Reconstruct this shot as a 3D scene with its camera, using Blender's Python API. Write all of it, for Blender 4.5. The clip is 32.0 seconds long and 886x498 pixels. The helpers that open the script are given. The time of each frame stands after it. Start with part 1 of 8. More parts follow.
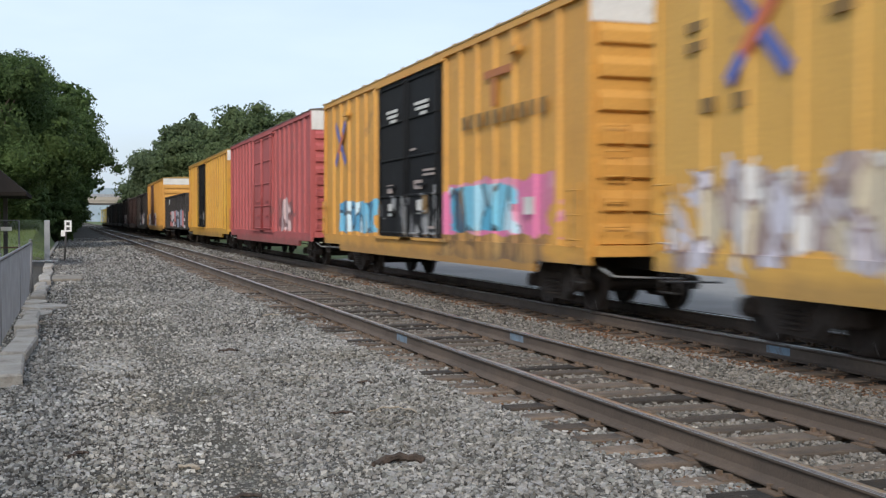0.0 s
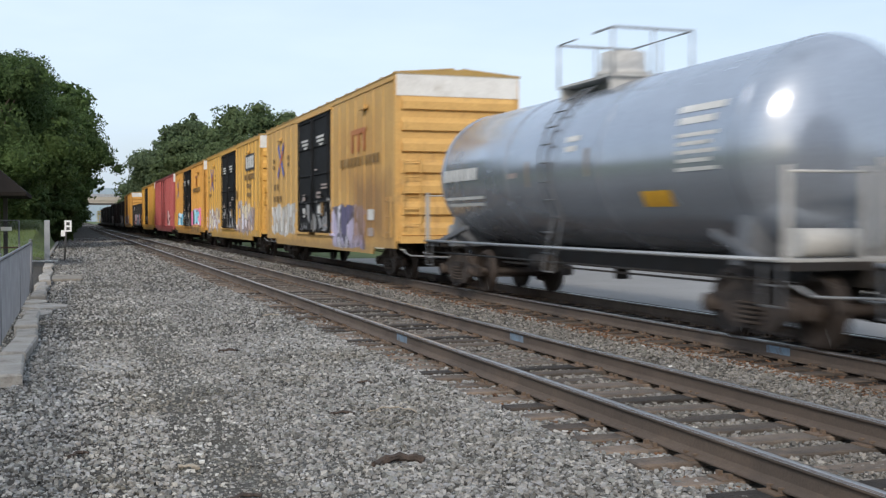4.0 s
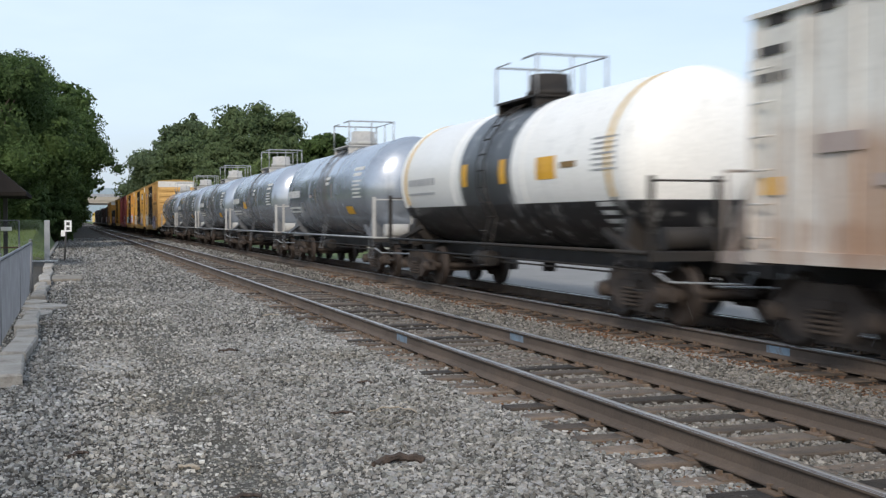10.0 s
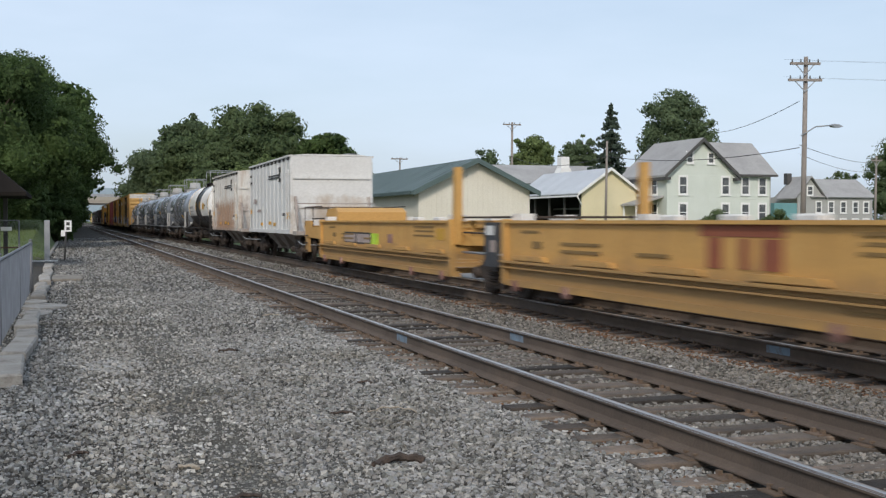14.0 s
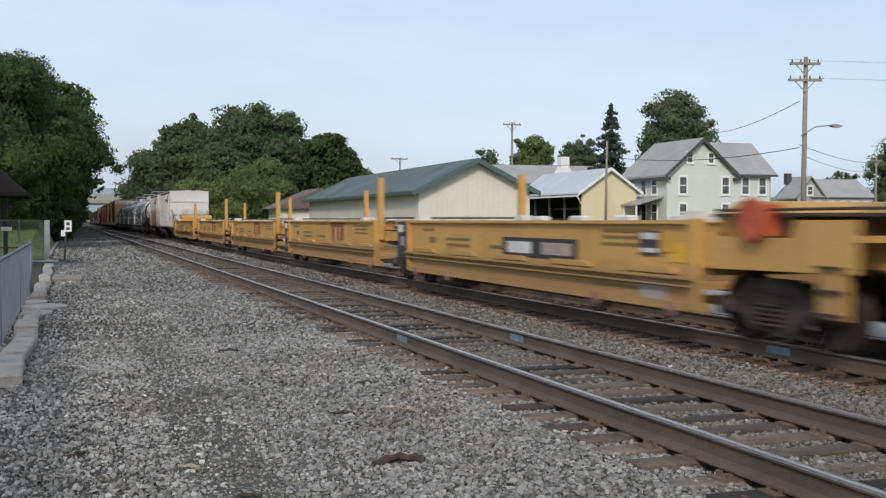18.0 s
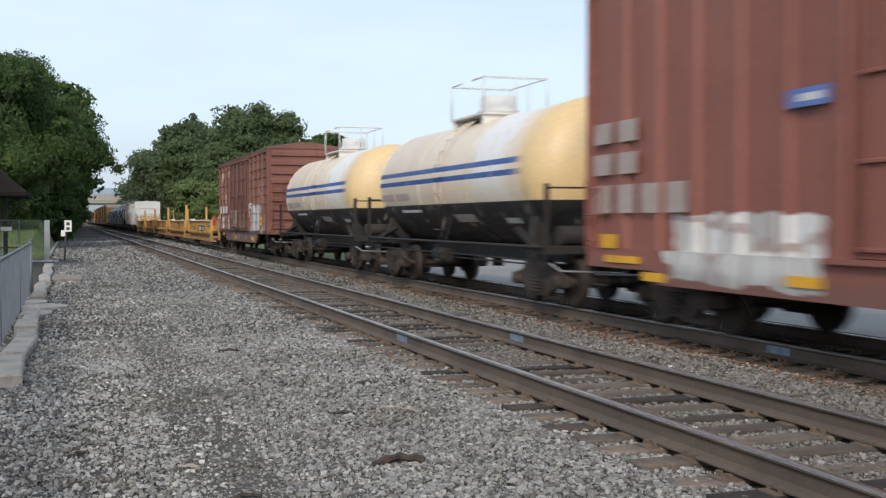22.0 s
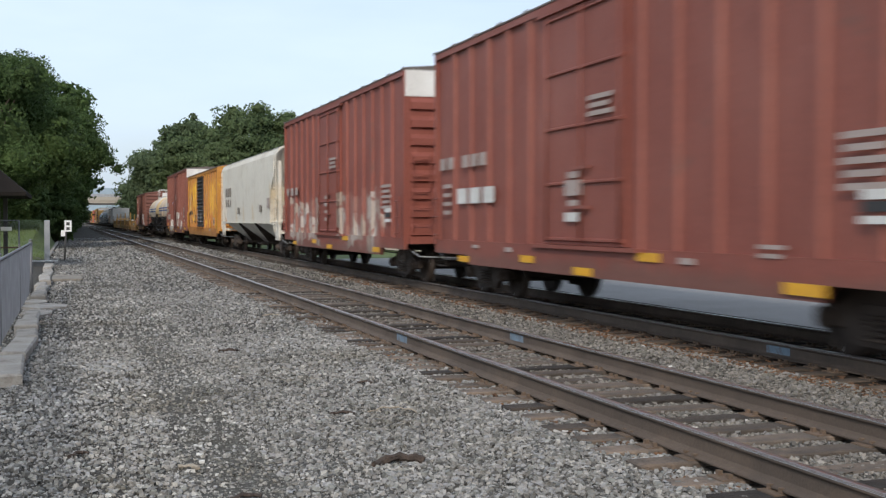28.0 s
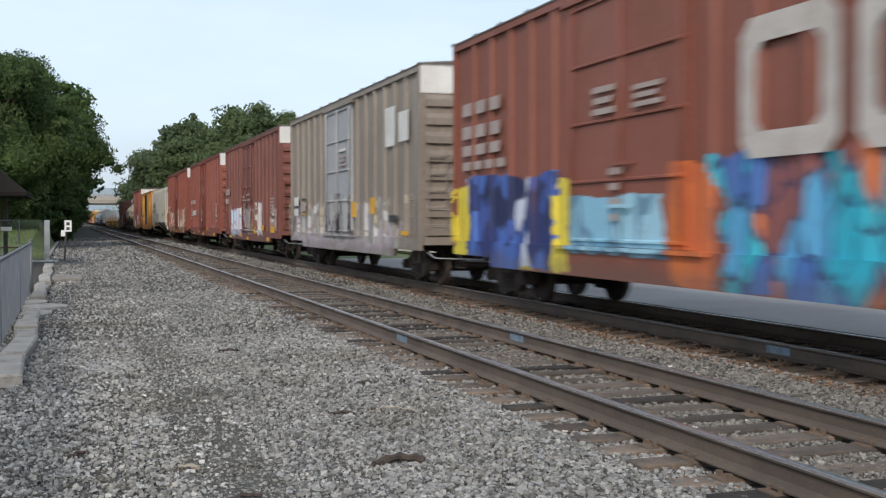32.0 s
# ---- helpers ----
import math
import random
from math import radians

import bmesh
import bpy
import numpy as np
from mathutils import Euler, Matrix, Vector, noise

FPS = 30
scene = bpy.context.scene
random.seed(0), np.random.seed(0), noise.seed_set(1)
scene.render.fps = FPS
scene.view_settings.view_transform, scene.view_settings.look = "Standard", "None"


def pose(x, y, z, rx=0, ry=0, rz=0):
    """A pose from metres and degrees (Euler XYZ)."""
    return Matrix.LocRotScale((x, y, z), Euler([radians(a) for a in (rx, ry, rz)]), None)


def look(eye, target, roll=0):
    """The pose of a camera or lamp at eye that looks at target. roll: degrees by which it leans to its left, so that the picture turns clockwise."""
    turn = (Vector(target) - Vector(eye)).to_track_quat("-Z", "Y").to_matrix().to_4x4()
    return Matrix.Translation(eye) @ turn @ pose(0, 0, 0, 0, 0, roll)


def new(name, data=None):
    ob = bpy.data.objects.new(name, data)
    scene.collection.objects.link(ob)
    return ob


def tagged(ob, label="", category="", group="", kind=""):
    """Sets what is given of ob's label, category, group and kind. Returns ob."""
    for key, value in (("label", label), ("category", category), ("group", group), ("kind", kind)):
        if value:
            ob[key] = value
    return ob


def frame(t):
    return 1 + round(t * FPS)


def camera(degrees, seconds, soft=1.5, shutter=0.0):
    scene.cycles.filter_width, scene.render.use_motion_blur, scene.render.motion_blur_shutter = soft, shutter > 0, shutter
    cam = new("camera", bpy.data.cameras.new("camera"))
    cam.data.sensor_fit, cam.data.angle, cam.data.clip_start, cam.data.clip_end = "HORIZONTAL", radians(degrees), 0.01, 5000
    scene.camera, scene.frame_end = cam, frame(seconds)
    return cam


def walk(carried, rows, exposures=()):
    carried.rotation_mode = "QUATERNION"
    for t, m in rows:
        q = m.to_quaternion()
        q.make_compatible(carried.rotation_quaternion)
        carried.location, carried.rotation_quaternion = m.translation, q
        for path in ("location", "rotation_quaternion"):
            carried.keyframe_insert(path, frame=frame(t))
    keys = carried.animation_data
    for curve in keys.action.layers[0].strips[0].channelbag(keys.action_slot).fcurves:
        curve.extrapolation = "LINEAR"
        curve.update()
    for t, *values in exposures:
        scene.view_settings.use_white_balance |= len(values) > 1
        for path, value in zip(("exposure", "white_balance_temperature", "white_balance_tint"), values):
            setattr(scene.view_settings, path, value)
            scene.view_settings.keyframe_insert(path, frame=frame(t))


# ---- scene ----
# Plan: x to the right of the line, y along the line (the train runs towards +y), z up.
RAIL_TOP = 0.24          # above the gravel
NEAR_TRACK = 4.99        # centre of the empty track
TRAIN_TRACK = 8.97       # centre of the train's track
GAUGE = 0.7525           # rail centre from track centre
SPEED = 12.923           # metres a second
SECONDS = 32.0

# ---- camera ----
EYE = Vector((0.0, 0.0, 1.733))
YAW, DIP = radians(18.294), radians(1.44)
AIM = EYE + 100 * Vector((math.sin(YAW) * math.cos(DIP), math.cos(YAW) * math.cos(DIP), -math.sin(DIP)))
cam = camera(43.0, SECONDS, soft=1.3, shutter=0.7)
walk(cam, [(0, look(EYE, AIM)), (32, look(EYE, AIM))], exposures=[(0, 0.20), (10, 0.20), (11, 0.10), (12, -0.01), (18, -0.01), (19, 0.10), (20, 0.20), (26, 0.21), (32, 0.22)])

# ---- world and sun: hazy summer sky ----
SUN_UP, SUN_TURN = radians(32), radians(208)
world = bpy.data.worlds.new("sky")
scene.world = world
world.use_nodes = True
wn, wl = world.node_tree.nodes, world.node_tree.links
wn.clear()
w_out = wn.new("ShaderNodeOutputWorld")
w_back = wn.new("ShaderNodeBackground")
w_sky = wn.new("ShaderNodeTexSky")
w_sky.sky_type, w_sky.sun_disc = "NISHITA", False
w_sky.sun_elevation, w_sky.sun_rotation = SUN_UP, SUN_TURN
w_sky.air_density, w_sky.dust_density, w_sky.ozone_density = 1.0, 2.5, 1.0
w_co = wn.new("ShaderNodeTexCoord")
w_map = wn.new("ShaderNodeMapping")
w_map.inputs["Scale"].default_value = (1.2, 1.2, 4.5)
w_noise = wn.new("ShaderNodeTexNoise")
w_noise.inputs["Scale"].default_value, w_noise.inputs["Detail"].default_value = 1.7, 5
w_noise.inputs["Roughness"].default_value = 0.55
w_ramp = wn.new("ShaderNodeValToRGB")
w_ramp.color_ramp.elements[0].position, w_ramp.color_ramp.elements[0].color = 0.35, (0.55, 0.55, 0.55, 1)
w_ramp.color_ramp.elements[1].position, w_ramp.color_ramp.elements[1].color = 0.75, (0.95, 0.95, 0.95, 1)
w_gain = wn.new("ShaderNodeMix")
w_gain.data_type, w_gain.blend_type = "RGBA", "MULTIPLY"
w_gain.inputs[0].default_value = 1.0
w_gain.inputs[7].default_value = (0.115, 0.115, 0.115, 1)
w_mix = wn.new("ShaderNodeMix")
w_mix.data_type = "RGBA"
w_mix.inputs[7].default_value = (0.67, 0.793, 0.968, 1)
wl.new(w_co.outputs["Generated"], w_map.inputs[0])
wl.new(w_map.outputs[0], w_noise.inputs["Vector"])
wl.new(w_noise.outputs["Fac"], w_ramp.inputs[0])
wl.new(w_sky.outputs[0], w_gain.inputs[6])
wl.new(w_gain.outputs[2], w_mix.inputs[6])
wl.new(w_ramp.outputs[0], w_mix.inputs[0])
wl.new(w_mix.outputs[2], w_back.inputs[0])
w_back.inputs[1].default_value = 1.1
wl.new(w_back.outputs[0], w_out.inputs[0])

sun = new("sun", bpy.data.lights.new("sun", "SUN"))
sun.data.energy, sun.data.angle, sun.data.color = 2.05, radians(8), (1.0, 0.92, 0.82)
sun.matrix_basis = look((50 * math.sin(SUN_TURN) * math.cos(SUN_UP), 50 * math.cos(SUN_TURN) * math.cos(SUN_UP), 50 * math.sin(SUN_UP)), (0, 0, 0))


# ---- materials ----
def link(nt, a, b):
    nt.links.new(a, b)


def math_node(nt, op, a, b=None, c=None):
    n = nt.nodes.new("ShaderNodeMath")
    n.operation = op
    for i, s in enumerate((a, b, c)):
        if s is None:
            continue
        if isinstance(s, (int, float)):
            n.inputs[i].default_value = s
        else:
            link(nt, s, n.inputs[i])
    return n.outputs[0]


def mix_node(nt, fac, a, b, how="MIX"):
    n = nt.nodes.new("ShaderNodeMix")
    n.data_type, n.blend_type = "RGBA", how
    for i, s in ((0, fac), (6, a), (7, b)):
        if isinstance(s, (int, float)):
            n.inputs[i].default_value = s
        elif isinstance(s, tuple):
            n.inputs[i].default_value = (*s, 1)
        else:
            link(nt, s, n.inputs[i])
    return n.outputs[2]


def noise_node(nt, co, scale, detail=4, rough=0.6, stretch=None, shift=0.0):
    if stretch:
        m = nt.nodes.new("ShaderNodeMapping")
        m.inputs["Scale"].default_value = stretch
        m.inputs["Location"].default_value = (shift, shift * 0.7, shift * 1.3)
        link(nt, co, m.inputs[0])
        co = m.outputs[0]
    n = nt.nodes.new("ShaderNodeTexNoise")
    n.inputs["Scale"].default_value, n.inputs["Detail"].default_value = scale, detail
    n.inputs["Roughness"].default_value = rough
    link(nt, co, n.inputs["Vector"])
    return n.outputs["Fac"]


def ramp_node(nt, fac, stops, constant=False):
    n = nt.nodes.new("ShaderNodeValToRGB")
    if constant:
        n.color_ramp.interpolation = "CONSTANT"
    e = n.color_ramp.elements
    while len(e) < len(stops):
        e.new(0.5)
    for el, (p, c) in zip(e, stops):
        el.position, el.color = p, (*c, 1) if len(c) == 3 else c
    link(nt, fac, n.inputs[0])
    return n.outputs[0]


def grey(v):
    return (v, v, v)


def surface(name, base, base2=None, big=0.6, fine=25.0, rough=0.7, metal=0.0, bump=0.15, dirt=None, dirt_at=(0.55, 0.75),
            dirt_scale=1.0, streaks=None, streak_at=(0.58, 0.72), spread=0.0, island=0.0, layers=(), spec=0.5, seed=0.0, coat=0.0, tints=()):
    """A weathered surface: two tones at a large scale, fine grain, patches of dirt, streaks running down, painted layers."""
    mat = bpy.data.materials.new(name)
    mat.use_nodes = True
    nt = mat.node_tree
    bsdf = nt.nodes["Principled BSDF"]
    co = nt.nodes.new("ShaderNodeTexCoord").outputs["Object"]
    base2 = base2 or tuple(0.78 * c for c in base)
    n_big = noise_node(nt, co, big, 5, 0.62, (1, 1, 1), seed)
    col = mix_node(nt, ramp_node(nt, n_big, [(0.35, grey(0)), (0.68, grey(1))]), base, base2)
    for layer in layers:
        col = layer(nt, co, col)
    if streaks:
        s = noise_node(nt, co, 1.0, 4, 0.6, (5.0, 5.0, 0.35), seed + 3)
        col = mix_node(nt, ramp_node(nt, s, [(streak_at[0], grey(0)), (streak_at[1], grey(0.85))]), col, streaks)
    if dirt:
        d = noise_node(nt, co, dirt_scale, 7, 0.72, (1, 1, 1), seed + 7)
        col = mix_node(nt, ramp_node(nt, d, [(dirt_at[0], grey(0)), (dirt_at[1], grey(0.9))]), col, dirt)
    n_fine = noise_node(nt, co, fine, 3, 0.6)
    col = mix_node(nt, 0.22, col, ramp_node(nt, n_fine, [(0.3, grey(0.25)), (0.7, grey(1.0))]), "MULTIPLY")
    if spread:
        r = nt.nodes.new("ShaderNodeObjectInfo").outputs["Random"]
        col = mix_node(nt, 1.0, col, ramp_node(nt, r, [(0, grey(1 - spread)), (1, grey(1 + spread))]), "MULTIPLY")
    if tints:
        r = nt.nodes.new("ShaderNodeNewGeometry").outputs["Random Per Island"]
        col = mix_node(nt, 1.0, col, ramp_node(nt, r, [(i / (len(tints) - 1), c) for i, c in enumerate(tints)]), "MULTIPLY")
    if island:
        r = nt.nodes.new("ShaderNodeNewGeometry").outputs["Random Per Island"]
        col = mix_node(nt, 1.0, col, ramp_node(nt, r, [(0, grey(1 - island)), (1, grey(1 + island))]), "MULTIPLY")
    link(nt, col, bsdf.inputs["Base Color"])
    link(nt, ramp_node(nt, n_big, [(0.3, grey(max(0.0, rough - 0.1))), (0.7, grey(min(1.0, rough + 0.1)))]), bsdf.inputs["Roughness"])
    bsdf.inputs["Metallic"].default_value = metal
    bsdf.inputs["Specular IOR Level"].default_value = spec
    bsdf.inputs["Coat Weight"].default_value = coat
    if bump:
        b = nt.nodes.new("ShaderNodeBump")
        b.inputs["Strength"].default_value, b.inputs["Distance"].default_value = bump, 0.02
        link(nt, n_fine, b.inputs["Height"])
        link(nt, b.outputs[0], bsdf.inputs["Normal"])
    return mat


def graffiti(y0, y1, z0, z1, palette, scale=1.3, ragged=0.5, seed=0.0, outline=(0.02, 0.02, 0.03), cover=1.0):
    """A sprayed painting on a car's side between y0..y1, z0..z1: ragged lettering-like fields of colour with dark outlines."""
    def layer(nt, co, col):
        sep = nt.nodes.new("ShaderNodeSeparateXYZ")
        link(nt, co, sep.inputs[0])
        y, z = sep.outputs[1], sep.outputs[2]
        dy = math_node(nt, "DIVIDE", math_node(nt, "ABSOLUTE", math_node(nt, "SUBTRACT", y, (y0 + y1) / 2)), abs(y1 - y0) / 2)
        dz = math_node(nt, "DIVIDE", math_node(nt, "ABSOLUTE", math_node(nt, "SUBTRACT", z, (z0 + z1) / 2)), abs(z1 - z0) / 2)
        n = noise_node(nt, co, 1.0, 3, 0.55, (1, 1.6, 1.6), seed)
        edge = math_node(nt, "ADD", math_node(nt, "MAXIMUM", dy, dz), math_node(nt, "MULTIPLY", math_node(nt, "SUBTRACT", n, 0.5), ragged * 2))
        inside = math_node(nt, "LESS_THAN", edge, 0.92)
        m = nt.nodes.new("ShaderNodeMapping")
        m.inputs["Scale"].default_value = (0.01, scale, scale * 0.55)
        m.inputs["Location"].default_value = (0, seed * 1.7, seed)
        m.inputs["Rotation"].default_value = (0.25, 0, 0)
        link(nt, co, m.inputs[0])
        warp = nt.nodes.new("ShaderNodeTexNoise")
        warp.inputs["Scale"].default_value, warp.inputs["Detail"].default_value = 1.4, 2
        link(nt, m.outputs[0], warp.inputs["Vector"])
        add = nt.nodes.new("ShaderNodeVectorMath")
        add.operation = "MULTIPLY_ADD"
        add.inputs[1].default_value = (0.6, 0.6, 0.6)
        link(nt, warp.outputs["Color"], add.inputs[0])
        link(nt, m.outputs[0], add.inputs[2])
        vor = nt.nodes.new("ShaderNodeTexVoronoi")
        vor.inputs["Scale"].default_value = 1.0
        link(nt, add.outputs[0], vor.inputs["Vector"])
        edg = nt.nodes.new("ShaderNodeTexVoronoi")
        edg.feature = "DISTANCE_TO_EDGE"
        edg.inputs["Scale"].default_value = 1.0
        link(nt, add.outputs[0], edg.inputs["Vector"])
        sepc = nt.nodes.new("ShaderNodeSeparateColor")
        link(nt, vor.outputs["Color"], sepc.inputs[0])
        k = len(palette)
        paint = ramp_node(nt, sepc.outputs[0], [(i / k, c) for i, c in enumerate(palette)], True)
        line = math_node(nt, "LESS_THAN", edg.outputs["Distance"], 0.05)
        paint = mix_node(nt, math_node(nt, "MULTIPLY", line, 0.8), paint, outline)
        return mix_node(nt, math_node(nt, "MULTIPLY", inside, cover), col, paint)
    return layer


def band(axis, lo, hi, colour, soft=0.0, amount=1.0):
    """A painted band between two heights (axis 2) or stations (axis 1) of a car."""
    def layer(nt, co, col):
        sep = nt.nodes.new("ShaderNodeSeparateXYZ")
        link(nt, co, sep.inputs[0])
        c = sep.outputs[axis]
        m = math_node(nt, "MULTIPLY", math_node(nt, "GREATER_THAN", c, lo), math_node(nt, "LESS_THAN", c, hi))
        return mix_node(nt, math_node(nt, "MULTIPLY", m, amount), col, colour)
    return layer


def pebbles(scale, dark, amount=0.8, seed=0.0):
    """Close-packed small stones: each cell its own tone, dark joints between."""
    def layer(nt, co, col):
        m = nt.nodes.new("ShaderNodeMapping")
        m.inputs["Location"].default_value = (seed, seed, seed)
        link(nt, co, m.inputs[0])
        vor = nt.nodes.new("ShaderNodeTexVoronoi")
        vor.inputs["Scale"].default_value = scale
        link(nt, m.outputs[0], vor.inputs["Vector"])
        edg = nt.nodes.new("ShaderNodeTexVoronoi")
        edg.feature = "DISTANCE_TO_EDGE"
        edg.inputs["Scale"].default_value = scale
        link(nt, m.outputs[0], edg.inputs["Vector"])
        sepc = nt.nodes.new("ShaderNodeSeparateColor")
        link(nt, vor.outputs["Color"], sepc.inputs[0])
        tone = ramp_node(nt, sepc.outputs[0], [(0.0, grey(0.45)), (0.6, grey(0.95)), (1.0, grey(1.45))])
        col = mix_node(nt, amount, col, tone, "MULTIPLY")
        return mix_node(nt, ramp_node(nt, edg.outputs["Distance"], [(0.02, grey(0.85)), (0.14, grey(0))]), col, dark)
    return layer


def scuffs(colour, amount=0.5, seed=0.0, stretch=(2.2, 2.2, 0.9), at=(0.60, 0.68)):
    """Small worn spots and scrapes scattered over the paint."""
    def layer(nt, co, col):
        n = noise_node(nt, co, 1.6, 9, 0.74, stretch, seed)
        return mix_node(nt, ramp_node(nt, n, [(at[0], grey(0)), (at[1], grey(amount))]), col, colour)
    return layer


def stain_or_shade(y0, y1, z0, z1, colour, amount=0.8, seed=0.0, stretch=(1, 2.5, 0.8)):
    """A ragged stain, or shade painted like one, with a soft edge round y0..y1, z0..z1."""
    def layer(nt, co, col):
        sep = nt.nodes.new("ShaderNodeSeparateXYZ")
        link(nt, co, sep.inputs[0])
        dy = math_node(nt, "DIVIDE", math_node(nt, "ABSOLUTE", math_node(nt, "SUBTRACT", sep.outputs[1], (y0 + y1) / 2)), abs(y1 - y0) / 2)
        dz = math_node(nt, "DIVIDE", math_node(nt, "ABSOLUTE", math_node(nt, "SUBTRACT", sep.outputs[2], (z0 + z1) / 2)), abs(z1 - z0) / 2)
        n = noise_node(nt, co, 1.2, 5, 0.65, stretch, seed)
        e = math_node(nt, "ADD", math_node(nt, "MAXIMUM", dy, dz), math_node(nt, "MULTIPLY", math_node(nt, "SUBTRACT", n, 0.5), 1.6))
        f = ramp_node(nt, e, [(0.5, grey(amount)), (1.0, grey(0))])
        return mix_node(nt, f, col, colour)
    return layer


# ---- mesh building ----
class Geo:
    """Collects boxes, prisms, tubes and turned shapes into one mesh."""

    def __init__(self):
        self.v, self.f, self.m, self.s = [], [], [], []

    def add(self, verts, faces, mi=0, smooth=False):
        k = len(self.v)
        self.v.extend(tuple(p) for p in verts)
        for fc in faces:
            self.f.append([k + i for i in fc])
            self.m.append(mi)
            self.s.append(smooth)
        return self

    def box(self, x0, x1, y0, y1, z0, z1, mi=0):
        x0, x1 = min(x0, x1), max(x0, x1)
        y0, y1 = min(y0, y1), max(y0, y1)
        z0, z1 = min(z0, z1), max(z0, z1)
        return self.add([(x0, y0, z0), (x1, y0, z0), (x1, y1, z0), (x0, y1, z0), (x0, y0, z1), (x1, y0, z1), (x1, y1, z1), (x0, y1, z1)],
                        [(0, 3, 2, 1), (4, 5, 6, 7), (0, 1, 5, 4), (1, 2, 6, 5), (2, 3, 7, 6), (3, 0, 4, 7)], mi)

    def cbox(self, x0, x1, y0, y1, z0, z1, c, mi=0):
        """A box with its top edges chamfered by c."""
        x0, x1, y0, y1 = min(x0, x1), max(x0, x1), min(y0, y1), max(y0, y1)
        v = [(x0, y0, z0), (x1, y0, z0), (x1, y1, z0), (x0, y1, z0), (x0, y0, z1 - c), (x1, y0, z1 - c), (x1, y1, z1 - c), (x0, y1, z1 - c),
             (x0 + c, y0 + c, z1), (x1 - c, y0 + c, z1), (x1 - c, y1 - c, z1), (x0 + c, y1 - c, z1)]
        return self.add(v, [(0, 3, 2, 1), (0, 1, 5, 4), (1, 2, 6, 5), (2, 3, 7, 6), (3, 0, 4, 7), (4, 5, 9, 8), (5, 6, 10, 9), (6, 7, 11, 10), (7, 4, 8, 11),
                            (8, 9, 10, 11)], mi)

    def prism(self, axis, pts, a, b, mi=0, smooth=False):
        """A polygon drawn out along an axis: 'x' takes (y, z), 'y' takes (x, z), 'z' takes (x, y)."""
        put = {"x": lambda p, c: (c, p[0], p[1]), "y": lambda p, c: (p[0], c, p[1]), "z": lambda p, c: (p[0], p[1], c)}[axis]
        n = len(pts)
        verts = [put(p, a) for p in pts] + [put(p, b) for p in pts]
        area = sum(pts[i][0] * pts[(i + 1) % n][1] - pts[(i + 1) % n][0] * pts[i][1] for i in range(n))
        flip = (area > 0) == (axis == "y")
        if b < a:
            flip = not flip
        sides = [(i, (i + 1) % n, n + (i + 1) % n, n + i) for i in range(n)]
        caps = [tuple(range(n - 1, -1, -1)), tuple(range(n, 2 * n))]
        if flip:
            sides = [s[::-1] for s in sides]
            caps = [c[::-1] for c in caps]
        self.add(verts, sides, mi, smooth)
        k = len(self.v) - 2 * n
        for c in caps:
            self.f.append([k + i for i in c])
            self.m.append(mi)
            self.s.append(False)
        return self

    def tube(self, p, q, r, n=8, mi=0, r2=None):
        p, q = Vector(p), Vector(q)
        d = (q - p).normalized()
        up = Vector((0, 0, 1)) if abs(d.z) < 0.9 else Vector((1, 0, 0))
        a = d.cross(up).normalized()
        b = d.cross(a)
        r2 = r if r2 is None else r2
        ring = [(math.cos(2 * math.pi * i / n), math.sin(2 * math.pi * i / n)) for i in range(n)]
        verts = [p + r * (c * a + s * b) for c, s in ring] + [q + r2 * (c * a + s * b) for c, s in ring]
        self.add(verts, [(i, (i + 1) % n, n + (i + 1) % n, n + i)[::-1] for i in range(n)], mi, n > 5)
        k = len(self.v) - 2 * n
        for c in (tuple(range(n)), tuple(range(2 * n - 1, n - 1, -1))):
            self.f.append([k + i for i in c])
            self.m.append(mi)
            self.s.append(False)
        return self

    def pipe(self, pts, r, n=6, mi=0):
        """One bent rod through several points."""
        pts = [Vector(p) for p in pts]
        verts, faces = [], []
        for k, p in enumerate(pts):
            d = (pts[min(k + 1, len(pts) - 1)] - pts[max(k - 1, 0)]).normalized()
            up = Vector((0, 1, 0)) if abs(d.y) < 0.9 else Vector((1, 0, 0))
            a = d.cross(up).normalized()
            b = d.cross(a)
            verts += [p + r * (math.cos(2 * math.pi * i / n) * a + math.sin(2 * math.pi * i / n) * b) for i in range(n)]
        for k in range(len(pts) - 1):
            for i in range(n):
                j = (i + 1) % n
                faces.append((k * n + i, (k + 1) * n + i, (k + 1) * n + j, k * n + j))
        faces += [tuple(range(n)), tuple(range(len(verts) - 1, len(verts) - n - 1, -1))]
        return self.add(verts, faces, mi)

    def beam(self, p, q, w, h, mi=0):
        """A straight bar of section w (sideways) by h from p to q."""
        p, q = Vector(p), Vector(q)
        d = (q - p).normalized()
        up = Vector((0, 0, 1)) if abs(d.z) < 0.95 else Vector((0, 1, 0))
        a = d.cross(up).normalized() * (w / 2)
        b = a.cross(d).normalized() * (h / 2)
        verts = [p - a - b, p + a - b, p + a + b, p - a + b, q - a - b, q + a - b, q + a + b, q - a + b]
        return self.add(verts, [(0, 3, 2, 1)[::-1], (4, 5, 6, 7)[::-1], (0, 1, 5, 4)[::-1], (1, 2, 6, 5)[::-1], (2, 3, 7, 6)[::-1], (3, 0, 4, 7)[::-1]], mi)

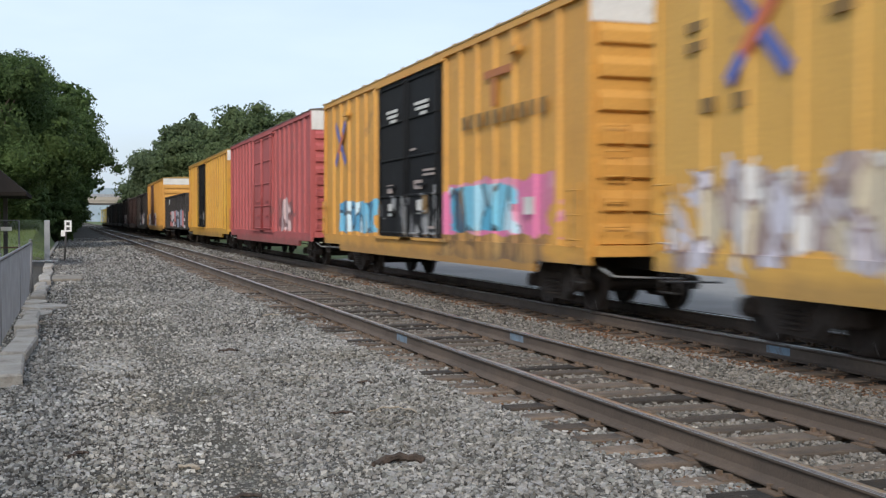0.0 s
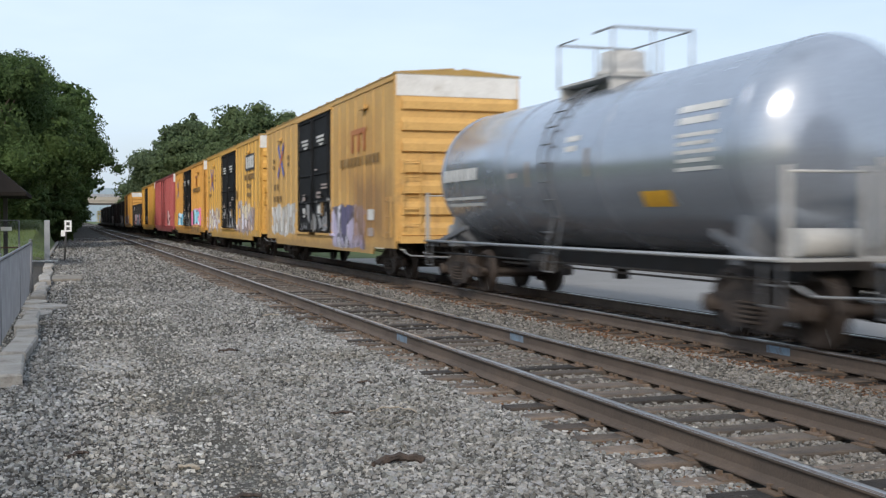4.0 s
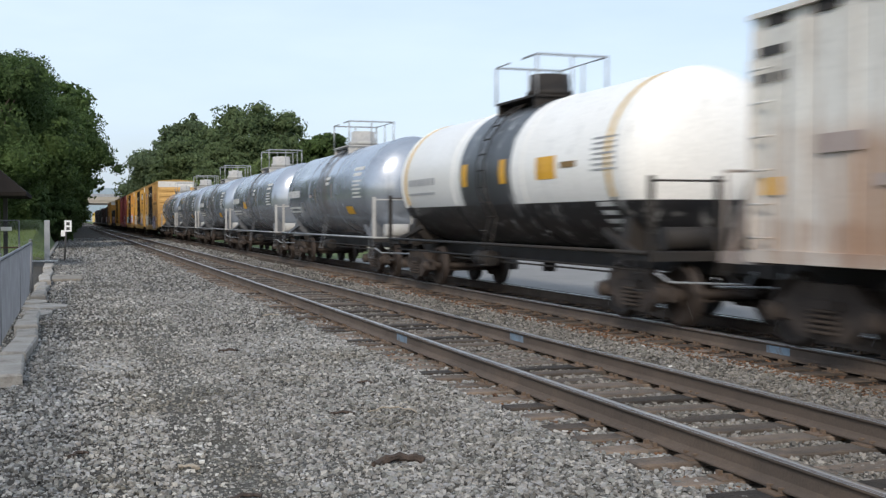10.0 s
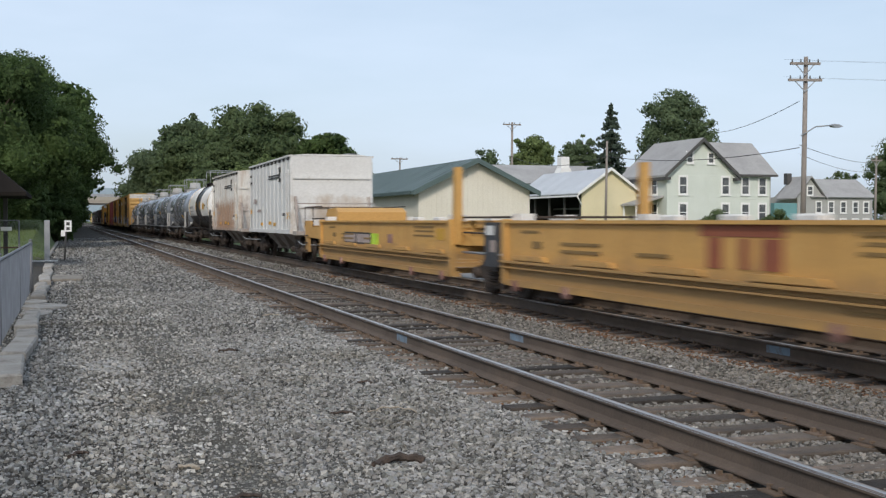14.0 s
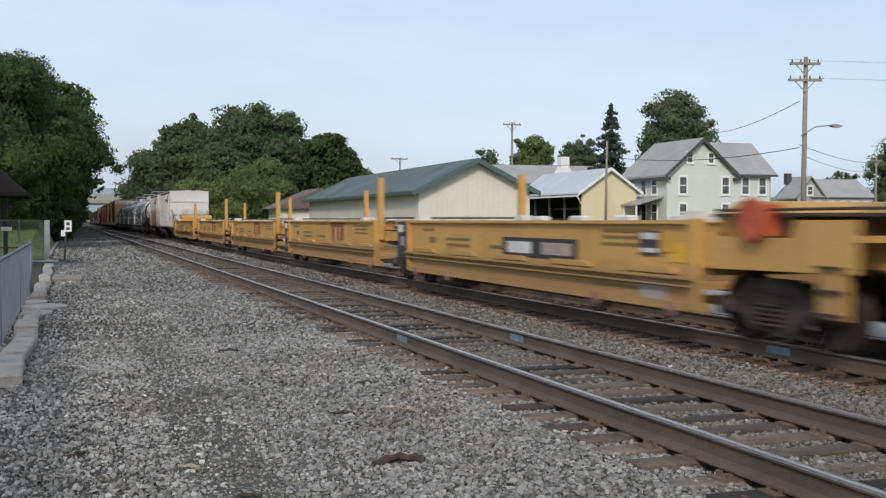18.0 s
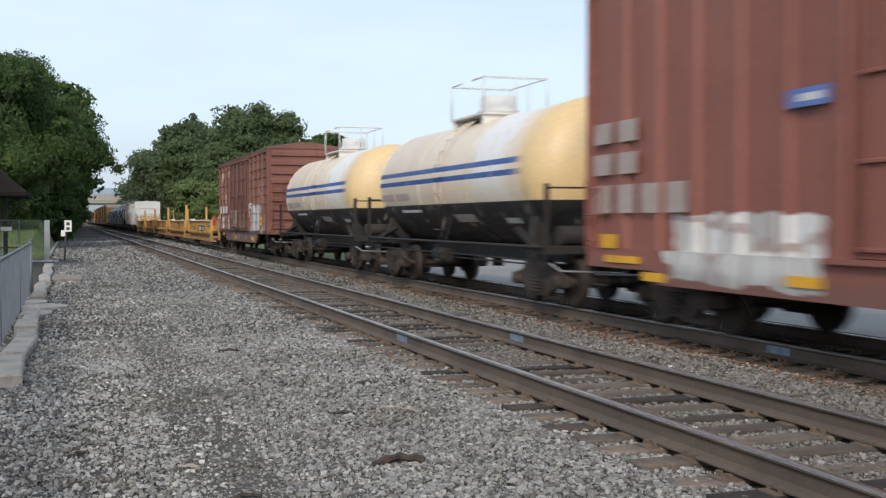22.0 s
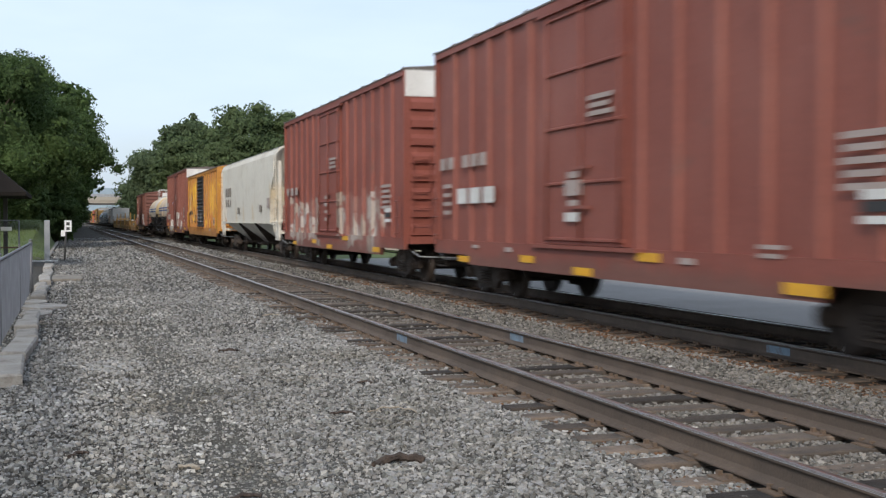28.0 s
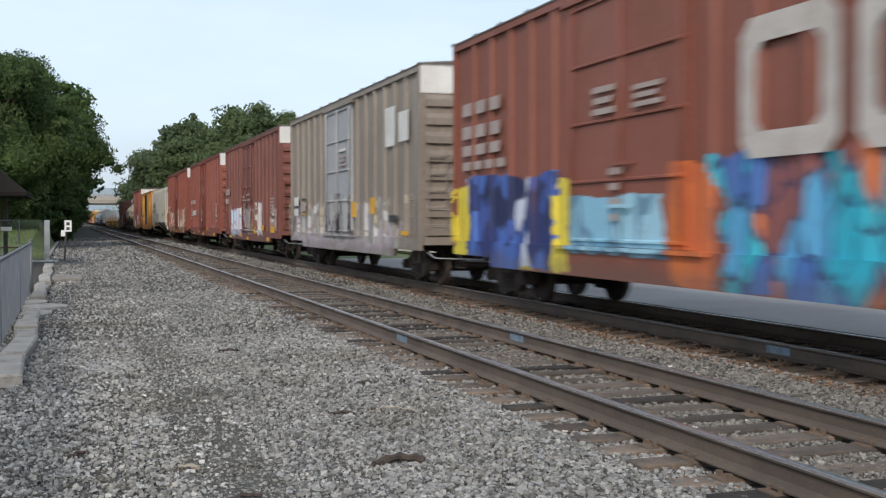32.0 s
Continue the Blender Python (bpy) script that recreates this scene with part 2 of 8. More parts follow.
    def lathe(self, prof, axis="y", at=(0, 0), n=28, mi=0, smooth=True):
        """Turns a profile of (radius, station) about an axis through at."""
        rings = []
        for r, c in prof:
            ring = []
            for i in range(n):
                t = 2 * math.pi * i / n
                a, b = at[0] + r * math.cos(t), at[1] + r * math.sin(t)
                ring.append((a, c, b) if axis == "y" else (c, a, b) if axis == "x" else (a, b, c))
            rings.append(ring)
        verts = [p for ring in rings for p in ring]
        faces = []
        for k in range(len(rings) - 1):
            for i in range(n):
                j = (i + 1) % n
                q = (k * n + i, (k + 1) * n + i, (k + 1) * n + j, k * n + j)
                faces.append(q if axis == "y" else q[::-1])
        faces.append(tuple(range(n)) if axis == "y" else tuple(range(n - 1, -1, -1)))
        last = (len(rings) - 1) * n
        faces.append(tuple(range(last + n - 1, last - 1, -1)) if axis == "y" else tuple(range(last, last + n)))
        return self.add(verts, faces, mi, smooth)

    def mesh(self, name, mats):
        me = bpy.data.meshes.new(name)
        me.from_pydata(self.v, [], self.f)
        for m in (mats if isinstance(mats, (list, tuple)) else [mats]):
            me.materials.append(m)
        me.polygons.foreach_set("material_index", self.m)
        me.polygons.foreach_set("use_smooth", self.s)
        me.update()
        return me


def part(name, geo, mats, parent=None, label="", at=None):
    """Links a shape as one mesh object, under its thing or part."""
    me = geo if isinstance(geo, bpy.types.Mesh) else geo.mesh(name, mats)
    ob = new(name, me)
    if parent:
        ob.parent = parent
    if at:
        ob.location = at
    if label:
        ob["label"] = label
    return ob


def thing(name, label, category, at=(0, 0, 0), group="", kind=""):
    ob = new(name)
    ob.location = at
    ob.empty_display_size = 0.3
    return tagged(ob, label, category, group, kind)


def bulk_mesh(name, verts, tris, mat):
    """A mesh straight from arrays of corners and triangles."""
    me = bpy.data.meshes.new(name)
    me.vertices.add(len(verts))
    me.vertices.foreach_set("co", verts.astype(np.float32).ravel())
    me.loops.add(tris.size)
    me.loops.foreach_set("vertex_index", tris.astype(np.int32).ravel())
    me.polygons.add(len(tris))
    me.polygons.foreach_set("loop_start", np.arange(0, tris.size, tris.shape[1], dtype=np.int32))
    me.polygons.foreach_set("use_smooth", np.zeros(len(tris), dtype=bool))
    me.update(calc_edges=True)
    me.validate()
    me.materials.append(mat)
    return me


# ---- ground and tracks ----


def path_zone(x0, x1, y0, y1, colour, soft=0.5, amount=1.0, seed=0.0):
    """A trodden or settled strip of finer ground with a wandering edge, between x0..x1 and y0..y1."""
    def layer(nt, co, col):
        sep = nt.nodes.new("ShaderNodeSeparateXYZ")
        link(nt, co, sep.inputs[0])
        n = noise_node(nt, co, 0.9, 4, 0.6, (1.0, 0.5, 1.0), seed)
        dx = math_node(nt, "DIVIDE", math_node(nt, "ABSOLUTE", math_node(nt, "SUBTRACT", sep.outputs[0], (x0 + x1) / 2)), (x1 - x0) / 2)
        dy = math_node(nt, "DIVIDE", math_node(nt, "ABSOLUTE", math_node(nt, "SUBTRACT", sep.outputs[1], (y0 + y1) / 2)), (y1 - y0) / 2)
        e = math_node(nt, "ADD", math_node(nt, "MAXIMUM", dx, dy), math_node(nt, "MULTIPLY", math_node(nt, "SUBTRACT", n, 0.5), 1.4))
        return mix_node(nt, ramp_node(nt, e, [(1.0 - soft, grey(amount)), (1.0 + soft * 0.3, grey(0))]), col, colour)
    return layer


STONE_TINTS = [(0.30, 0.29, 0.285), (0.56, 0.57, 0.56), (0.72, 0.70, 0.67), (0.86, 0.89, 0.85), (0.98, 0.95, 0.93), (1.04, 1.06, 1.10), (1.2, 1.18, 1.14), (1.5, 1.48, 1.43)]
M_gravel_bed = surface("gravel_bed", (0.14, 0.134, 0.124), (0.092, 0.087, 0.08), 0.35, 38, 0.97, bump=0.9, spec=0.1,
                       layers=[path_zone(-3.0, 0.75, -20, 46, (0.105, 0.097, 0.086), 0.4, 0.9, 2.0), path_zone(0.55, 2.05, -20, 90, (0.215, 0.207, 0.184), 0.5, 0.9, 5.0), path_zone(1.3, 1.9, 6.0, 10.5, (0.24, 0.237, 0.228), 0.6, 0.9, 7.0), path_zone(7.15, 10.6, -400, 500, (0.060, 0.043, 0.033), 0.3, 0.95, 4.0),
                               pebbles(30, (0.05, 0.047, 0.042), 0.75), pebbles(9, (0.075, 0.07, 0.062), 0.45, 3.0)], dirt=(0.095, 0.085, 0.068), dirt_at=(0.50, 0.70), dirt_scale=0.45)
M_stone = surface("ballast_stone", (0.318, 0.313, 0.303), (0.253, 0.249, 0.241), 0.5, 30, 0.95, bump=0.5, tints=STONE_TINTS, spec=0.15, dirt=(0.165, 0.15, 0.12), dirt_at=(0.55, 0.76), dirt_scale=0.35,
                  layers=[path_zone(3.9, 7.9, -60, 60, (0.165, 0.148, 0.128), 0.35, 0.6, 8.0)])
M_stone_pale = surface("pale_walkway_stone", (0.405, 0.398, 0.384), (0.285, 0.28, 0.268), 0.5, 30, 0.95, bump=0.5, tints=STONE_TINTS, spec=0.15, dirt=(0.17, 0.155, 0.125), dirt_at=(0.50, 0.70), dirt_scale=0.6)
M_fines = surface("gravel_fines", (0.40, 0.39, 0.37), (0.30, 0.29, 0.27), 1.2, 50, 0.95, bump=0.8)
# oily and rusty, and darker still: shade under the train painted in
M_rusty_bed = surface("oily_shaded_bed", (0.055, 0.044, 0.035), (0.035, 0.03, 0.026), 0.8, 40, 0.95, bump=0.8, spec=0.1, dirt=(0.13, 0.075, 0.04), dirt_at=(0.56, 0.74))
M_rail = surface("rail_steel", (0.122, 0.090, 0.067), (0.078, 0.060, 0.048), 0.9, 45, 0.85, 0.0, 0.25, dirt=(0.17, 0.12, 0.085), dirt_at=(0.55, 0.8))
M_polish = surface("polished_rail", (0.56, 0.55, 0.54), (0.46, 0.45, 0.44), 0.7, 60, 0.32, 0.95, 0.03)
M_tie = surface("tie_wood", (0.108, 0.084, 0.065), (0.062, 0.052, 0.044), 2.5, 40, 0.95, bump=0.8, dirt=(0.20, 0.145, 0.105), dirt_at=(0.5, 0.7), dirt_scale=2, spread=0.75)
M_plate = surface("tie_plate", (0.21, 0.145, 0.10), (0.13, 0.095, 0.07), 4, 60, 0.85, 0.3, 0.4)
M_blue_paint = surface("blue_marking_paint", (0.19, 0.27, 0.35), (0.15, 0.21, 0.27), 6, 60, 0.7, dirt=(0.12, 0.08, 0.06), dirt_at=(0.5, 0.7), dirt_scale=6)
M_asphalt = surface("asphalt", (0.30, 0.293, 0.283), (0.245, 0.24, 0.232), 0.15, 60, 0.97, spec=0.1, bump=0.4, dirt=(0.23, 0.225, 0.215), dirt_at=(0.5, 0.75), dirt_scale=0.6)
M_grass = surface("grass", (0.098, 0.135, 0.036), (0.066, 0.096, 0.028), 0.25, 12, 0.95, bump=1.0, dirt=(0.17, 0.17, 0.07), dirt_at=(0.58, 0.75), dirt_scale=0.6)
M_concrete = surface("old_concrete", (0.40, 0.375, 0.335), (0.29, 0.27, 0.24), 1.5, 40, 0.92, bump=0.6, dirt=(0.15, 0.125, 0.10), dirt_at=(0.5, 0.68), dirt_scale=1.6, spread=0.2)

g = Geo()
nx, ny = [-900, -120, -40, -12, 14, 40, 120, 1400], [-900, -200, -60, 0, 60, 200, 600, 3000]
for i in range(7):
    for j in range(7):
        k = len(g.v)
        g.add([(nx[i], ny[j], -0.06), (nx[i + 1], ny[j], -0.06), (nx[i + 1], ny[j + 1], -0.06), (nx[i], ny[j + 1], -0.06)], [(0, 1, 2, 3)])
tagged(part("ground", g, M_grass), "wide flat grassy ground reaching to the horizon", "ground", kind="structure")


def bed_height(x, y):
    """The gravel's surface: a low shoulder under the two tracks, gently uneven."""
    up = 0.045 * min(1.0, max(0.0, (x - 2.3) / 1.1))
    off = min(abs(x - NEAR_TRACK), abs(x - TRAIN_TRACK))
    if off < 1.5:
        up *= max(0.0, (off - 1.2) / 0.3)
        return up + 0.008 * noise.noise((x * 2.1, y * 2.1, 3))
    return up + 0.018 * noise.noise((x * 0.55, y * 0.4, 0)) + 0.012 * noise.noise((x * 2.1, y * 2.1, 3))


def bed_sheet():
    xs = [-2.6 + 0.2 * i for i in range(69)]
    ys = [-480, -250, -100, -30, -10, 0] + [2 + 0.25 * i for i in range(190)] + [50 + 2.5 * i for i in range(30)] + [130 + 15 * i for i in range(20)] + [450, 700, 1100, 1800]
    verts = np.array([(x, y, bed_height(x, y)) for y in ys for x in xs])
    n = len(xs)
    quads = np.array([(r * n + c, r * n + c + 1, (r + 1) * n + c + 1, (r + 1) * n + c) for r in range(len(ys) - 1) for c in range(n - 1)])
    return bulk_mesh("gravel_bed", verts, quads, M_gravel_bed)


tagged(new("gravel_bed", bed_sheet()), "grey crushed-stone trackside gravel, uneven and dusty", "gravel", kind="structure")
tagged(part("parking_lot", Geo().box(11.35, 75, -60, 50, -0.3, 0.012), M_asphalt), "grey worn asphalt lot beside the railway", "pavement", kind="structure")

def rail_profile(cx):
    half = [(0.0, 0.0), (0.074, 0.0), (0.074, 0.012), (0.022, 0.030), (0.0095, 0.05), (0.0095, 0.135), (0.024, 0.148), (0.036, 0.156), (0.0375, 0.176), (0.031, 0.1845)]
    right = [(cx + x, RAIL_TOP - 0.186 + z) for x, z in half[1:]]
    left = [(cx - x, RAIL_TOP - 0.186 + z) for x, z in reversed(half[1:])]
    return right + left


def track(name, centre, label):
    tr = tagged(thing(name, label, "railway track", kind="structure"), kind="structure")
    for side in (-1, 1):
        cx = centre + side * GAUGE
        r = part("rail", Geo().prism("y", rail_profile(cx), -470, 1500), M_rail, tr)
        part("rail_head", Geo().prism("y", [(cx - 0.0385, RAIL_TOP - 0.014), (cx - 0.034, RAIL_TOP - 0.005), (cx - 0.022, RAIL_TOP), (cx, RAIL_TOP + 0.002), (cx + 0.022, RAIL_TOP), (cx + 0.034, RAIL_TOP - 0.005), (cx + 0.0385, RAIL_TOP - 0.014)][::-1], -470, 1500), M_polish, r, "polished steel running surface")
    return tr


near_track = track("near_track", NEAR_TRACK, "empty railway track with rusty rails and worn wooden ties in ballast")
train_track = track("train_track", TRAIN_TRACK, "railway track with rust-brown ballast under the train")
for tr, cx, sd, y in ((near_track, NEAR_TRACK, -1, 14.55), (near_track, NEAR_TRACK, 1, 14.15), (train_track, TRAIN_TRACK, -1, 11.75)):
    x = cx + sd * GAUGE - 0.012
    part("paint_mark", Geo().box(x - 0.002, x, y - 0.24, y + 0.24, RAIL_TOP - 0.14, RAIL_TOP - 0.045), M_blue_paint, tr, "blue spray-painted mark on the rail web")
# rust-stained strip under the train, darkened further with painted shade
part("stained_ballast", Geo().prism("y", [(TRAIN_TRACK - 1.4, -0.02), (TRAIN_TRACK + 1.4, -0.02), (TRAIN_TRACK + 1.2, 0.018), (TRAIN_TRACK - 1.2, 0.018)], -470, 700), M_rusty_bed, train_track,
     "rust-brown stained fine ballast, the train's shade painted in")


def stone_cloud(name, rects, seed, mat, label):
    """Loose broken stones over rectangles (x0, x1, y0, y1, count, smallest, largest)."""
    rng = np.random.default_rng(seed)
    cube = np.array([(x, y, z) for z in (-1, 1) for y in (-1, 1) for x in (-1, 1)], float)
    tri = np.array([(4, 5, 7), (4, 7, 6), (0, 1, 5), (0, 5, 4), (2, 6, 7), (2, 7, 3), (0, 4, 6), (0, 6, 2), (1, 3, 7), (1, 7, 5)])
    vs, ts, base = [], [], 0
    for x0, x1, y0, y1, count, lo, hi in rects:
        px, py = rng.uniform(x0, x1, count), rng.uniform(y0, y1, count)
        keep = np.ones(count, bool)
        for c in (NEAR_TRACK, TRAIN_TRACK):
            for s in (-1, 1):
                keep &= np.abs(px - c - s * GAUGE) > 0.088
        for c in (NEAR_TRACK, TRAIN_TRACK):
            on_tie = (np.abs(px - c) < 1.32) & (np.abs(((py + 0.14) % 0.5) - 0.14) < 0.13)
            keep &= ~(on_tie & (rng.uniform(size=count) < np.where(np.abs(px - c) < 0.62, 0.25, 0.80)))
        px, py = px[keep], py[keep]
        n = len(px)
        size = lo + (hi - lo) * rng.uniform(size=n) ** 2.2
        scl = np.stack([size * rng.uniform(0.8, 1.35, n), size * rng.uniform(0.7, 1.2, n), size * rng.uniform(0.6, 1.1, n)], 1) * 0.5
        v = cube[None] * (0.72 + rng.uniform(-0.42, 0.30, (n, 8, 3))) * scl[:, None, :]
        a, b = rng.uniform(0, 6.28, n), rng.normal(0, 0.9, n)
        y2 = v[..., 1] * np.cos(b)[:, None] - v[..., 2] * np.sin(b)[:, None]
        z2 = v[..., 1] * np.sin(b)[:, None] + v[..., 2] * np.cos(b)[:, None]
        x3 = v[..., 0] * np.cos(a)[:, None] - y2 * np.sin(a)[:, None]
        y3 = v[..., 0] * np.sin(a)[:, None] + y2 * np.cos(a)[:, None]
        pz = np.array([bed_height(x, y) for x, y in zip(px, py)]) + scl[:, 2] * 0.45
        vs.append(np.stack([x3 + px[:, None], y3 + py[:, None], z2 + pz[:, None]], 2).reshape(-1, 3))
        ts.append((tri[None] + (base + 8 * np.arange(n))[:, None, None]).reshape(-1, 3))
        base += 8 * n
    me = bulk_mesh(name, np.concatenate(vs), np.concatenate(ts), mat)
    return tagged(new(name, me), label, "gravel", kind="stuff")


stone_cloud("ballast_stones", [(2.0, 7.6, 5.6, 10.5, 41000, 0.016, 0.050), (1.3, 2.2, 5.6, 10.5, 2600, 0.016, 0.05), (1.9, 7.5, 10.5, 17, 33000, 0.018, 0.054), (1.3, 2.0, 10.5, 17, 2200, 0.018, 0.05), (1.6, 7.7, 17, 28, 19000, 0.022, 0.062),
                               (0.5, 8.0, 28, 50, 11000, 0.03, 0.075), (-0.7, 0.5, 28, 50, 2600, 0.03, 0.08), (-0.9, 8.6, 50, 115, 8000, 0.06, 0.13)], 5, M_stone, "loose grey crushed stone ballast")
stone_cloud("walkway_stones", [(-1.4, 0.75, 5.6, 10.5, 12000, 0.009, 0.048), (-1.2, 0.8, 10.5, 17, 10500, 0.011, 0.048), (0.6, 2.1, 5.6, 10.5, 6000, 0.008, 0.032), (0.6, 2.0, 10.5, 17, 5000, 0.011, 0.036), (-1.0, 1.7, 17, 28, 5600, 0.02, 0.055)], 6, M_stone_pale, "pale small stones scattered on the dusty walkway")
tagged(new("gravel_fines", bulk_mesh("gravel_fines", np.array([(0.42 + r * (0.42 + 0.12 * math.sin(5 * a)) * math.cos(a), 13.9 + r * (0.5 + 0.16 * math.sin(4 * a + 1)) * math.sin(a), bed_height(0.42 + r * 0.4 * math.cos(a), 13.9 + r * 0.5 * math.sin(a)) + 0.006)
                                       for r in (0.05, 0.5, 1.0) for a in [2 * math.pi * k / 24 for k in range(24)]]),
                              np.array([(r * 24 + k, (r + 1) * 24 + k, (r + 1) * 24 + (k + 1) % 24, r * 24 + (k + 1) % 24) for r in range(2) for k in range(24)]), M_fines)), "pale patch of dusty gravel fines", "gravel", kind="stuff")

stone_cloud("white_stones", [(-0.8, 1.4, 5.8, 14, 260, 0.014, 0.05), (2.4, 7.5, 6, 18, 120, 0.02, 0.055)], 14, surface("white_limestone", (0.62, 0.61, 0.58), (0.5, 0.49, 0.46), 3, 30, 0.9, bump=0.4, island=0.2, spec=0.2), "scattered white stones on the gravel")
M_rust_stone = surface("rusty_stone", (0.19, 0.102, 0.056), (0.10, 0.066, 0.048), 2.5, 30, 0.95, bump=0.5, island=0.5, spec=0.15)
stone_cloud("rusty_stones", [(7.2, 8.15, 7.5, 17, 7500, 0.018, 0.05), (7.3, 8.15, 17, 34, 4200, 0.025, 0.06), (5.8, 6.1, 8, 24, 900, 0.018, 0.045), (3.75, 4.2, 6, 24, 1500, 0.018, 0.045)], 9, M_rust_stone, "rust-orange stained stones beside the rails")

# wooden ties, each with its plates and spikes
tie_mesh = Geo().cbox(-1.3, 1.3, -0.115, 0.115, -0.12, 0.016, 0.012).mesh("tie", M_tie)
tp = Geo()
for s in (-1, 1):
    tp.box(s * GAUGE - 0.17, s * GAUGE + 0.17, -0.095, 0.095, 0.012, 0.026)
    for dx in (-0.095, 0.095):
        for dy in (-0.06, 0.06):
            tp.box(s * GAUGE + dx - 0.017, s * GAUGE + dx + 0.017, dy - 0.017, dy + 0.017, 0.026, 0.058)
plate_mesh = tp.mesh("tie_plates", M_plate)
rng = random.Random(4)


def lay_ties(tr, centre, y0, count):
    for k in range(count):
        o = part("tie", tie_mesh, None, tr, at=(centre + rng.uniform(-0.06, 0.06), y0 + 0.5 * k + rng.uniform(-0.03, 0.03), 0.024 + rng.uniform(-0.022, 0.006)))
        o.rotation_euler[2] = rng.uniform(-0.015, 0.015)
        part("tie_plate", plate_mesh, None, o)


def far_ties(tr, centre, y0, y1):
    g = Geo()
    for k in range(int((y1 - y0) / 0.5)):
        g.box(centre - 1.3, centre + 1.3, y0 + 0.5 * k - 0.115, y0 + 0.5 * k + 0.115, -0.02, 0.04)
    tagged(part("far_ties", g, M_tie, tr, "distant worn wooden ties"), kind="stuff")


lay_ties(near_track, NEAR_TRACK, 5.0, 110)
far_ties(near_track, NEAR_TRACK, 60.0, 260)
lay_ties(train_track, TRAIN_TRACK, 6.0, 70)
far_ties(train_track, TRAIN_TRACK, 41.0, 200)


# ---- the train ----
TRAIN = []
M_black_iron = surface("black_iron", (0.022, 0.02, 0.019), (0.035, 0.028, 0.023), 1.5, 40, 0.75, 0.2, 0.3, dirt=(0.075, 0.055, 0.04), dirt_at=(0.55, 0.8), dirt_scale=1.5)
M_truck = surface("cast_truck_steel", (0.072, 0.053, 0.042), (0.044, 0.034, 0.028), 2.0, 40, 0.85, 0.1, 0.4, dirt=(0.13, 0.10, 0.075), dirt_at=(0.55, 0.8), dirt_scale=2.5)
M_wheel = surface("wheel_steel", (0.058, 0.042, 0.033), (0.04, 0.031, 0.026), 2.0, 40, 0.7, 0.4, 0.3)
M_tread = surface("wheel_tread", (0.42, 0.42, 0.42), (0.3, 0.3, 0.3), 2.0, 60, 0.3, 0.9, 0.05)
M_white_mark = surface("white_stencil", (0.70, 0.69, 0.66), (0.55, 0.54, 0.51), 2, 30, 0.75, bump=0.05)
M_black_mark = surface("black_stencil", (0.03, 0.03, 0.032), (0.06, 0.055, 0.05), 2, 30, 0.75, bump=0.05)
M_yellow_mark = surface("yellow_reflector", (0.80, 0.42, 0.02), (0.62, 0.32, 0.03), 2, 30, 0.5, bump=0.05)
M_white_end = surface("white_end_paint", (0.74, 0.73, 0.70), (0.6, 0.58, 0.55), 1.2, 30, 0.7, dirt=(0.42, 0.38, 0.33), dirt_at=(0.6, 0.8))
M_galv = surface("galvanised", (0.42, 0.43, 0.44), (0.32, 0.33, 0.34), 2, 50, 0.5, 0.6, 0.1)
M_logo_blue = surface("logo_blue", (0.10, 0.14, 0.42), (0.13, 0.16, 0.40), 2, 30, 0.7, bump=0.05)
M_logo_red = surface("logo_orange", (0.62, 0.16, 0.06), (0.55, 0.16, 0.08), 2, 30, 0.7, bump=0.05)
M_faded_red = surface("faded_red_mark", (0.42, 0.14, 0.05), (0.46, 0.18, 0.06), 2, 30, 0.7, bump=0.05)
M_faint = surface("faint_dark_mark", (0.20, 0.12, 0.04), (0.26, 0.155, 0.05), 2, 30, 0.7, bump=0.05)
M_soft_white = surface("faded_white_mark", (0.41, 0.34, 0.31), (0.35, 0.28, 0.25), 3, 20, 0.75, bump=0.05)
M_blue_tag = surface("blue_tag", (0.12, 0.2, 0.5), None, 3, 20, 0.7, bump=0.05)
M_lime = surface("lime_label", (0.50, 0.72, 0.05), None, 3, 20, 0.7, bump=0.05)
M_dark_grey = surface("dark_grey_cabinet", (0.05, 0.052, 0.058), (0.04, 0.04, 0.045), 2, 20, 0.6)
M_brake_red = surface("red_brake_wheel", (0.52, 0.10, 0.04), (0.4, 0.08, 0.04), 2, 20, 0.7)
M_hopper_roof = surface("grey_roof_sheet", (0.30, 0.30, 0.29), (0.22, 0.22, 0.215), 0.8, 20, 0.8, dirt=(0.14, 0.13, 0.12))
M_grey_mark = surface("faded_grey_stencil", (0.30, 0.30, 0.31), (0.42, 0.42, 0.42), 2, 30, 0.75, bump=0.05)
INKS = {"g": M_grey_mark, "f": M_faint, "s": M_soft_white, "r": M_faded_red, "w": M_white_mark, "k": M_black_mark, "y": M_yellow_mark}
WHEEL_R = 0.44


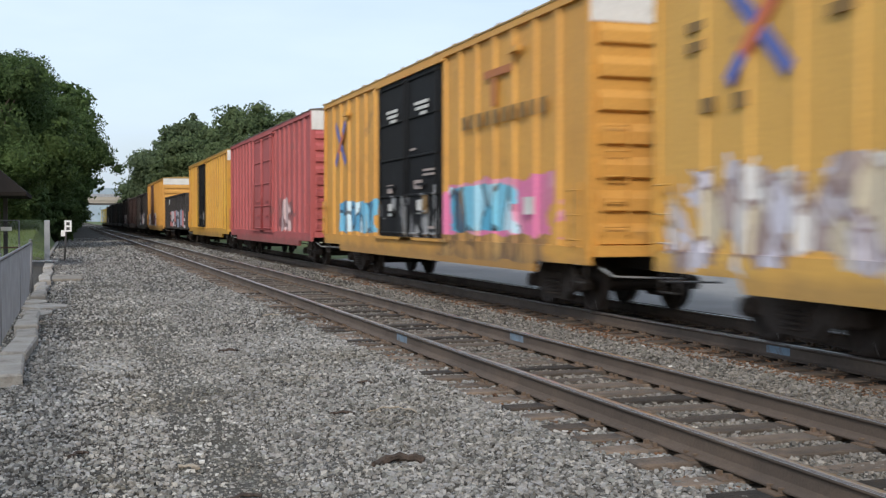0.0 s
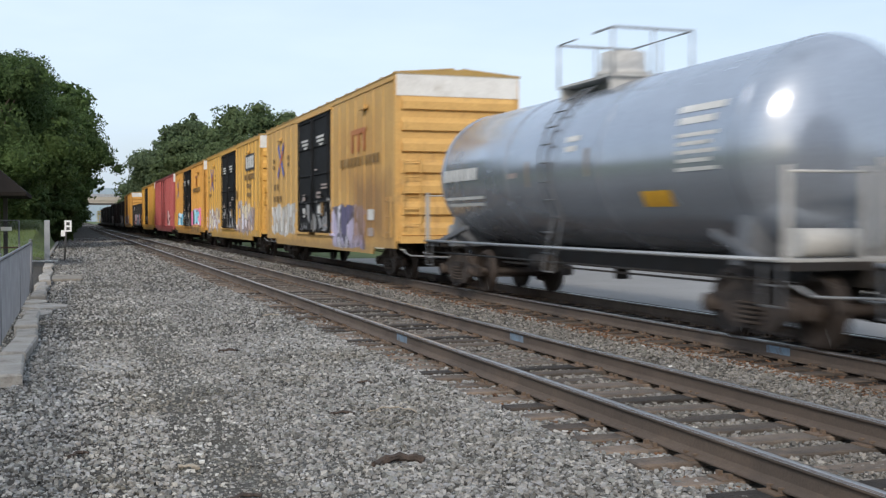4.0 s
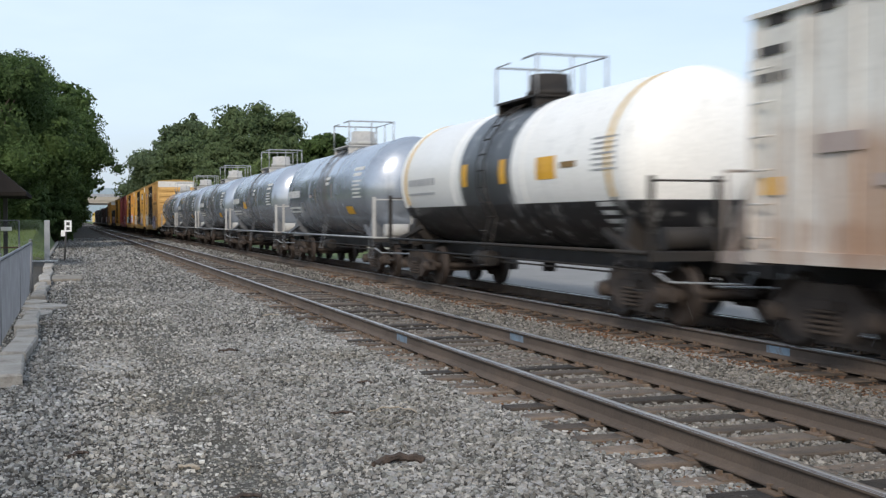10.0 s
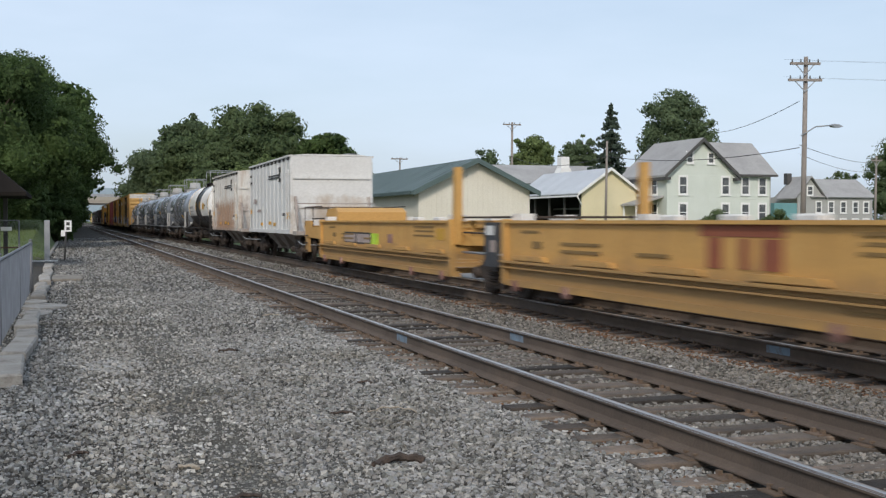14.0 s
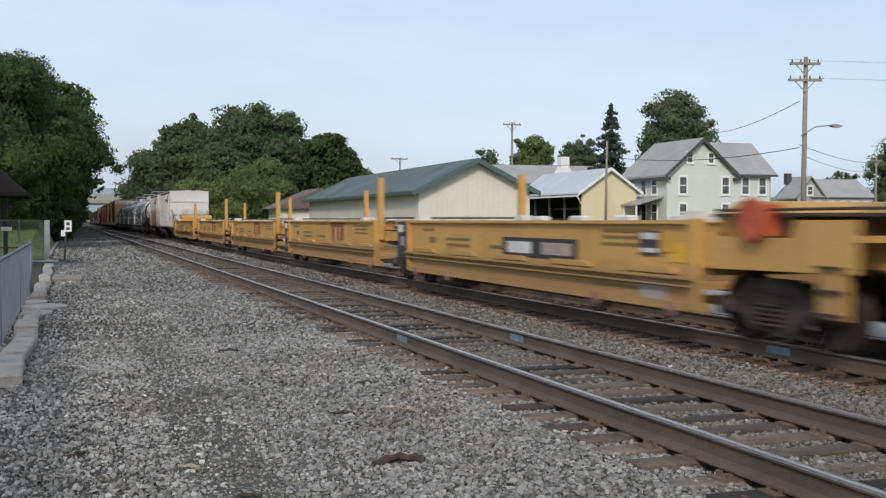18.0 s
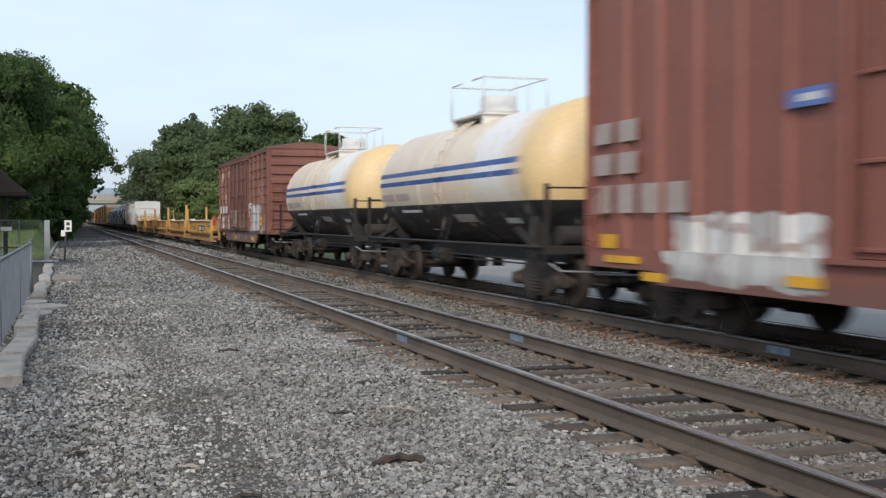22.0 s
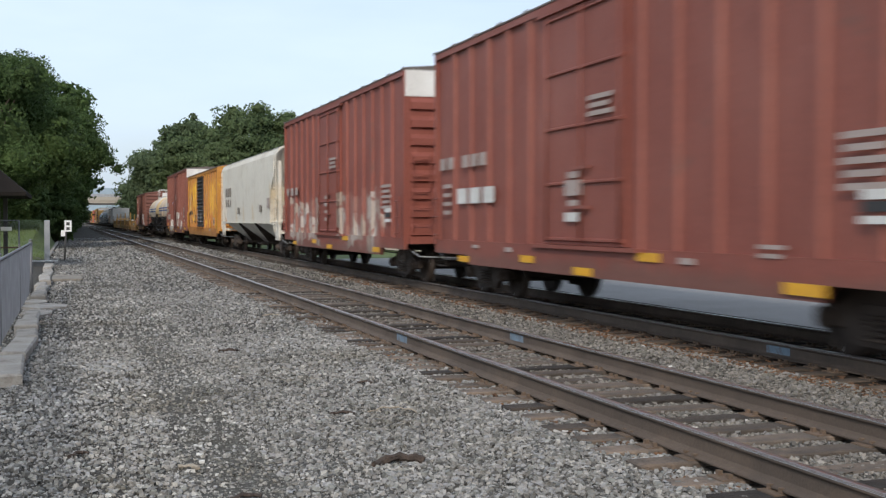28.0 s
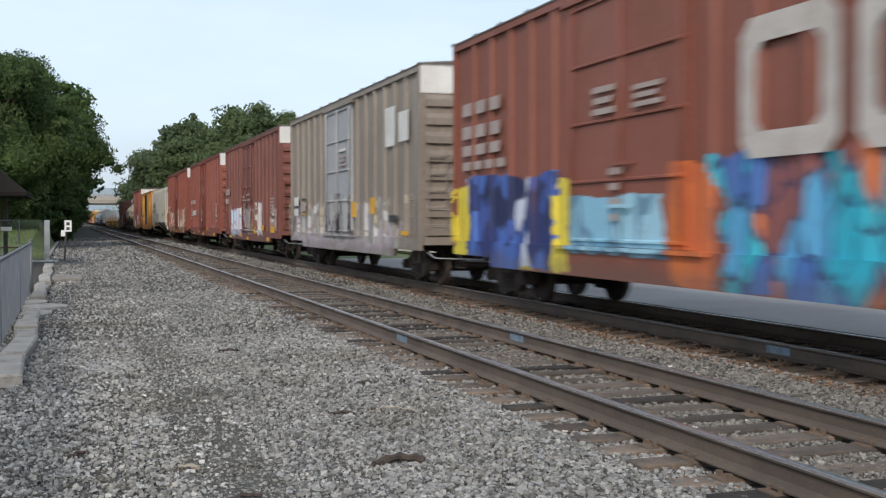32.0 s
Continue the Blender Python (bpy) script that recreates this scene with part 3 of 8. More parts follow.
def truck_shape():
    g = Geo()
    for s in (-1, 1):
        x0, x1 = s * 0.93, s * 1.07
        outer = [(-1.12, 0.36), (-1.12, 0.53), (-0.75, 0.60), (-0.45, 0.80), (0.45, 0.80), (0.75, 0.60), (1.12, 0.53), (1.12, 0.36), (0.66, 0.36), (0.42, 0.17), (-0.42, 0.17), (-0.66, 0.36)]
        g.prism("x", outer, min(x0, x1), max(x0, x1))
        for yy in (-0.89, 0.89):
            g.tube((s * 0.95, yy, WHEEL_R), (s * 1.17, yy, WHEEL_R), 0.115, 12)
            g.tube((s * 1.17, yy, WHEEL_R), (s * 1.20, yy, WHEEL_R), 0.06, 8)
        for yy in (-0.16, 0.0, 0.16):
            for z in (0.24, 0.30, 0.36, 0.42, 0.48):
                g.tube((s * 1.09, yy, z), (s * 1.09, yy, z + 0.035), 0.068, 8)
        g.box(s * 0.98, s * 1.12, -0.30, 0.30, 0.52, 0.62)
    g.box(-1.05, 1.05, -0.2, 0.2, 0.45, 0.72)
    g.box(-0.9, 0.9, -0.52, -0.45, 0.3, 0.4)
    g.box(-0.9, 0.9, 0.45, 0.52, 0.3, 0.4)
    return g.mesh("truck", M_truck)


def wheel_shape():
    g = Geo()
    g.tube((-1.0, 0, 0), (1.0, 0, 0), 0.08, 10)
    for s in (-1, 1):
        a = s * 0.69
        prof = [(0.1, a), (0.13, a + s * 0.10), (0.18, a + s * 0.06), (0.34, a + s * 0.05), (0.36, a + s * 0.125), (WHEEL_R - 0.005, a + s * 0.13), (WHEEL_R, a + s * 0.03), (WHEEL_R + 0.027, a + s * 0.015),
                (WHEEL_R + 0.025, a), (0.36, a), (0.33, a + s * 0.03), (0.16, a + s * 0.01)]
        if s < 0:
            prof = prof[::-1]
        g.lathe(prof, "x", (0, 0), 20)
        for k in range(3):
            t = 2 * math.pi * k / 3
            g.box(a + s * 0.12, a + s * 0.13, 0.385 * math.cos(t) - 0.03, 0.385 * math.cos(t) + 0.03, 0.385 * math.sin(t) - 0.012, 0.385 * math.sin(t) + 0.012, 1)
    return g.mesh("wheelset", [M_wheel, M_tread])


TRUCK, WHEELSET = truck_shape(), wheel_shape()


def coupler_shape():
    g = Geo()
    g.box(-0.13, 0.13, 0.0, 0.75, 0.76, 0.98)
    g.prism("z", [(-0.17, 0.7), (-0.2, 1.0), (-0.05, 1.12), (0.0, 1.0), (0.12, 1.02), (0.2, 1.15), (0.2, 0.75)], 0.72, 1.02)
    g.tube((0.3, 0.1, 0.78), (0.32, 0.75, 0.45), 0.025, 6)
    g.beam((-1.2, 0.28, 1.06), (0.1, 0.34, 1.06), 0.03, 0.03)
    return g.mesh("coupler", M_black_iron)


COUPLER = coupler_shape()


def running_gear(car, half, centre_dist, y):
    """Two trucks, four wheelsets and two couplers under a car; enters the car in the train."""
    wheels = []
    for s in (-1, 1):
        part("truck", TRUCK, None, car, at=(0, s * centre_dist, 0))
        for a in (-0.89, 0.89):
            w = part("wheelset", WHEELSET, None, car, at=(0, s * centre_dist + a, WHEEL_R))
            wheels.append((w, s * centre_dist + a, WHEEL_R, WHEEL_R))
        c = part("coupler", COUPLER, None, car, at=(0, s * (half - 0.05), 0))
        if s < 0:
            c.rotation_euler[2] = math.pi
        part("cut_lever", Geo().pipe([(-1.42, s * (half + 0.12), 0.78), (-1.3, s * (half + 0.3), 0.66), (-0.25, s * (half + 0.5), 0.62), (-0.15, s * (half + 0.55), 0.8)], 0.016), M_galv, car)
    TRAIN.append((car, y, wheels if y < 60 else []))


def marks(car, specs, x=-1.6):
    """Stencilled bars, plates and reflectors on the car's near side: (ink, y, z, width, height)."""
    for i, (ink, y, z, w, h) in enumerate(specs):
        name = {"w": "white_stencil", "k": "black_stencil", "y": "reflector"}.get(ink, "painted_panel")
        m = INKS.get(ink, ink)
        part(name, Geo().box(x - 0.004 - 0.003 * (i % 5), x + 0.002, y - w / 2, y + w / 2, z - h / 2, z + h / 2), m, car)


def crossed_bars(car, y, z, w, h, x=-1.602):
    """The crossed blue and orange bars painted near a car's end."""
    for k, (m, a, b) in enumerate(((M_logo_blue, (w / 2, h / 2), (-w / 2, -h / 2)), (M_logo_red, (-w / 2, h / 2), (w / 2, -h / 2)), (M_logo_blue, (-w / 2, h / 2), (-w * 0.25, h * 0.25)), (M_logo_blue, (w / 2, -h / 2), (w * 0.25, -h * 0.25)))):
        part("painted_bar", Geo().beam((x - 0.003 * k, y + a[0], z + a[1]), (x - 0.003 * k, y + b[0], z + b[1]), 0.005, 0.21), m, car)


def ring_letter(car, y, z, w, h, t, mat, x=-1.602):
    """A big painted letter: a rounded ring of bars."""
    c = min(w, h) * 0.12
    pts = [(-w / 2 + c, h / 2), (w / 2 - c, h / 2), (w / 2, h / 2 - c), (w / 2, -h / 2 + c), (w / 2 - c, -h / 2), (-w / 2 + c, -h / 2), (-w / 2, -h / 2 + c), (-w / 2, h / 2 - c)]
    k = t / 2
    ins = [(px * (w / 2 - t) / (w / 2), pz * (h / 2 - t) / (h / 2)) for px, pz in pts]
    vs = [(x, y + a, z + b) for a, b in pts] + [(x, y + a, z + b) for a, b in ins]
    part("painted_letter", Geo().add(vs, [(i, (i + 1) % 8, 8 + (i + 1) % 8, 8 + i) for i in range(8)]), mat, car)


def text_lines(ink, y, z, w, lines, h=0.09, gap=0.07):
    """Rows of small unreadable stencilling as bars."""
    return [(ink, y + (0.1 * w if k % 2 else 0) * 0.5, z - k * (h + gap), w * (0.8 if k % 2 else 1.0), h) for k in range(lines)]


def letters(ink, y, z, n, h, step, w=None):
    """Unreadable lettering as a row of upright bars; reads towards -y."""
    return [(ink, y - k * step, z, w or step * 0.62, h) for k in range(n)]


def ladder(car, x, y, z0, z1, wide, mat, along="y"):
    """Two stiles with a rung of its own at each step."""
    n = int((z1 - z0) / 0.38) + 1
    g = Geo()
    for e in (-1, 1):
        px, py = (x, y + e * wide / 2) if along == "y" else (x + e * wide / 2, y)
        g.beam((px, py, z0 - 0.12), (px, py, z0 + 0.38 * (n - 1) + 0.12), 0.03, 0.03)
    lad = part("ladder", g, mat, car)
    for k in range(n):
        z = z0 + 0.38 * k
        if along == "y":
            part("rung", Geo().tube((x, y - wide / 2, z), (x, y + wide / 2, z), 0.015, 6), mat, lad)
        else:
            part("rung", Geo().tube((x - wide / 2, y, z), (x + wide / 2, y, z), 0.015, 6), mat, lad)
    return lad


def boxcar(label, yf, yr, H, paint, roof, doors=(), door_paint=None, posts=0.95, ribs=9, white_end=0.0, end_paint=None, specs=(), rise=0.16, door_style="plug", sill=0.64,
           post_w=0.10, post_out=0.07, panel_ribs=0.0, cut=2.0, end_z=0.82, drop=0.12):
    L, y = yf - yr, (yf + yr) / 2
    h = L / 2
    car = thing("boxcar", label, "boxcar", (TRAIN_TRACK, y, RAIL_TOP), "cars of the freight train")
    end_paint = end_paint or paint
    side = 1.6 - post_out
    door_paint = door_paint or paint
    body = Geo().box(-side, side, -h, h, 1.0, H)
    part("body", body, paint, car)
    for s in (-1, 1):
        part("side_sill", Geo().prism("x", [(-h, 1.1), (-h, end_z), (-h + cut, end_z), (-h + cut + drop, sill), (h - cut - drop, sill), (h - cut, end_z), (h, end_z), (h, 1.1)], s * (side - 0.03), s * 1.59), paint, car)
        part("eave_rail", Geo().prism("y", [(s * (side - 0.02), H - 0.12), (s * 1.605, H - 0.12), (s * 1.605, H + 0.02), (s * (side - 0.02), H + 0.02)], -h, h), paint, car)
        for e in (-1, 1):
            part("corner_post", Geo().box(s * (side - 0.06), s * 1.6, e * (h - 0.10), e * (h + 0.012), 1.0, H), paint, car)
    spans = sorted((min(a, b), max(a, b)) for a, b in doors)
    for s in (-1, 1):
        n = max(1, int(round((L - 0.4) / posts)))
        for k in range(1, n):
            py = -h + 0.2 + (L - 0.4) * k / n
            if any(a - 0.12 < py < b + 0.12 for a, b in spans):
                continue
            w = post_w
            part("side_post", Geo().prism("z", [(s * (side - 0.01), py - w), (s * (1.598), py - w * 0.55), (s * (1.598), py + w * 0.55), (s * (side - 0.01), py + w)], 1.1, H - 0.12), paint, car)
        if panel_ribs:
            edges = [-h + 0.15] + [e for sp in spans for e in (sp[0] - 0.15, sp[1] + 0.15)] + [h - 0.15]
            for a, b in ((edges[0], edges[1]), (edges[-2], edges[-1])):
                for k in range(1, int((H - 1.3) / panel_ribs) + 1):
                    z = 1.1 + panel_ribs * k
                    part("panel_rib", Geo().prism("y", [(s * (side - 0.01), z - 0.035), (s * (side + 0.045), z - 0.012), (s * (side + 0.045), z + 0.012), (s * (side - 0.01), z + 0.02)], a, b), paint, car)
        for a, b in spans:
            d = part("door", Geo().box(s * (side - 0.02), s * 1.596, a, b, 1.12, H - 0.2), door_paint, car)
            part("door_track", Geo().box(s * side, s * 1.65, a - 0.3, b + 0.3, H - 0.2, H - 0.14), paint, car)
            part("door_track", Geo().box(s * side, s * 1.66, a - 0.5, b + 0.5, 1.05, 1.11), paint, car)
            nr = 13 if door_style == "corrugated" else 4
            for k in range(nr + 1):
                z = 1.2 + (H - 1.5) * k / nr
                t = 0.06 if door_style == "corrugated" else 0.035
                part("door_rib", Geo().prism("y", [(s * 1.59, z - t), (s * 1.635, z - t * 0.4), (s * 1.635, z + t * 0.4), (s * 1.59, z + t)], a + 0.04, b - 0.04), door_paint, d)
            if door_style != "corrugated":
                for yy in ((a + 0.12, b - 0.12) if b - a < 2.6 else (a + 0.1, (a + b) / 2, b - 0.1)):
                    part("lock_rod", Geo().tube((s * 1.645, yy, 1.15), (s * 1.645, yy, H - 0.25), 0.022, 6), door_paint, d)
                for z in (1.7, 2.3):
                    part("door_handle", Geo().beam((s * 1.665, (a + b) / 2 - 0.35, z), (s * 1.665, (a + b) / 2 + 0.3, z), 0.03, 0.05), door_paint, d)
    for e in (-1, 1):
        y0 = e * h
        part("end_wall", Geo().box(-side, side, y0 - e * 0.03, y0 + e * 0.012, 1.0, H), end_paint, car)
        top = H - white_end - 0.06
        for k in range(ribs):
            z = 1.28 + (top - 1.4) * k / max(1, ribs - 1)
            t = min(0.19, 0.40 * (top - 1.4) / ribs)
            part("end_rib", Geo().prism("x", [(y0 + e * 0.01, z - t), (y0 + e * 0.095, z - t * 0.8), (y0 + e * 0.095, z + t * 0.25), (y0 + e * 0.01, z + t)], -1.43, 1.43), end_paint, car)
        if white_end:
            part("end_panel", Geo().box(-1.56, 1.56, y0 + e * 0.012, y0 + e * 0.03, H - white_end, H + 0.03), M_white_end, car, "white-painted excess-height panel")
        if rise > 0.2:
            part("end_gable", Geo().prism("y", [(-1.58, H), (1.58, H), (1.58, H + 0.03), (0.2, H + rise - 0.01), (-0.2, H + rise - 0.01), (-1.58, H + 0.03)], y0 + e * 0.032, y0 + e * 0.045), end_paint, car)
        part("end_sill", Geo().box(-1.5, 1.5, y0, y0 + e * 0.16, 0.95, 1.12), end_paint, car)
        ladder(car, -1.66, e * (h - 0.33), 1.2, 1.2 + 0.38 * 3, 0.42, paint)
        ladder(car, 1.66, e * (h - 0.33), 1.2, 1.2 + 0.38 * 3, 0.42, paint)
        ladder(car, -1.2, y0 + e * 0.17, 1.4, 1.4 + 0.38 * 4, 0.42, end_paint, "x")
        for s in (-1, 1):
            st = Geo()
            yy = e * (h - 0.33)
            st.tube((s * 1.55, yy - 0.2, 1.0), (s * 1.55, yy - 0.2, 0.55), 0.016, 5)
            st.tube((s * 1.55, yy + 0.2, 1.0), (s * 1.55, yy + 0.2, 0.55), 0.016, 5)
            st.beam((s * 1.55, yy - 0.21, 0.55), (s * 1.55, yy + 0.21, 0.55), 0.06, 0.02)
            part("sill_step", st, M_black_iron, car)
    part("roof", Geo().prism("y", [(-1.62, H + 0.005), (-1.62, H + 0.035), (-0.2, H + rise), (0.2, H + rise), (1.62, H + 0.035), (1.62, H + 0.005)], -h - 0.03, h + 0.03), roof, car)
    n = int(L / 1.2)
    for k in range(n + 1):
        yy = -h + L * k / n
        rr = Geo()
        for s in (-1, 1):
            rr.beam((s * 0.1, yy, H + rise + 0.01), (s * 1.63, yy, H + 0.04), 0.07, 0.05)
        part("roof_rib", rr, roof, car)
    under = Geo().box(-0.35, 0.35, -h + 0.2, h - 0.2, 0.72, 1.0)
    for k in range(5):
        under.box(-1.45, 1.45, -h * 0.5 + h * 0.25 * k - 0.06, -h * 0.5 + h * 0.25 * k + 0.06, 0.85, 1.0)
    under.tube((-0.9, 0.6, 0.78), (-0.9, 1.6, 0.78), 0.16, 12)
    under.tube((-0.8, -1.4, 0.74), (-0.8, -0.9, 0.74), 0.14, 12)
    under.beam((-0.6, -h * 0.6, 0.62), (-0.6, h * 0.55, 0.66), 0.03, 0.03)
    part("underframe", under, M_black_iron, car)
    marks(car, specs, -1.602)
    running_gear(car, h, h - 1.75 if L < 17 else h - 2.35, y)
    return car


def head_profile(r, half, dish):
    """Profile of a tank with dished heads: (radius, station)."""
    prof = []
    n = 8
    for k in range(n + 1):
        t = math.pi / 2 * k / n
        prof.append((max(0.02, r * math.sin(t)), -half - dish * math.cos(t)))
    return prof + [(rr, -c) for rr, c in reversed(prof)]


def tank_car(label, yf, yr, r, zc, shell, frame_paint, trim, dome_rail=M_galv, specs=(), walk_w=1.05, saddle=None, dome_h=0.55, ladder_paint=None, ladder_mat=None):
    """A tank car between its couplers yf and yr."""
    L, y = yf - yr, (yf + yr) / 2
    h = L / 2 - 0.75
    car = thing("tank_car", label, "tank car", (TRAIN_TRACK, y, RAIL_TOP), "cars of the freight train")
    half, dish = h - 1.05, 0.62
    part("tank", Geo().lathe(head_profile(r, half, dish), "y", (0, zc), 44), shell, car)
    for yy in (-half + 0.05, -half * 0.34, half * 0.34, half - 0.05):
        part("weld_band", Geo().lathe([(r - 0.01, yy - 0.05), (r + 0.012, yy - 0.04), (r + 0.012, yy + 0.04), (r - 0.01, yy + 0.05)], "y", (0, zc), 44), shell, car)
    sill = Geo().box(-0.32, 0.32, -h, h, 0.72, 1.0)
    for e in (-1, 1):
        sill.box(-1.42, 1.42, e * (h - 0.9), e * h, 0.93, 1.03)
    part("centre_sill", sill, M_black_iron, car)
    for e in (-1, 1):
        part("end_deck", Geo().box(-1.42, 1.42, e * (h - 0.85), e * h, 1.03, 1.06), ladder_paint or trim, car)
        part("air_reservoir", Geo().tube((-1.0, e * (h - 0.45), 1.24), (-0.1, e * (h - 0.45), 1.24), 0.17, 14), ladder_paint or trim, car)
        part("saddle", Geo().prism("y", [(-1.25, 0.95), (-1.05, zc - r * 0.35), (1.05, zc - r * 0.35), (1.25, 0.95)], e * (half - 0.35), e * (half - 0.05)), saddle or frame_paint, car)
        for s in (-1, 1):
            br = Geo().beam((s * 1.35, e * (half + 0.5), 1.0), (s * 1.15, e * (half - 0.9), zc - 0.75 * r), 0.09, 0.09)
            part("brace", br, frame_paint, car)
            hr = Geo()
            hr.beam((s * 1.40, e * (h - 0.05), 1.03), (s * 1.40, e * (h - 0.05), 2.12), 0.09, 0.03)
            hr.tube((s * 1.42, e * (h - 0.05), 2.05), (s * 0.25, e * (h - 0.05), 2.05), 0.018, 6)
            hr.beam((s * 0.35, e * (h - 0.05), 2.12), (s * 0.35, e * (h - 0.05), 1.03), 0.09, 0.03)
            part("end_railing", hr, ladder_paint or trim, car)
        for s in (-1, 1):
            st = Geo()
            yy = e * (h - 0.28)
            for dy in (-0.19, 0.19):
                st.beam((s * 1.43, yy + dy, 1.0), (s * 1.43, yy + dy, 0.5), 0.012, 0.05)
            for z in (0.52, 0.76):
                st.beam((s * 1.43, yy - 0.2, z), (s * 1.43, yy + 0.2, z), 0.05, 0.02)
            part("corner_steps", st, frame_paint, car)
    for s in (-1, 1):
        rail = Geo().tube((s * 1.46, -h + 0.1, 1.05), (s * 1.46, h - 0.1, 1.05), 0.028, 8)
        part("side_handrail", rail, ladder_paint or (M_galv if trim is not M_black_iron else trim), car)
        part("brake_pipe", Geo().tube((s * 1.3, -h + 0.3, 0.80), (s * 1.3, h - 0.3, 0.80), 0.02, 6), M_black_iron, car)
        lad = Geo()
        for dy in (-0.2, 0.2):
            lad.pipe([(s * 1.4, dy, 0.62)] + [(s * (r + 0.08) * math.cos(a), dy, zc + (r + 0.08) * math.sin(a)) for a in (-0.62, -0.25, 0.15, 0.5, 0.85, 1.15)], 0.018)
        lad = part("ladder", lad, ladder_mat or trim, car)
        for k in range(9):
            a = -0.6 + 1.7 * k / 8
            part("rung", Geo().tube((s * (r + 0.08) * math.cos(a), -0.21, zc + (r + 0.08) * math.sin(a)), (s * (r + 0.08) * math.cos(a), 0.21, zc + (r + 0.08) * math.sin(a)), 0.014, 6), ladder_mat or trim, lad)
        for z in (0.64, 0.95, 1.3):
            part("rung", Geo().tube((s * 1.4, -0.21, z), (s * 1.4, 0.21, z), 0.016, 6), ladder_mat or trim, lad)
    top = zc + r
    plat = Geo().box(-0.74, 0.74, -walk_w, walk_w, top + 0.02, top + 0.06)
    for yy in (-walk_w + 0.1, walk_w - 0.1):
        plat.box(-0.72, 0.72, yy - 0.03, yy + 0.03, top - 0.35, top + 0.03)
    part("platform", plat, trim, car, "grated steel walkway")
    part("dome", Geo().lathe([(0.42, top - 0.06), (0.42, top + dome_h * 0.25), (0.46, top + dome_h * 0.26), (0.46, top + dome_h * 0.4), (0.40, top + dome_h * 0.42), (0.38, top + dome_h), (0.05, top + dome_h + 0.03)], "z", (0, 0), 20),
         trim, car, "domed valve housing")
    cs = [(-0.72, -walk_w), (0.72, -walk_w), (0.72, walk_w), (-0.72, walk_w)]
    zr = top + 0.80
    rail = part("safety_railing", Geo().pipe([(-0.72, -0.35, zr), (-0.72, -walk_w, zr), (0.72, -walk_w, zr), (0.72, walk_w, zr), (-0.72, walk_w, zr), (-0.72, 0.35, zr)], 0.022), dome_rail, car)
    for (x0, y0), (x1, y1) in zip(cs, cs[1:] + cs[:1]):
        part("railing_post", Geo().tube((x0, y0, top + 0.05), (x0, y0, zr), 0.022, 6), dome_rail, rail)
        if (x0, y0) != (-0.72, walk_w):
            part("railing_post", Geo().tube(((x0 + x1) / 2, (y0 + y1) / 2, top + 0.05), ((x0 + x1) / 2, (y0 + y1) / 2, zr), 0.018, 6), dome_rail, rail)
    ub = Geo().tube((-0.75, 1.2, 0.72), (-0.75, 2.0, 0.72), 0.16, 12)
    ub.tube((0, 0, zc - r - 0.02), (0, 0, 0.5), 0.13, 10)
    ub.beam((-0.6, -h * 0.6, 0.66), (-0.6, h * 0.6, 0.66), 0.03, 0.03)
    part("valve_gear", ub, M_black_iron, car)
    # stencils lie against the curved shell
    for ink, yy, z, w, hh in specs:
        m = INKS.get(ink, ink)
        gg = Geo()
        a0, a1 = (math.asin(max(-0.99, min(0.99, (zz - zc) / r))) for zz in (z - hh / 2, z + hh / 2))
        k = 3
        vs = []
        for i in range(k + 1):
            a = a0 + (a1 - a0) * i / k
            for dy in (-w / 2, w / 2):
                vs.append((-(r + 0.006) * math.cos(a), yy + dy, zc + (r + 0.006) * math.sin(a)))
        gg.add(vs, [(2 * i, 2 * i + 1, 2 * i + 3, 2 * i + 2)[::-1] for i in range(k)])
        part({"w": "white_stencil", "k": "black_stencil", "y": "reflector"}.get(ink, "painted_panel"), gg, m, car)
    running_gear(car, h + 0.02, h - 1.2, y)
    return car


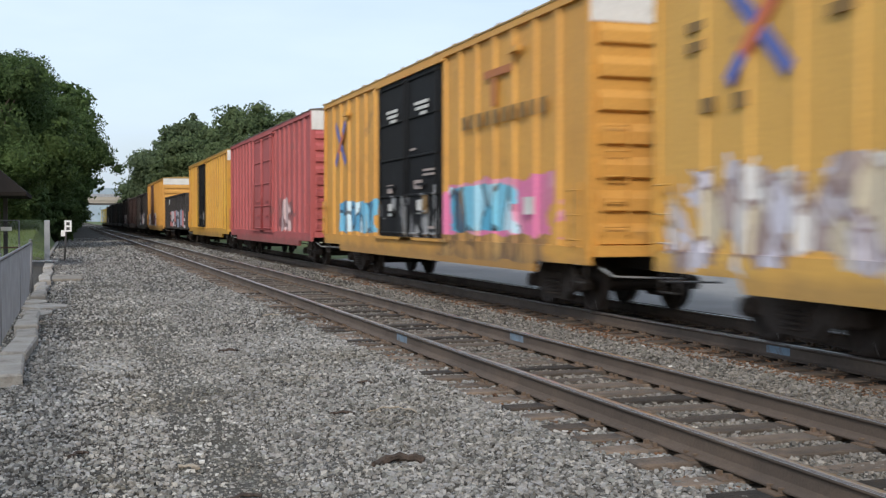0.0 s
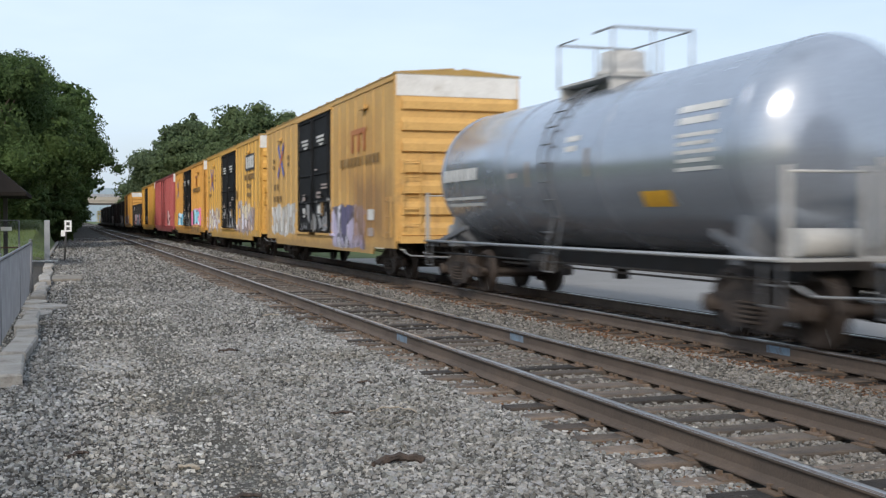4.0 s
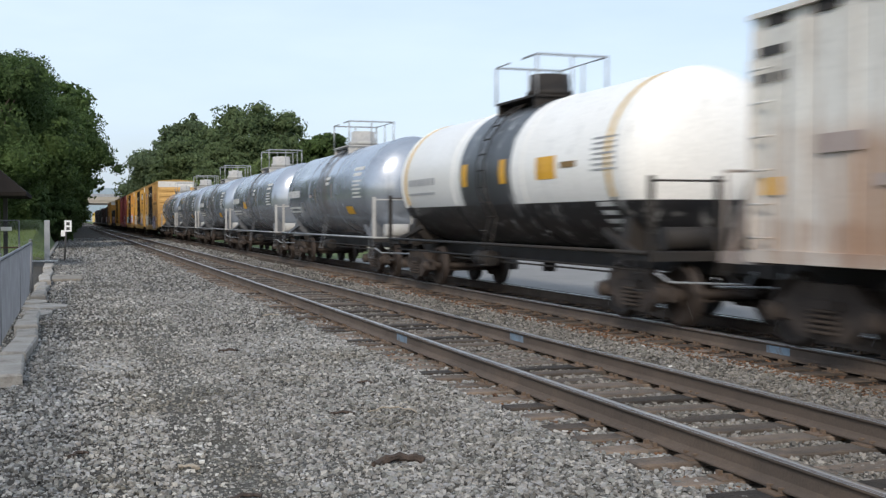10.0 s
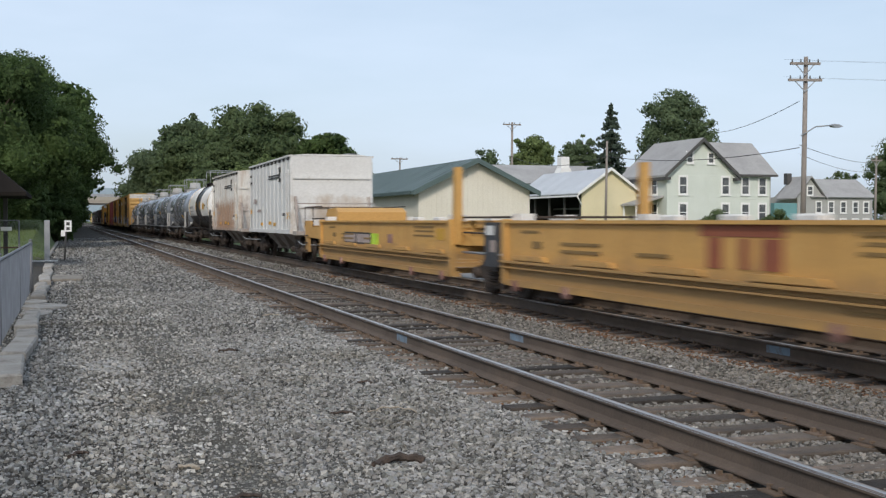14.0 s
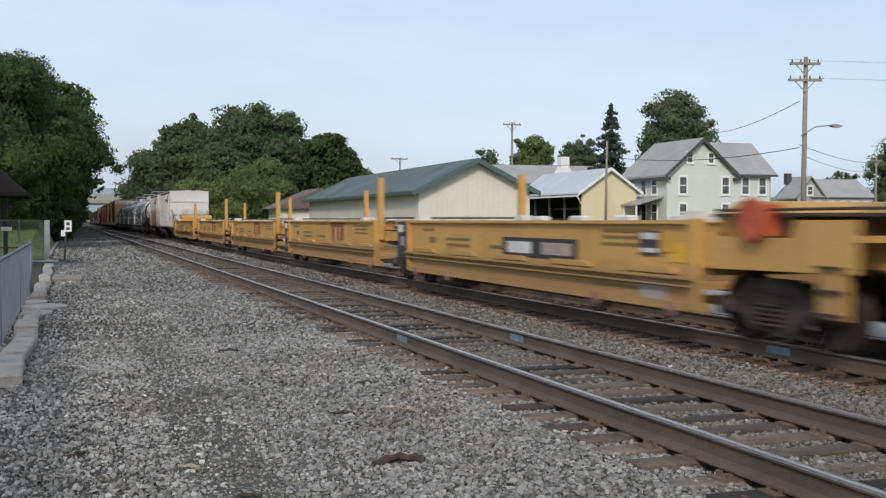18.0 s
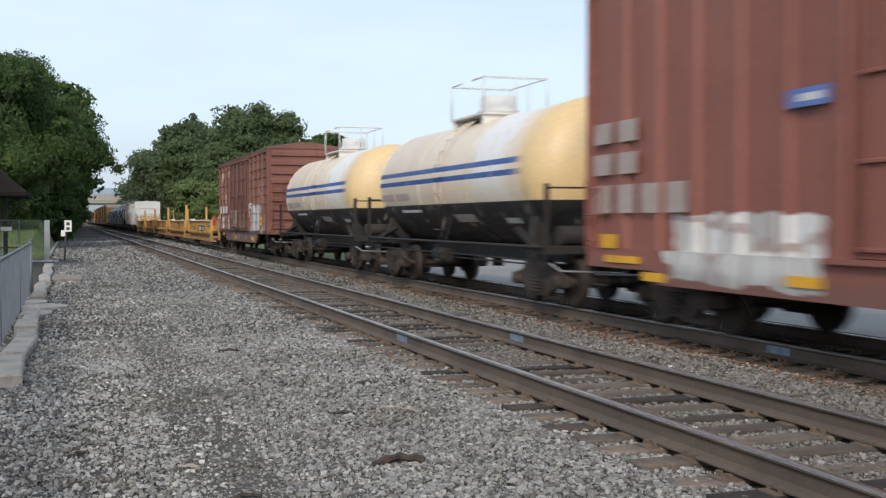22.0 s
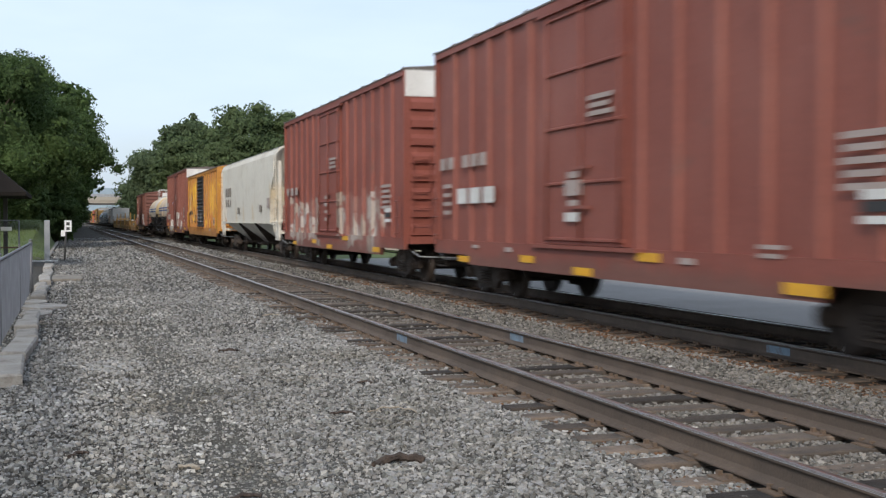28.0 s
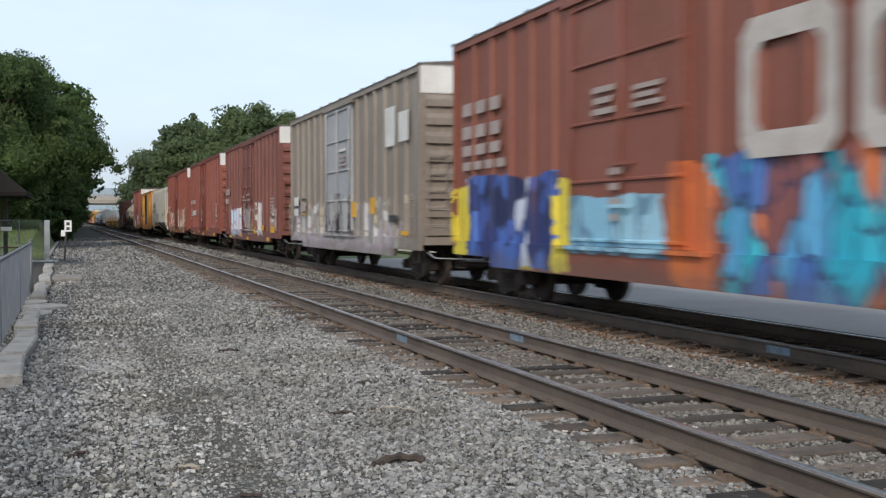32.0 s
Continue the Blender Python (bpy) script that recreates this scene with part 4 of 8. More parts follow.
def small_hopper(label, yf, yr, H, paint, frame_paint, specs=(), side_x=1.52):
    """A short covered hopper with a straight body over sloped outlets."""
    L, y = yf - yr, (yf + yr) / 2
    h = L / 2
    car = thing("covered_hopper", label, "hopper car", (TRAIN_TRACK, y, RAIL_TOP), "cars of the freight train")
    body = Geo().box(-side_x + 0.022, side_x - 0.022, -h, h, 1.12, H - 0.03)
    part("body", body, paint, car)
    for s in (-1, 1):
        n = 11
        for k in range(n + 1):
            py = -h + 0.06 + (L - 0.12) * k / n
            part("side_post", Geo().prism("z", [(s * (side_x - 0.06), py - 0.08), (s * side_x, py - 0.05), (s * side_x, py + 0.05), (s * (side_x - 0.06), py + 0.08)], 1.1, H - 0.2), paint, car)
        for k in range(n):
            c = -h + 0.06 + (L - 0.12) * (k + 0.5) / n
            part("eave_notch", Geo().box(s * (side_x - 0.06), s * (side_x + 0.006), c - 0.2, c + 0.2, H - 0.17, H - 0.07), M_black_iron, car)
        part("side_sill", Geo().box(s * (side_x - 0.08), s * (side_x + 0.03), -h - 0.05, h + 0.05, 1.02, 1.16), paint, car)
        part("side_sheet", Geo().box(s * (side_x - 0.07), s * (side_x - 0.045), -h, h, 1.1, 1.4), paint, car)
        part("eave_rail", Geo().box(s * (side_x - 0.1), s * (side_x + 0.04), -h, h, H - 0.06, H), paint, car)
    part("roof", Geo().prism("y", [(-side_x - 0.02, H - 0.02), (-1.0, H + 0.04), (1.0, H + 0.04), (side_x + 0.02, H - 0.02)], -h - 0.01, h + 0.01), paint, car)
    for k in range(4):
        yy = -h + L * (k + 0.5) / 4
        part("hatch", Geo().lathe([(0.36, H + 0.03), (0.36, H + 0.08), (0.3, H + 0.1), (0.02, H + 0.11)], "z", (0, yy), 18), paint, car)
    part("roof_walk", Geo().box(0.5, 0.9, -h, h, H + 0.045, H + 0.075), M_galv, car)
    for c in (-0.25 * L, -0.02 * L, 0.2 * L):
        hop = Geo()
        hop.add([(-1.38, c - 1.1, 1.3), (1.38, c - 1.1, 1.3), (1.38, c + 1.1, 1.3), (-1.38, c + 1.1, 1.3), (-0.7, c - 0.28, 0.45), (0.7, c - 0.28, 0.45), (0.7, c + 0.28, 0.45), (-0.7, c + 0.28, 0.45)],
                [(0, 1, 2, 3), (7, 6, 5, 4), (4, 5, 1, 0), (5, 6, 2, 1), (6, 7, 3, 2), (7, 4, 0, 3)])
        hop.box(-0.75, 0.75, c - 0.3, c + 0.3, 0.36, 0.45)
        part("outlet_hopper", hop, frame_paint, car)
    for e in (-1, 1):
        for z in (1.95, 3.0):
            part("end_rib", Geo().box(-side_x + 0.1, side_x - 0.1, e * h, e * (h + 0.06), z, z + 0.08), paint, car)
        part("brake_wheel", Geo().lathe([(0.02, e * (h + 0.12)), (0.26, e * (h + 0.12)), (0.28, e * (h + 0.15)), (0.26, e * (h + 0.18)), (0.02, e * (h + 0.16))][::e], "y", (0.1, 1.75), 18), paint, car)
        part("end_frame", Geo().box(-1.45, 1.45, e * (h + 0.0), e * (h + 0.75), 0.98, 1.12), frame_paint, car)
        for s in (-1, 1):
            part("end_post", Geo().beam((s * 1.35, e * (h + 0.6), 1.1), (s * 1.35, e * (h + 0.02), 2.35), 0.09, 0.09), frame_paint, car)
        ladder(car, -side_x - 0.06, e * (h - 0.3), 1.3, H - 0.4, 0.42, paint)
        hr = Geo()
        hr.tube((-1.4, e * (h + 0.7), 1.1), (-1.4, e * (h + 0.7), 2.1), 0.02, 6)
        hr.tube((-1.4, e * (h + 0.7), 2.1), (1.4, e * (h + 0.7), 2.1), 0.02, 6)
        hr.tube((1.4, e * (h + 0.7), 1.1), (1.4, e * (h + 0.7), 2.1), 0.02, 6)
        part("end_railing", hr, frame_paint, car)
    part("centre_sill", Geo().box(-0.32, 0.32, -h - 0.7, h + 0.7, 0.72, 1.0), M_black_iron, car)
    marks(car, specs, -side_x - 0.003)
    running_gear(car, h + 0.75, h - 0.75, y)
    return car


def grain_hopper(label, yf, yr, H, paint, frame_paint, specs=()):
    """A long covered hopper with bulging sides, three bays and open end platforms."""
    L, y = yf - yr, (yf + yr) / 2
    h = L / 2
    car = thing("covered_hopper", label, "hopper car", (TRAIN_TRACK, y, RAIL_TOP), "cars of the freight train")
    arc = [(1.55, 1.46), (1.575, 2.0), (1.59, 2.7), (1.59, 3.4), (1.57, H - 0.32), (1.48, H - 0.1), (1.25, H)]
    prof = [(x, z) for x, z in arc] + [(-x, z) for x, z in reversed(arc)]
    n = len(prof)
    # the ends lean: full length under the roof, cut back towards the sill
    st = []
    for e in (-1, 1):
        st.append([(x, e * (h - 0.15 if z > 3.9 else h - 0.15 - min(1.75, (3.9 - z) * 1.05)), z) for x, z in prof])
    faces = [(i, (i + 1) % n, n + (i + 1) % n, n + i) for i in range(n)] + [tuple(range(n))[::-1], tuple(range(n, 2 * n))]
    g = Geo().add(st[0] + st[1], [q[::-1] for q in faces])
    part("body", g, paint, car)
    part("roof", Geo().prism("y", [(1.5, H - 0.09), (1.26, H + 0.012), (-1.26, H + 0.012), (-1.5, H - 0.09), (-1.26, H + 0.004), (1.26, H + 0.004)], -h + 0.15, h - 0.15), M_hopper_roof, car, "grey weathered roof sheet")
    part("roof_walk", Geo().box(-0.5, 0.5, -h + 0.1, h - 0.1, H + 0.12, H + 0.17), M_galv, car)
    part("hatch_cover", Geo().box(-0.3, 0.3, -h + 0.6, h - 0.6, H - 0.02, H + 0.1), paint, car)
    for s in (-1, 1):
        part("side_sill", Geo().box(s * 1.42, s * 1.575, -h + 1.6, h - 1.6, 1.38, 1.46), paint, car)
        part("end_sill_bar", Geo().box(s * 1.44, s * 1.56, h - 1.6, h, 1.34, 1.46).box(s * 1.44, s * 1.56, -h, -h + 1.6, 1.34, 1.46), paint, car)
        part("eave_rail", Geo().box(s * 1.25, s * 1.36, -h + 0.1, h - 0.1, H - 0.12, H - 0.04), paint, car)
    for c in (-0.29 * L, 0.0, 0.29 * L):
        hop = Geo()
        w = 0.125 * L
        v = [(-1.52, c - w, 1.40), (1.52, c - w, 1.40), (1.52, c + w, 1.40), (-1.52, c + w, 1.40), (-0.6, c - 0.45, 0.55), (0.6, c - 0.45, 0.55), (0.6, c + 0.45, 0.55), (-0.6, c + 0.45, 0.55)]
        hop.add(v, [(0, 1, 2, 3), (7, 6, 5, 4), (5, 6, 2, 1), (7, 4, 0, 3)])
        part("outlet_hopper", hop, paint, car)
        # end-facing slopes in a dark material: their shade is put into the colour
        part("slope_sheet", Geo().add(v, [(4, 5, 1, 0), (6, 7, 3, 2)]), M_truck, car, "dark slope sheet with its shade painted in")
        part("outlet_gate", Geo().box(-0.62, 0.62, c - 0.5, c + 0.5, 0.44, 0.56).box(-0.85, -0.6, c - 0.12, c + 0.12, 0.4, 0.52).tube((-0.9, c - 0.7, 0.48), (-0.9, c + 0.7, 0.48), 0.03, 6), M_truck, car)
    for e in (-1, 1):
        part("end_platform", Geo().box(-1.45, 1.45, e * (h - 1.4), e * h, 1.0, 1.12), paint, car)
        for s in (-1, 1):
            part("end_post", Geo().box(s * 1.4, s * 1.52, e * (h - 0.35), e * (h - 0.12), 1.1, H - 0.6), paint, car)
            part("end_brace", Geo().beam((s * 1.44, e * (h - 1.35), 1.5), (s * 1.44, e * (h - 0.2), 2.8), 0.1, 0.1), paint, car)
            ladder(car, s * 1.6, e * (h - 0.45), 1.2, H - 0.5, 0.45, paint)
            part("corner_plate", Geo().box(s * 1.46, s * 1.53, e * (h - 0.75), e * h, 0.75, 1.4), paint, car)
        ladder(car, 0.9, e * (h - 0.08), 1.3, H - 0.3, 0.45, paint, "x")
    part("centre_sill", Geo().box(-0.32, 0.32, -h, h, 0.72, 1.0), M_black_iron, car)
    marks(car, specs, -1.61)
    running_gear(car, h, h - 1.75, y)
    return car


def well_unit(label, yf, yr, paint, specs=(), first=False, last=False, post_front=True, post_rear=True, half_truck_front=True):
    """One unit of an articulated well car: two deep side girders, end frames over shared trucks, tall guide posts."""
    L, y = yf - yr, (yf + yr) / 2
    h = L / 2
    car = thing("well_car", label, "well car", (TRAIN_TRACK, y, RAIL_TOP), "cars of the freight train")
    top, low = 1.50, 0.36
    for s in (-1, 1):
        part("side_girder", Geo().box(s * 1.40, s * 1.46, -h, h, low, top), paint, car)
        part("top_chord", Geo().box(s * 1.36, s * 1.53, -h, h, top - 0.05, top), paint, car)
        part("mid_rail", Geo().box(s * 1.45, s * 1.58, -h, h, 0.74, 0.78).box(s * 1.45, s * 1.555, -h, h, 0.645, 0.67), paint, car)
        part("bottom_chord", Geo().box(s * 1.3, s * 1.50, -h, h, low - 0.03, low + 0.08), paint, car)
        n = 5
        for k in range(n):
            c = -h + L * (k + 0.5) / n
            part("rub_strip", Geo().prism("x", [(c - 0.75, 0.80), (c + 0.75, 0.80), (c + 0.65, 0.88), (c - 0.65, 0.88)], s * 1.45, s * 1.535), paint, car)
        for e in (-1, 1):
            part("end_stiffener", Geo().box(s * 1.40, s * 1.535, e * (h - 0.18), e * h, low, top + 0.02), paint, car)
    for k in range(6):
        c = -h + L * (k + 0.5) / 6
        part("pad", Geo().cbox(1.30, 1.52, c - 0.3, c + 0.3, top, top + 0.1, 0.03), M_white_end, car)
    part("floor_beam", Geo().box(-1.35, 1.35, -0.3, 0.3, low - 0.02, low + 0.1), paint, car)
    for c in (-0.42, -0.2, 0.2, 0.42):
        part("cross_member", Geo().box(-1.4, 1.4, L * c - 0.12, L * c + 0.12, low, low + 0.12), paint, car)
    for e in (-1, 1):
        part("end_bulkhead", Geo().box(-1.4, 1.4, e * (h - 0.12), e * (h - 0.02), 0.8, 1.35), paint, car)
        outer = (e > 0 and first) or (e < 0 and last)
        gap = 2.4 if outer else 1.25
        if outer:
            part("end_deck", Geo().prism("z", [(-1.35, e * (h - 0.1)), (1.35, e * (h - 0.1)), (1.32, e * (h + 2.2)), (0.6, e * (h + 3.1)), (-0.6, e * (h + 3.1)), (-1.32, e * (h + 2.2))], 0.98, 1.26), paint, car)
        else:
            part("end_deck", Geo().prism("z", [(-1.35, e * (h - 0.1)), (1.35, e * (h - 0.1)), (0.55, e * (h + gap)), (-0.55, e * (h + gap))], 0.98, 1.3), paint, car)
        part("deck_grating", Geo().box(-1.3, 1.3, e * (h + 0.02), e * (h + gap * 0.95), 1.54, 1.58), M_truck, car)
        for s in (-1, 1):
            part("deck_leg", Geo().beam((s * 1.15, e * (h + 0.35), 1.25), (s * 1.15, e * (h + 0.35), 1.5), 0.08, 0.08), paint, car)
            part("corner_pedestal", Geo().box(s * 1.12, s * 1.38, e * (h - 0.6), e * (h - 0.15), top - 0.02, top + 0.12), M_white_end, car)
    if post_front:
        part("guide_post", Geo().prism("x", [(h - 0.15, 1.0), (h + 0.10, 1.0), (h + 0.10, 2.6), (h - 0.10, 2.6)], 1.30, 1.44), paint, car)
    if post_rear:
        part("guide_post", Geo().prism("x", [(-h - 0.10, 1.0), (-h + 0.15, 1.0), (-h + 0.10, 2.6), (-h - 0.10, 2.6)], -1.44, -1.30), paint, car)
    if first or last:
        e = 1 if first else -1
        part("end_platform", Geo().box(-1.4, 1.4, e * (h + 2.25), e * (h + 3.1), 1.27, 1.33), paint, car)
        rz = 1.95 if first else 1.62
        hr = Geo()
        for s in (-1, 1):
            hr.pipe([(s * 1.38, e * (h + 3.05), 1.33), (s * 1.38, e * (h + 3.05), rz), (s * 1.38, e * (h + 0.3), rz)], 0.018)
            hr.tube((s * 1.38, e * (h + 1.7), 1.26), (s * 1.38, e * (h + 1.7), rz), 0.016, 6)
        hr.tube((-1.38, e * (h + 3.05), rz), (1.38, e * (h + 3.05), rz), 0.018, 6)
        part("end_railing", hr, M_truck, car)
        a, b, tz = (-0.75, 1.35, 1.9) if first else (-0.05, 1.7, 1.74)
        part("end_hump", Geo().prism("x", [(e * (h + a), 1.3), (e * (h + a), tz - 0.14), (e * (h + a + 0.35), tz), (e * (h + b - 0.6), tz - 0.03), (e * (h + b), 1.3)][::e], -1.1, 1.1), paint, car)
        for s in (-1, 1):
            plate = part("side_plate", Geo().prism("x", [(e * h, 0.9), (e * (h + 2.9), 0.94), (e * (h + 2.9), 1.5), (e * (h + 1.9), 1.5), (e * (h + 1.8), 1.3), (e * h, 1.3)][::e], s * 1.36, s * 1.41), paint, car)
            part("step_frame", Geo().box(s * 1.34, s * 1.42, e * (h + 2.3), e * (h + 2.75), 0.45, 0.95), paint, plate)
        for k in range(3):
            part("step_rung", Geo().beam((-1.45, e * (h + 2.3), 0.5 + 0.25 * k), (-1.45, e * (h + 2.75), 0.5 + 0.25 * k), 0.04, 0.03), M_truck, car)
        if last:
            bw = part("brake_wheel", Geo().lathe([(0.20, -1.52), (0.25, -1.54), (0.27, -1.51), (0.25, -1.48), (0.20, -1.50)], "x", (e * (h + 1.2), 1.50), 18), M_brake_red, car, "red-painted brake wheel")
            part("spoke", Geo().beam((-1.51, e * (h + 0.95), 1.5), (-1.51, e * (h + 1.45), 1.5), 0.03, 0.03).beam((-1.51, e * (h + 1.2), 1.25), (-1.51, e * (h + 1.2), 1.75), 0.03, 0.03).box(-1.48, -1.2, e * (h + 1.05), e * (h + 1.35), 1.32, 1.68), M_brake_red, bw)
        c = part("coupler", COUPLER, None, car, at=(0, e * (h + 2.6), 0))
        if e < 0:
            c.rotation_euler[2] = math.pi
    marks(car, specs, -1.465)
    wheels = []
    spots = [-h - 1.35] if not first else [-h - 1.35, h + 0.95]
    if last:
        spots = [-h - 0.95]
    for yy in spots:
        part("truck", TRUCK, None, car, at=(0, yy, 0))
        for a in (-0.89, 0.89):
            w = part("wheelset", WHEELSET, None, car, at=(0, yy + a, WHEEL_R))
            wheels.append((w, yy + a, WHEEL_R, WHEEL_R))
        part("articulation", Geo().tube((0, yy, 0.6), (0, yy, 1.2), 0.35, 14), M_black_iron, car)
        gy = yy - (0.62 if not last else -0.3) if yy < 0 else yy
        if last or yy > 0:
            if first:
                continue
            board = part("name_board", Geo().box(-1.48, -1.46, -h + 1.0, -h + 1.55, 1.02, 1.36), M_dark_grey, car, "small white-edged information board")
            part("label_plate", Geo().box(-1.485, -1.48, -h + 1.06, -h + 1.49, 1.24, 1.33).box(-1.485, -1.48, -h + 1.06, -h + 1.49, 1.06, 1.12), M_white_mark, board)
            part("yellow_panel", Geo().box(-1.475, -1.46, -h + 0.15, -h + 0.7, 0.95, 1.22), M_yellow_mark, car)
            continue
        guard = part("control_box", Geo().box(-1.40, -1.15, gy - 0.3, gy + 0.3, 0.62, 1.46), M_dark_grey, car, "dark grey brake control cabinet")
        part("label_plate", Geo().box(-1.408, -1.40, gy - 0.2, gy + 0.22, 1.22, 1.4), M_white_mark, guard)
        part("label_plate", Geo().box(-1.408, -1.40, gy - 0.28, gy - 0.02, 0.9, 1.12), M_soft_white, guard)
        part("brake_pipe", Geo().tube((-1.3, yy - 1.2, 0.85), (-1.3, yy + 1.2, 0.85), 0.03, 6), M_galv, car)
        part("brake_pipe", Geo().tube((-1.3, yy - 1.2, 1.25), (-1.3, yy + 1.2, 1.25), 0.02, 6), M_truck, car)
    TRAIN.append((car, y, wheels))
    return car


def gondola(label, yf, yr, H, paint, specs=()):
    L, y = yf - yr, (yf + yr) / 2
    h = L / 2
    car = thing("gondola", label, "gondola car", (TRAIN_TRACK, y, RAIL_TOP), "cars of the freight train")
    part("floor", Geo().box(-1.45, 1.45, -h, h, 1.0, 1.12), paint, car)
    for s in (-1, 1):
        part("side_wall", Geo().box(s * 1.46, s * 1.52, -h, h, 0.9, H), paint, car)
        part("top_chord", Geo().box(s * 1.42, s * 1.6, -h, h, H - 0.1, H), paint, car)
        for k in range(15):
            py = -h + 0.1 + (L - 0.2) * k / 14
            part("side_post", Geo().box(s * 1.5, s * 1.6, py - 0.06, py + 0.06, 0.9, H - 0.1), paint, car)
    for e in (-1, 1):
        part("end_wall", Geo().box(-1.46, 1.46, e * (h - 0.06), e * h, 0.95, H), paint, car)
        for k in range(4):
            z = 1.3 + (H - 1.6) * k / 3
            part("end_rib", Geo().prism("x", [(e * h, z - 0.08), (e * (h + 0.08), z - 0.04), (e * (h + 0.08), z + 0.04), (e * h, z + 0.08)], -1.45, 1.45), paint, car)
    part("centre_sill", Geo().box(-0.32, 0.32, -h, h, 0.72, 1.0), M_black_iron, car)
    marks(car, specs, -1.605)
    running_gear(car, h, h - 2.2, y)
    return car


def flat_car(label, yf, yr, paint):
    """An empty bulkhead flat car: a bare deck with a tall braced frame at each end."""
    L, y = yf - yr, (yf + yr) / 2
    h = L / 2
    car = thing("bulkhead_flat_car", label, "flat car", (TRAIN_TRACK, y, RAIL_TOP), "cars of the freight train")
    part("deck", Geo().box(-1.4, 1.4, -h, h, 1.0, 1.18), paint, car)
    for e in (-1, 1):
        for x in (-1.3, -0.45, 0.45, 1.3):
            part("bulkhead_post", Geo().box(x - 0.08, x + 0.08, e * (h - 0.3), e * (h - 0.1), 1.18, 4.3), paint, car)
        for z in (2.2, 3.2, 4.2):
            part("bulkhead_bar", Geo().box(-1.38, 1.38, e * (h - 0.28), e * (h - 0.12), z, z + 0.14), paint, car)
        for s in (-1, 1):
            part("bulkhead_brace", Geo().beam((s * 1.3, e * (h - 1.8), 1.15), (s * 1.3, e * (h - 0.25), 3.6), 0.1, 0.1), paint, car)
    part("centre_sill", Geo().box(-0.32, 0.32, -h, h, 0.6, 1.0), M_black_iron, car)
    running_gear(car, h, h - 2.2, y)
    return car


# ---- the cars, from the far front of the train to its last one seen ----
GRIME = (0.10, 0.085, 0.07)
YEL, YEL2 = (0.66, 0.345, 0.072), (0.58, 0.29, 0.068)


def car_paint(name, a, b, seed, layers=(), streaks=None, dirt=GRIME, dirt_at=(0.60, 0.82), rough=0.6, streak_at=(0.60, 0.76), spec=0.4):
    streaks = streaks or tuple(0.70 * v for v in a)
    worn = [scuffs(tuple(min(0.75, 1.3 * v + 0.03) for v in a), 0.45, seed), scuffs(tuple(0.55 * v for v in a), 0.5, seed + 5, (1.6, 1.6, 0.7)), stain_or_shade(-12, 12, 0.2, 0.95, GRIME, 0.4, seed + 2, (1.5, 1.5, 1.0))]
    layers = list(layers) + worn
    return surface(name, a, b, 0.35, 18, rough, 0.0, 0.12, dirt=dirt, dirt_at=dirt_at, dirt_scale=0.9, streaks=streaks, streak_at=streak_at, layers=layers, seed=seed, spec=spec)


M_roof_yellow = car_paint("yellow_roof", (0.42, 0.27, 0.08), (0.33, 0.22, 0.1), 3)
M_roof_dark = car_paint("dark_roof", (0.11, 0.09, 0.08), (0.16, 0.13, 0.11), 4)
TAGS = [(0.012, 0.012, 0.013), (0.42, 0.42, 0.42), (0.015, 0.015, 0.016), (0.02, 0.02, 0.02), (0.26, 0.26, 0.27), (0.014, 0.014, 0.015)]


def black_door_paint(seed):
    return car_paint("black_door", (0.012, 0.012, 0.013), (0.02, 0.02, 0.02), seed, [graffiti(-2.2, 2.7, 1.1, 2.1, TAGS, 2.8, 1.0, seed, (0.015, 0.015, 0.016), 0.8)], dirt=(0.06, 0.055, 0.05), dirt_at=(0.64, 0.85), spec=0.15, rough=0.75)


M_black_door = black_door_paint(5)

Y_FLAT = car_paint("flat_car_yellow", (0.66, 0.46, 0.07), (0.58, 0.38, 0.07), 17)
# near-black tones: the trees' shade on these cars is put into their paint
DARKS = [((0.026, 0.02, 0.018), 4.35), ((0.03, 0.014, 0.012), 4.3), ((0.02, 0.013, 0.012), 4.5), ((0.02, 0.019, 0.019), 4.2), ((0.03, 0.022, 0.02), 4.4), ((0.022, 0.02, 0.02), 4.5)]
M_darks = [car_paint("tree_shaded_brown_paint", c, tuple(1.4 * v for v in c), 10 + i, layers=[graffiti(-5, 4, 1.0, 2.4, [(0.5, 0.48, 0.46), (0.2, 0.2, 0.25), (0.4, 0.3, 0.3)], seed=4 + i)] if i in (0, 2) else ())
           for i, (c, _) in enumerate(DARKS)]
for i in range(7):
    c, hh = DARKS[i % 6]
    y1 = 119.6 + i * 19.6
    boxcar("weathered boxcar far along the train, tree shade painted in", y1 + 17.5, y1, hh, M_darks[i % 6], M_roof_dark, [(-1.5, 1.5)], ribs=6, posts=1.4)

for i in range(3):
    flat_car("empty yellow bulkhead flat car far along the train", 257.4 + 19.6 * i + 17.5, 257.4 + 19.6 * i, Y_FLAT)
Y_W = car_paint("yellow_paint", YEL, YEL2, 1, [graffiti(-2, 9, 1.0, 2.2, [(0.55, 0.52, 0.52), (0.35, 0.2, 0.22), (0.4, 0.42, 0.5)], seed=2)])
boxcar("yellow boxcar with a brown door and white end", 117.4, 97.6, 5.05, Y_W, M_roof_yellow, [(1.5, 4.6)], car_paint("brown_door", (0.13, 0.06, 0.04), (0.18, 0.08, 0.05), 7), white_end=0.5, ribs=8)
M_gon = car_paint("black_gondola_paint", (0.035, 0.033, 0.033), (0.05, 0.045, 0.045), 8, [graffiti(-8, 5, 1.0, 2.3, [(0.5, 0.2, 0.2), (0.45, 0.45, 0.5), (0.25, 0.3, 0.4), (0.5, 0.4, 0.4)], 0.8, seed=9)])
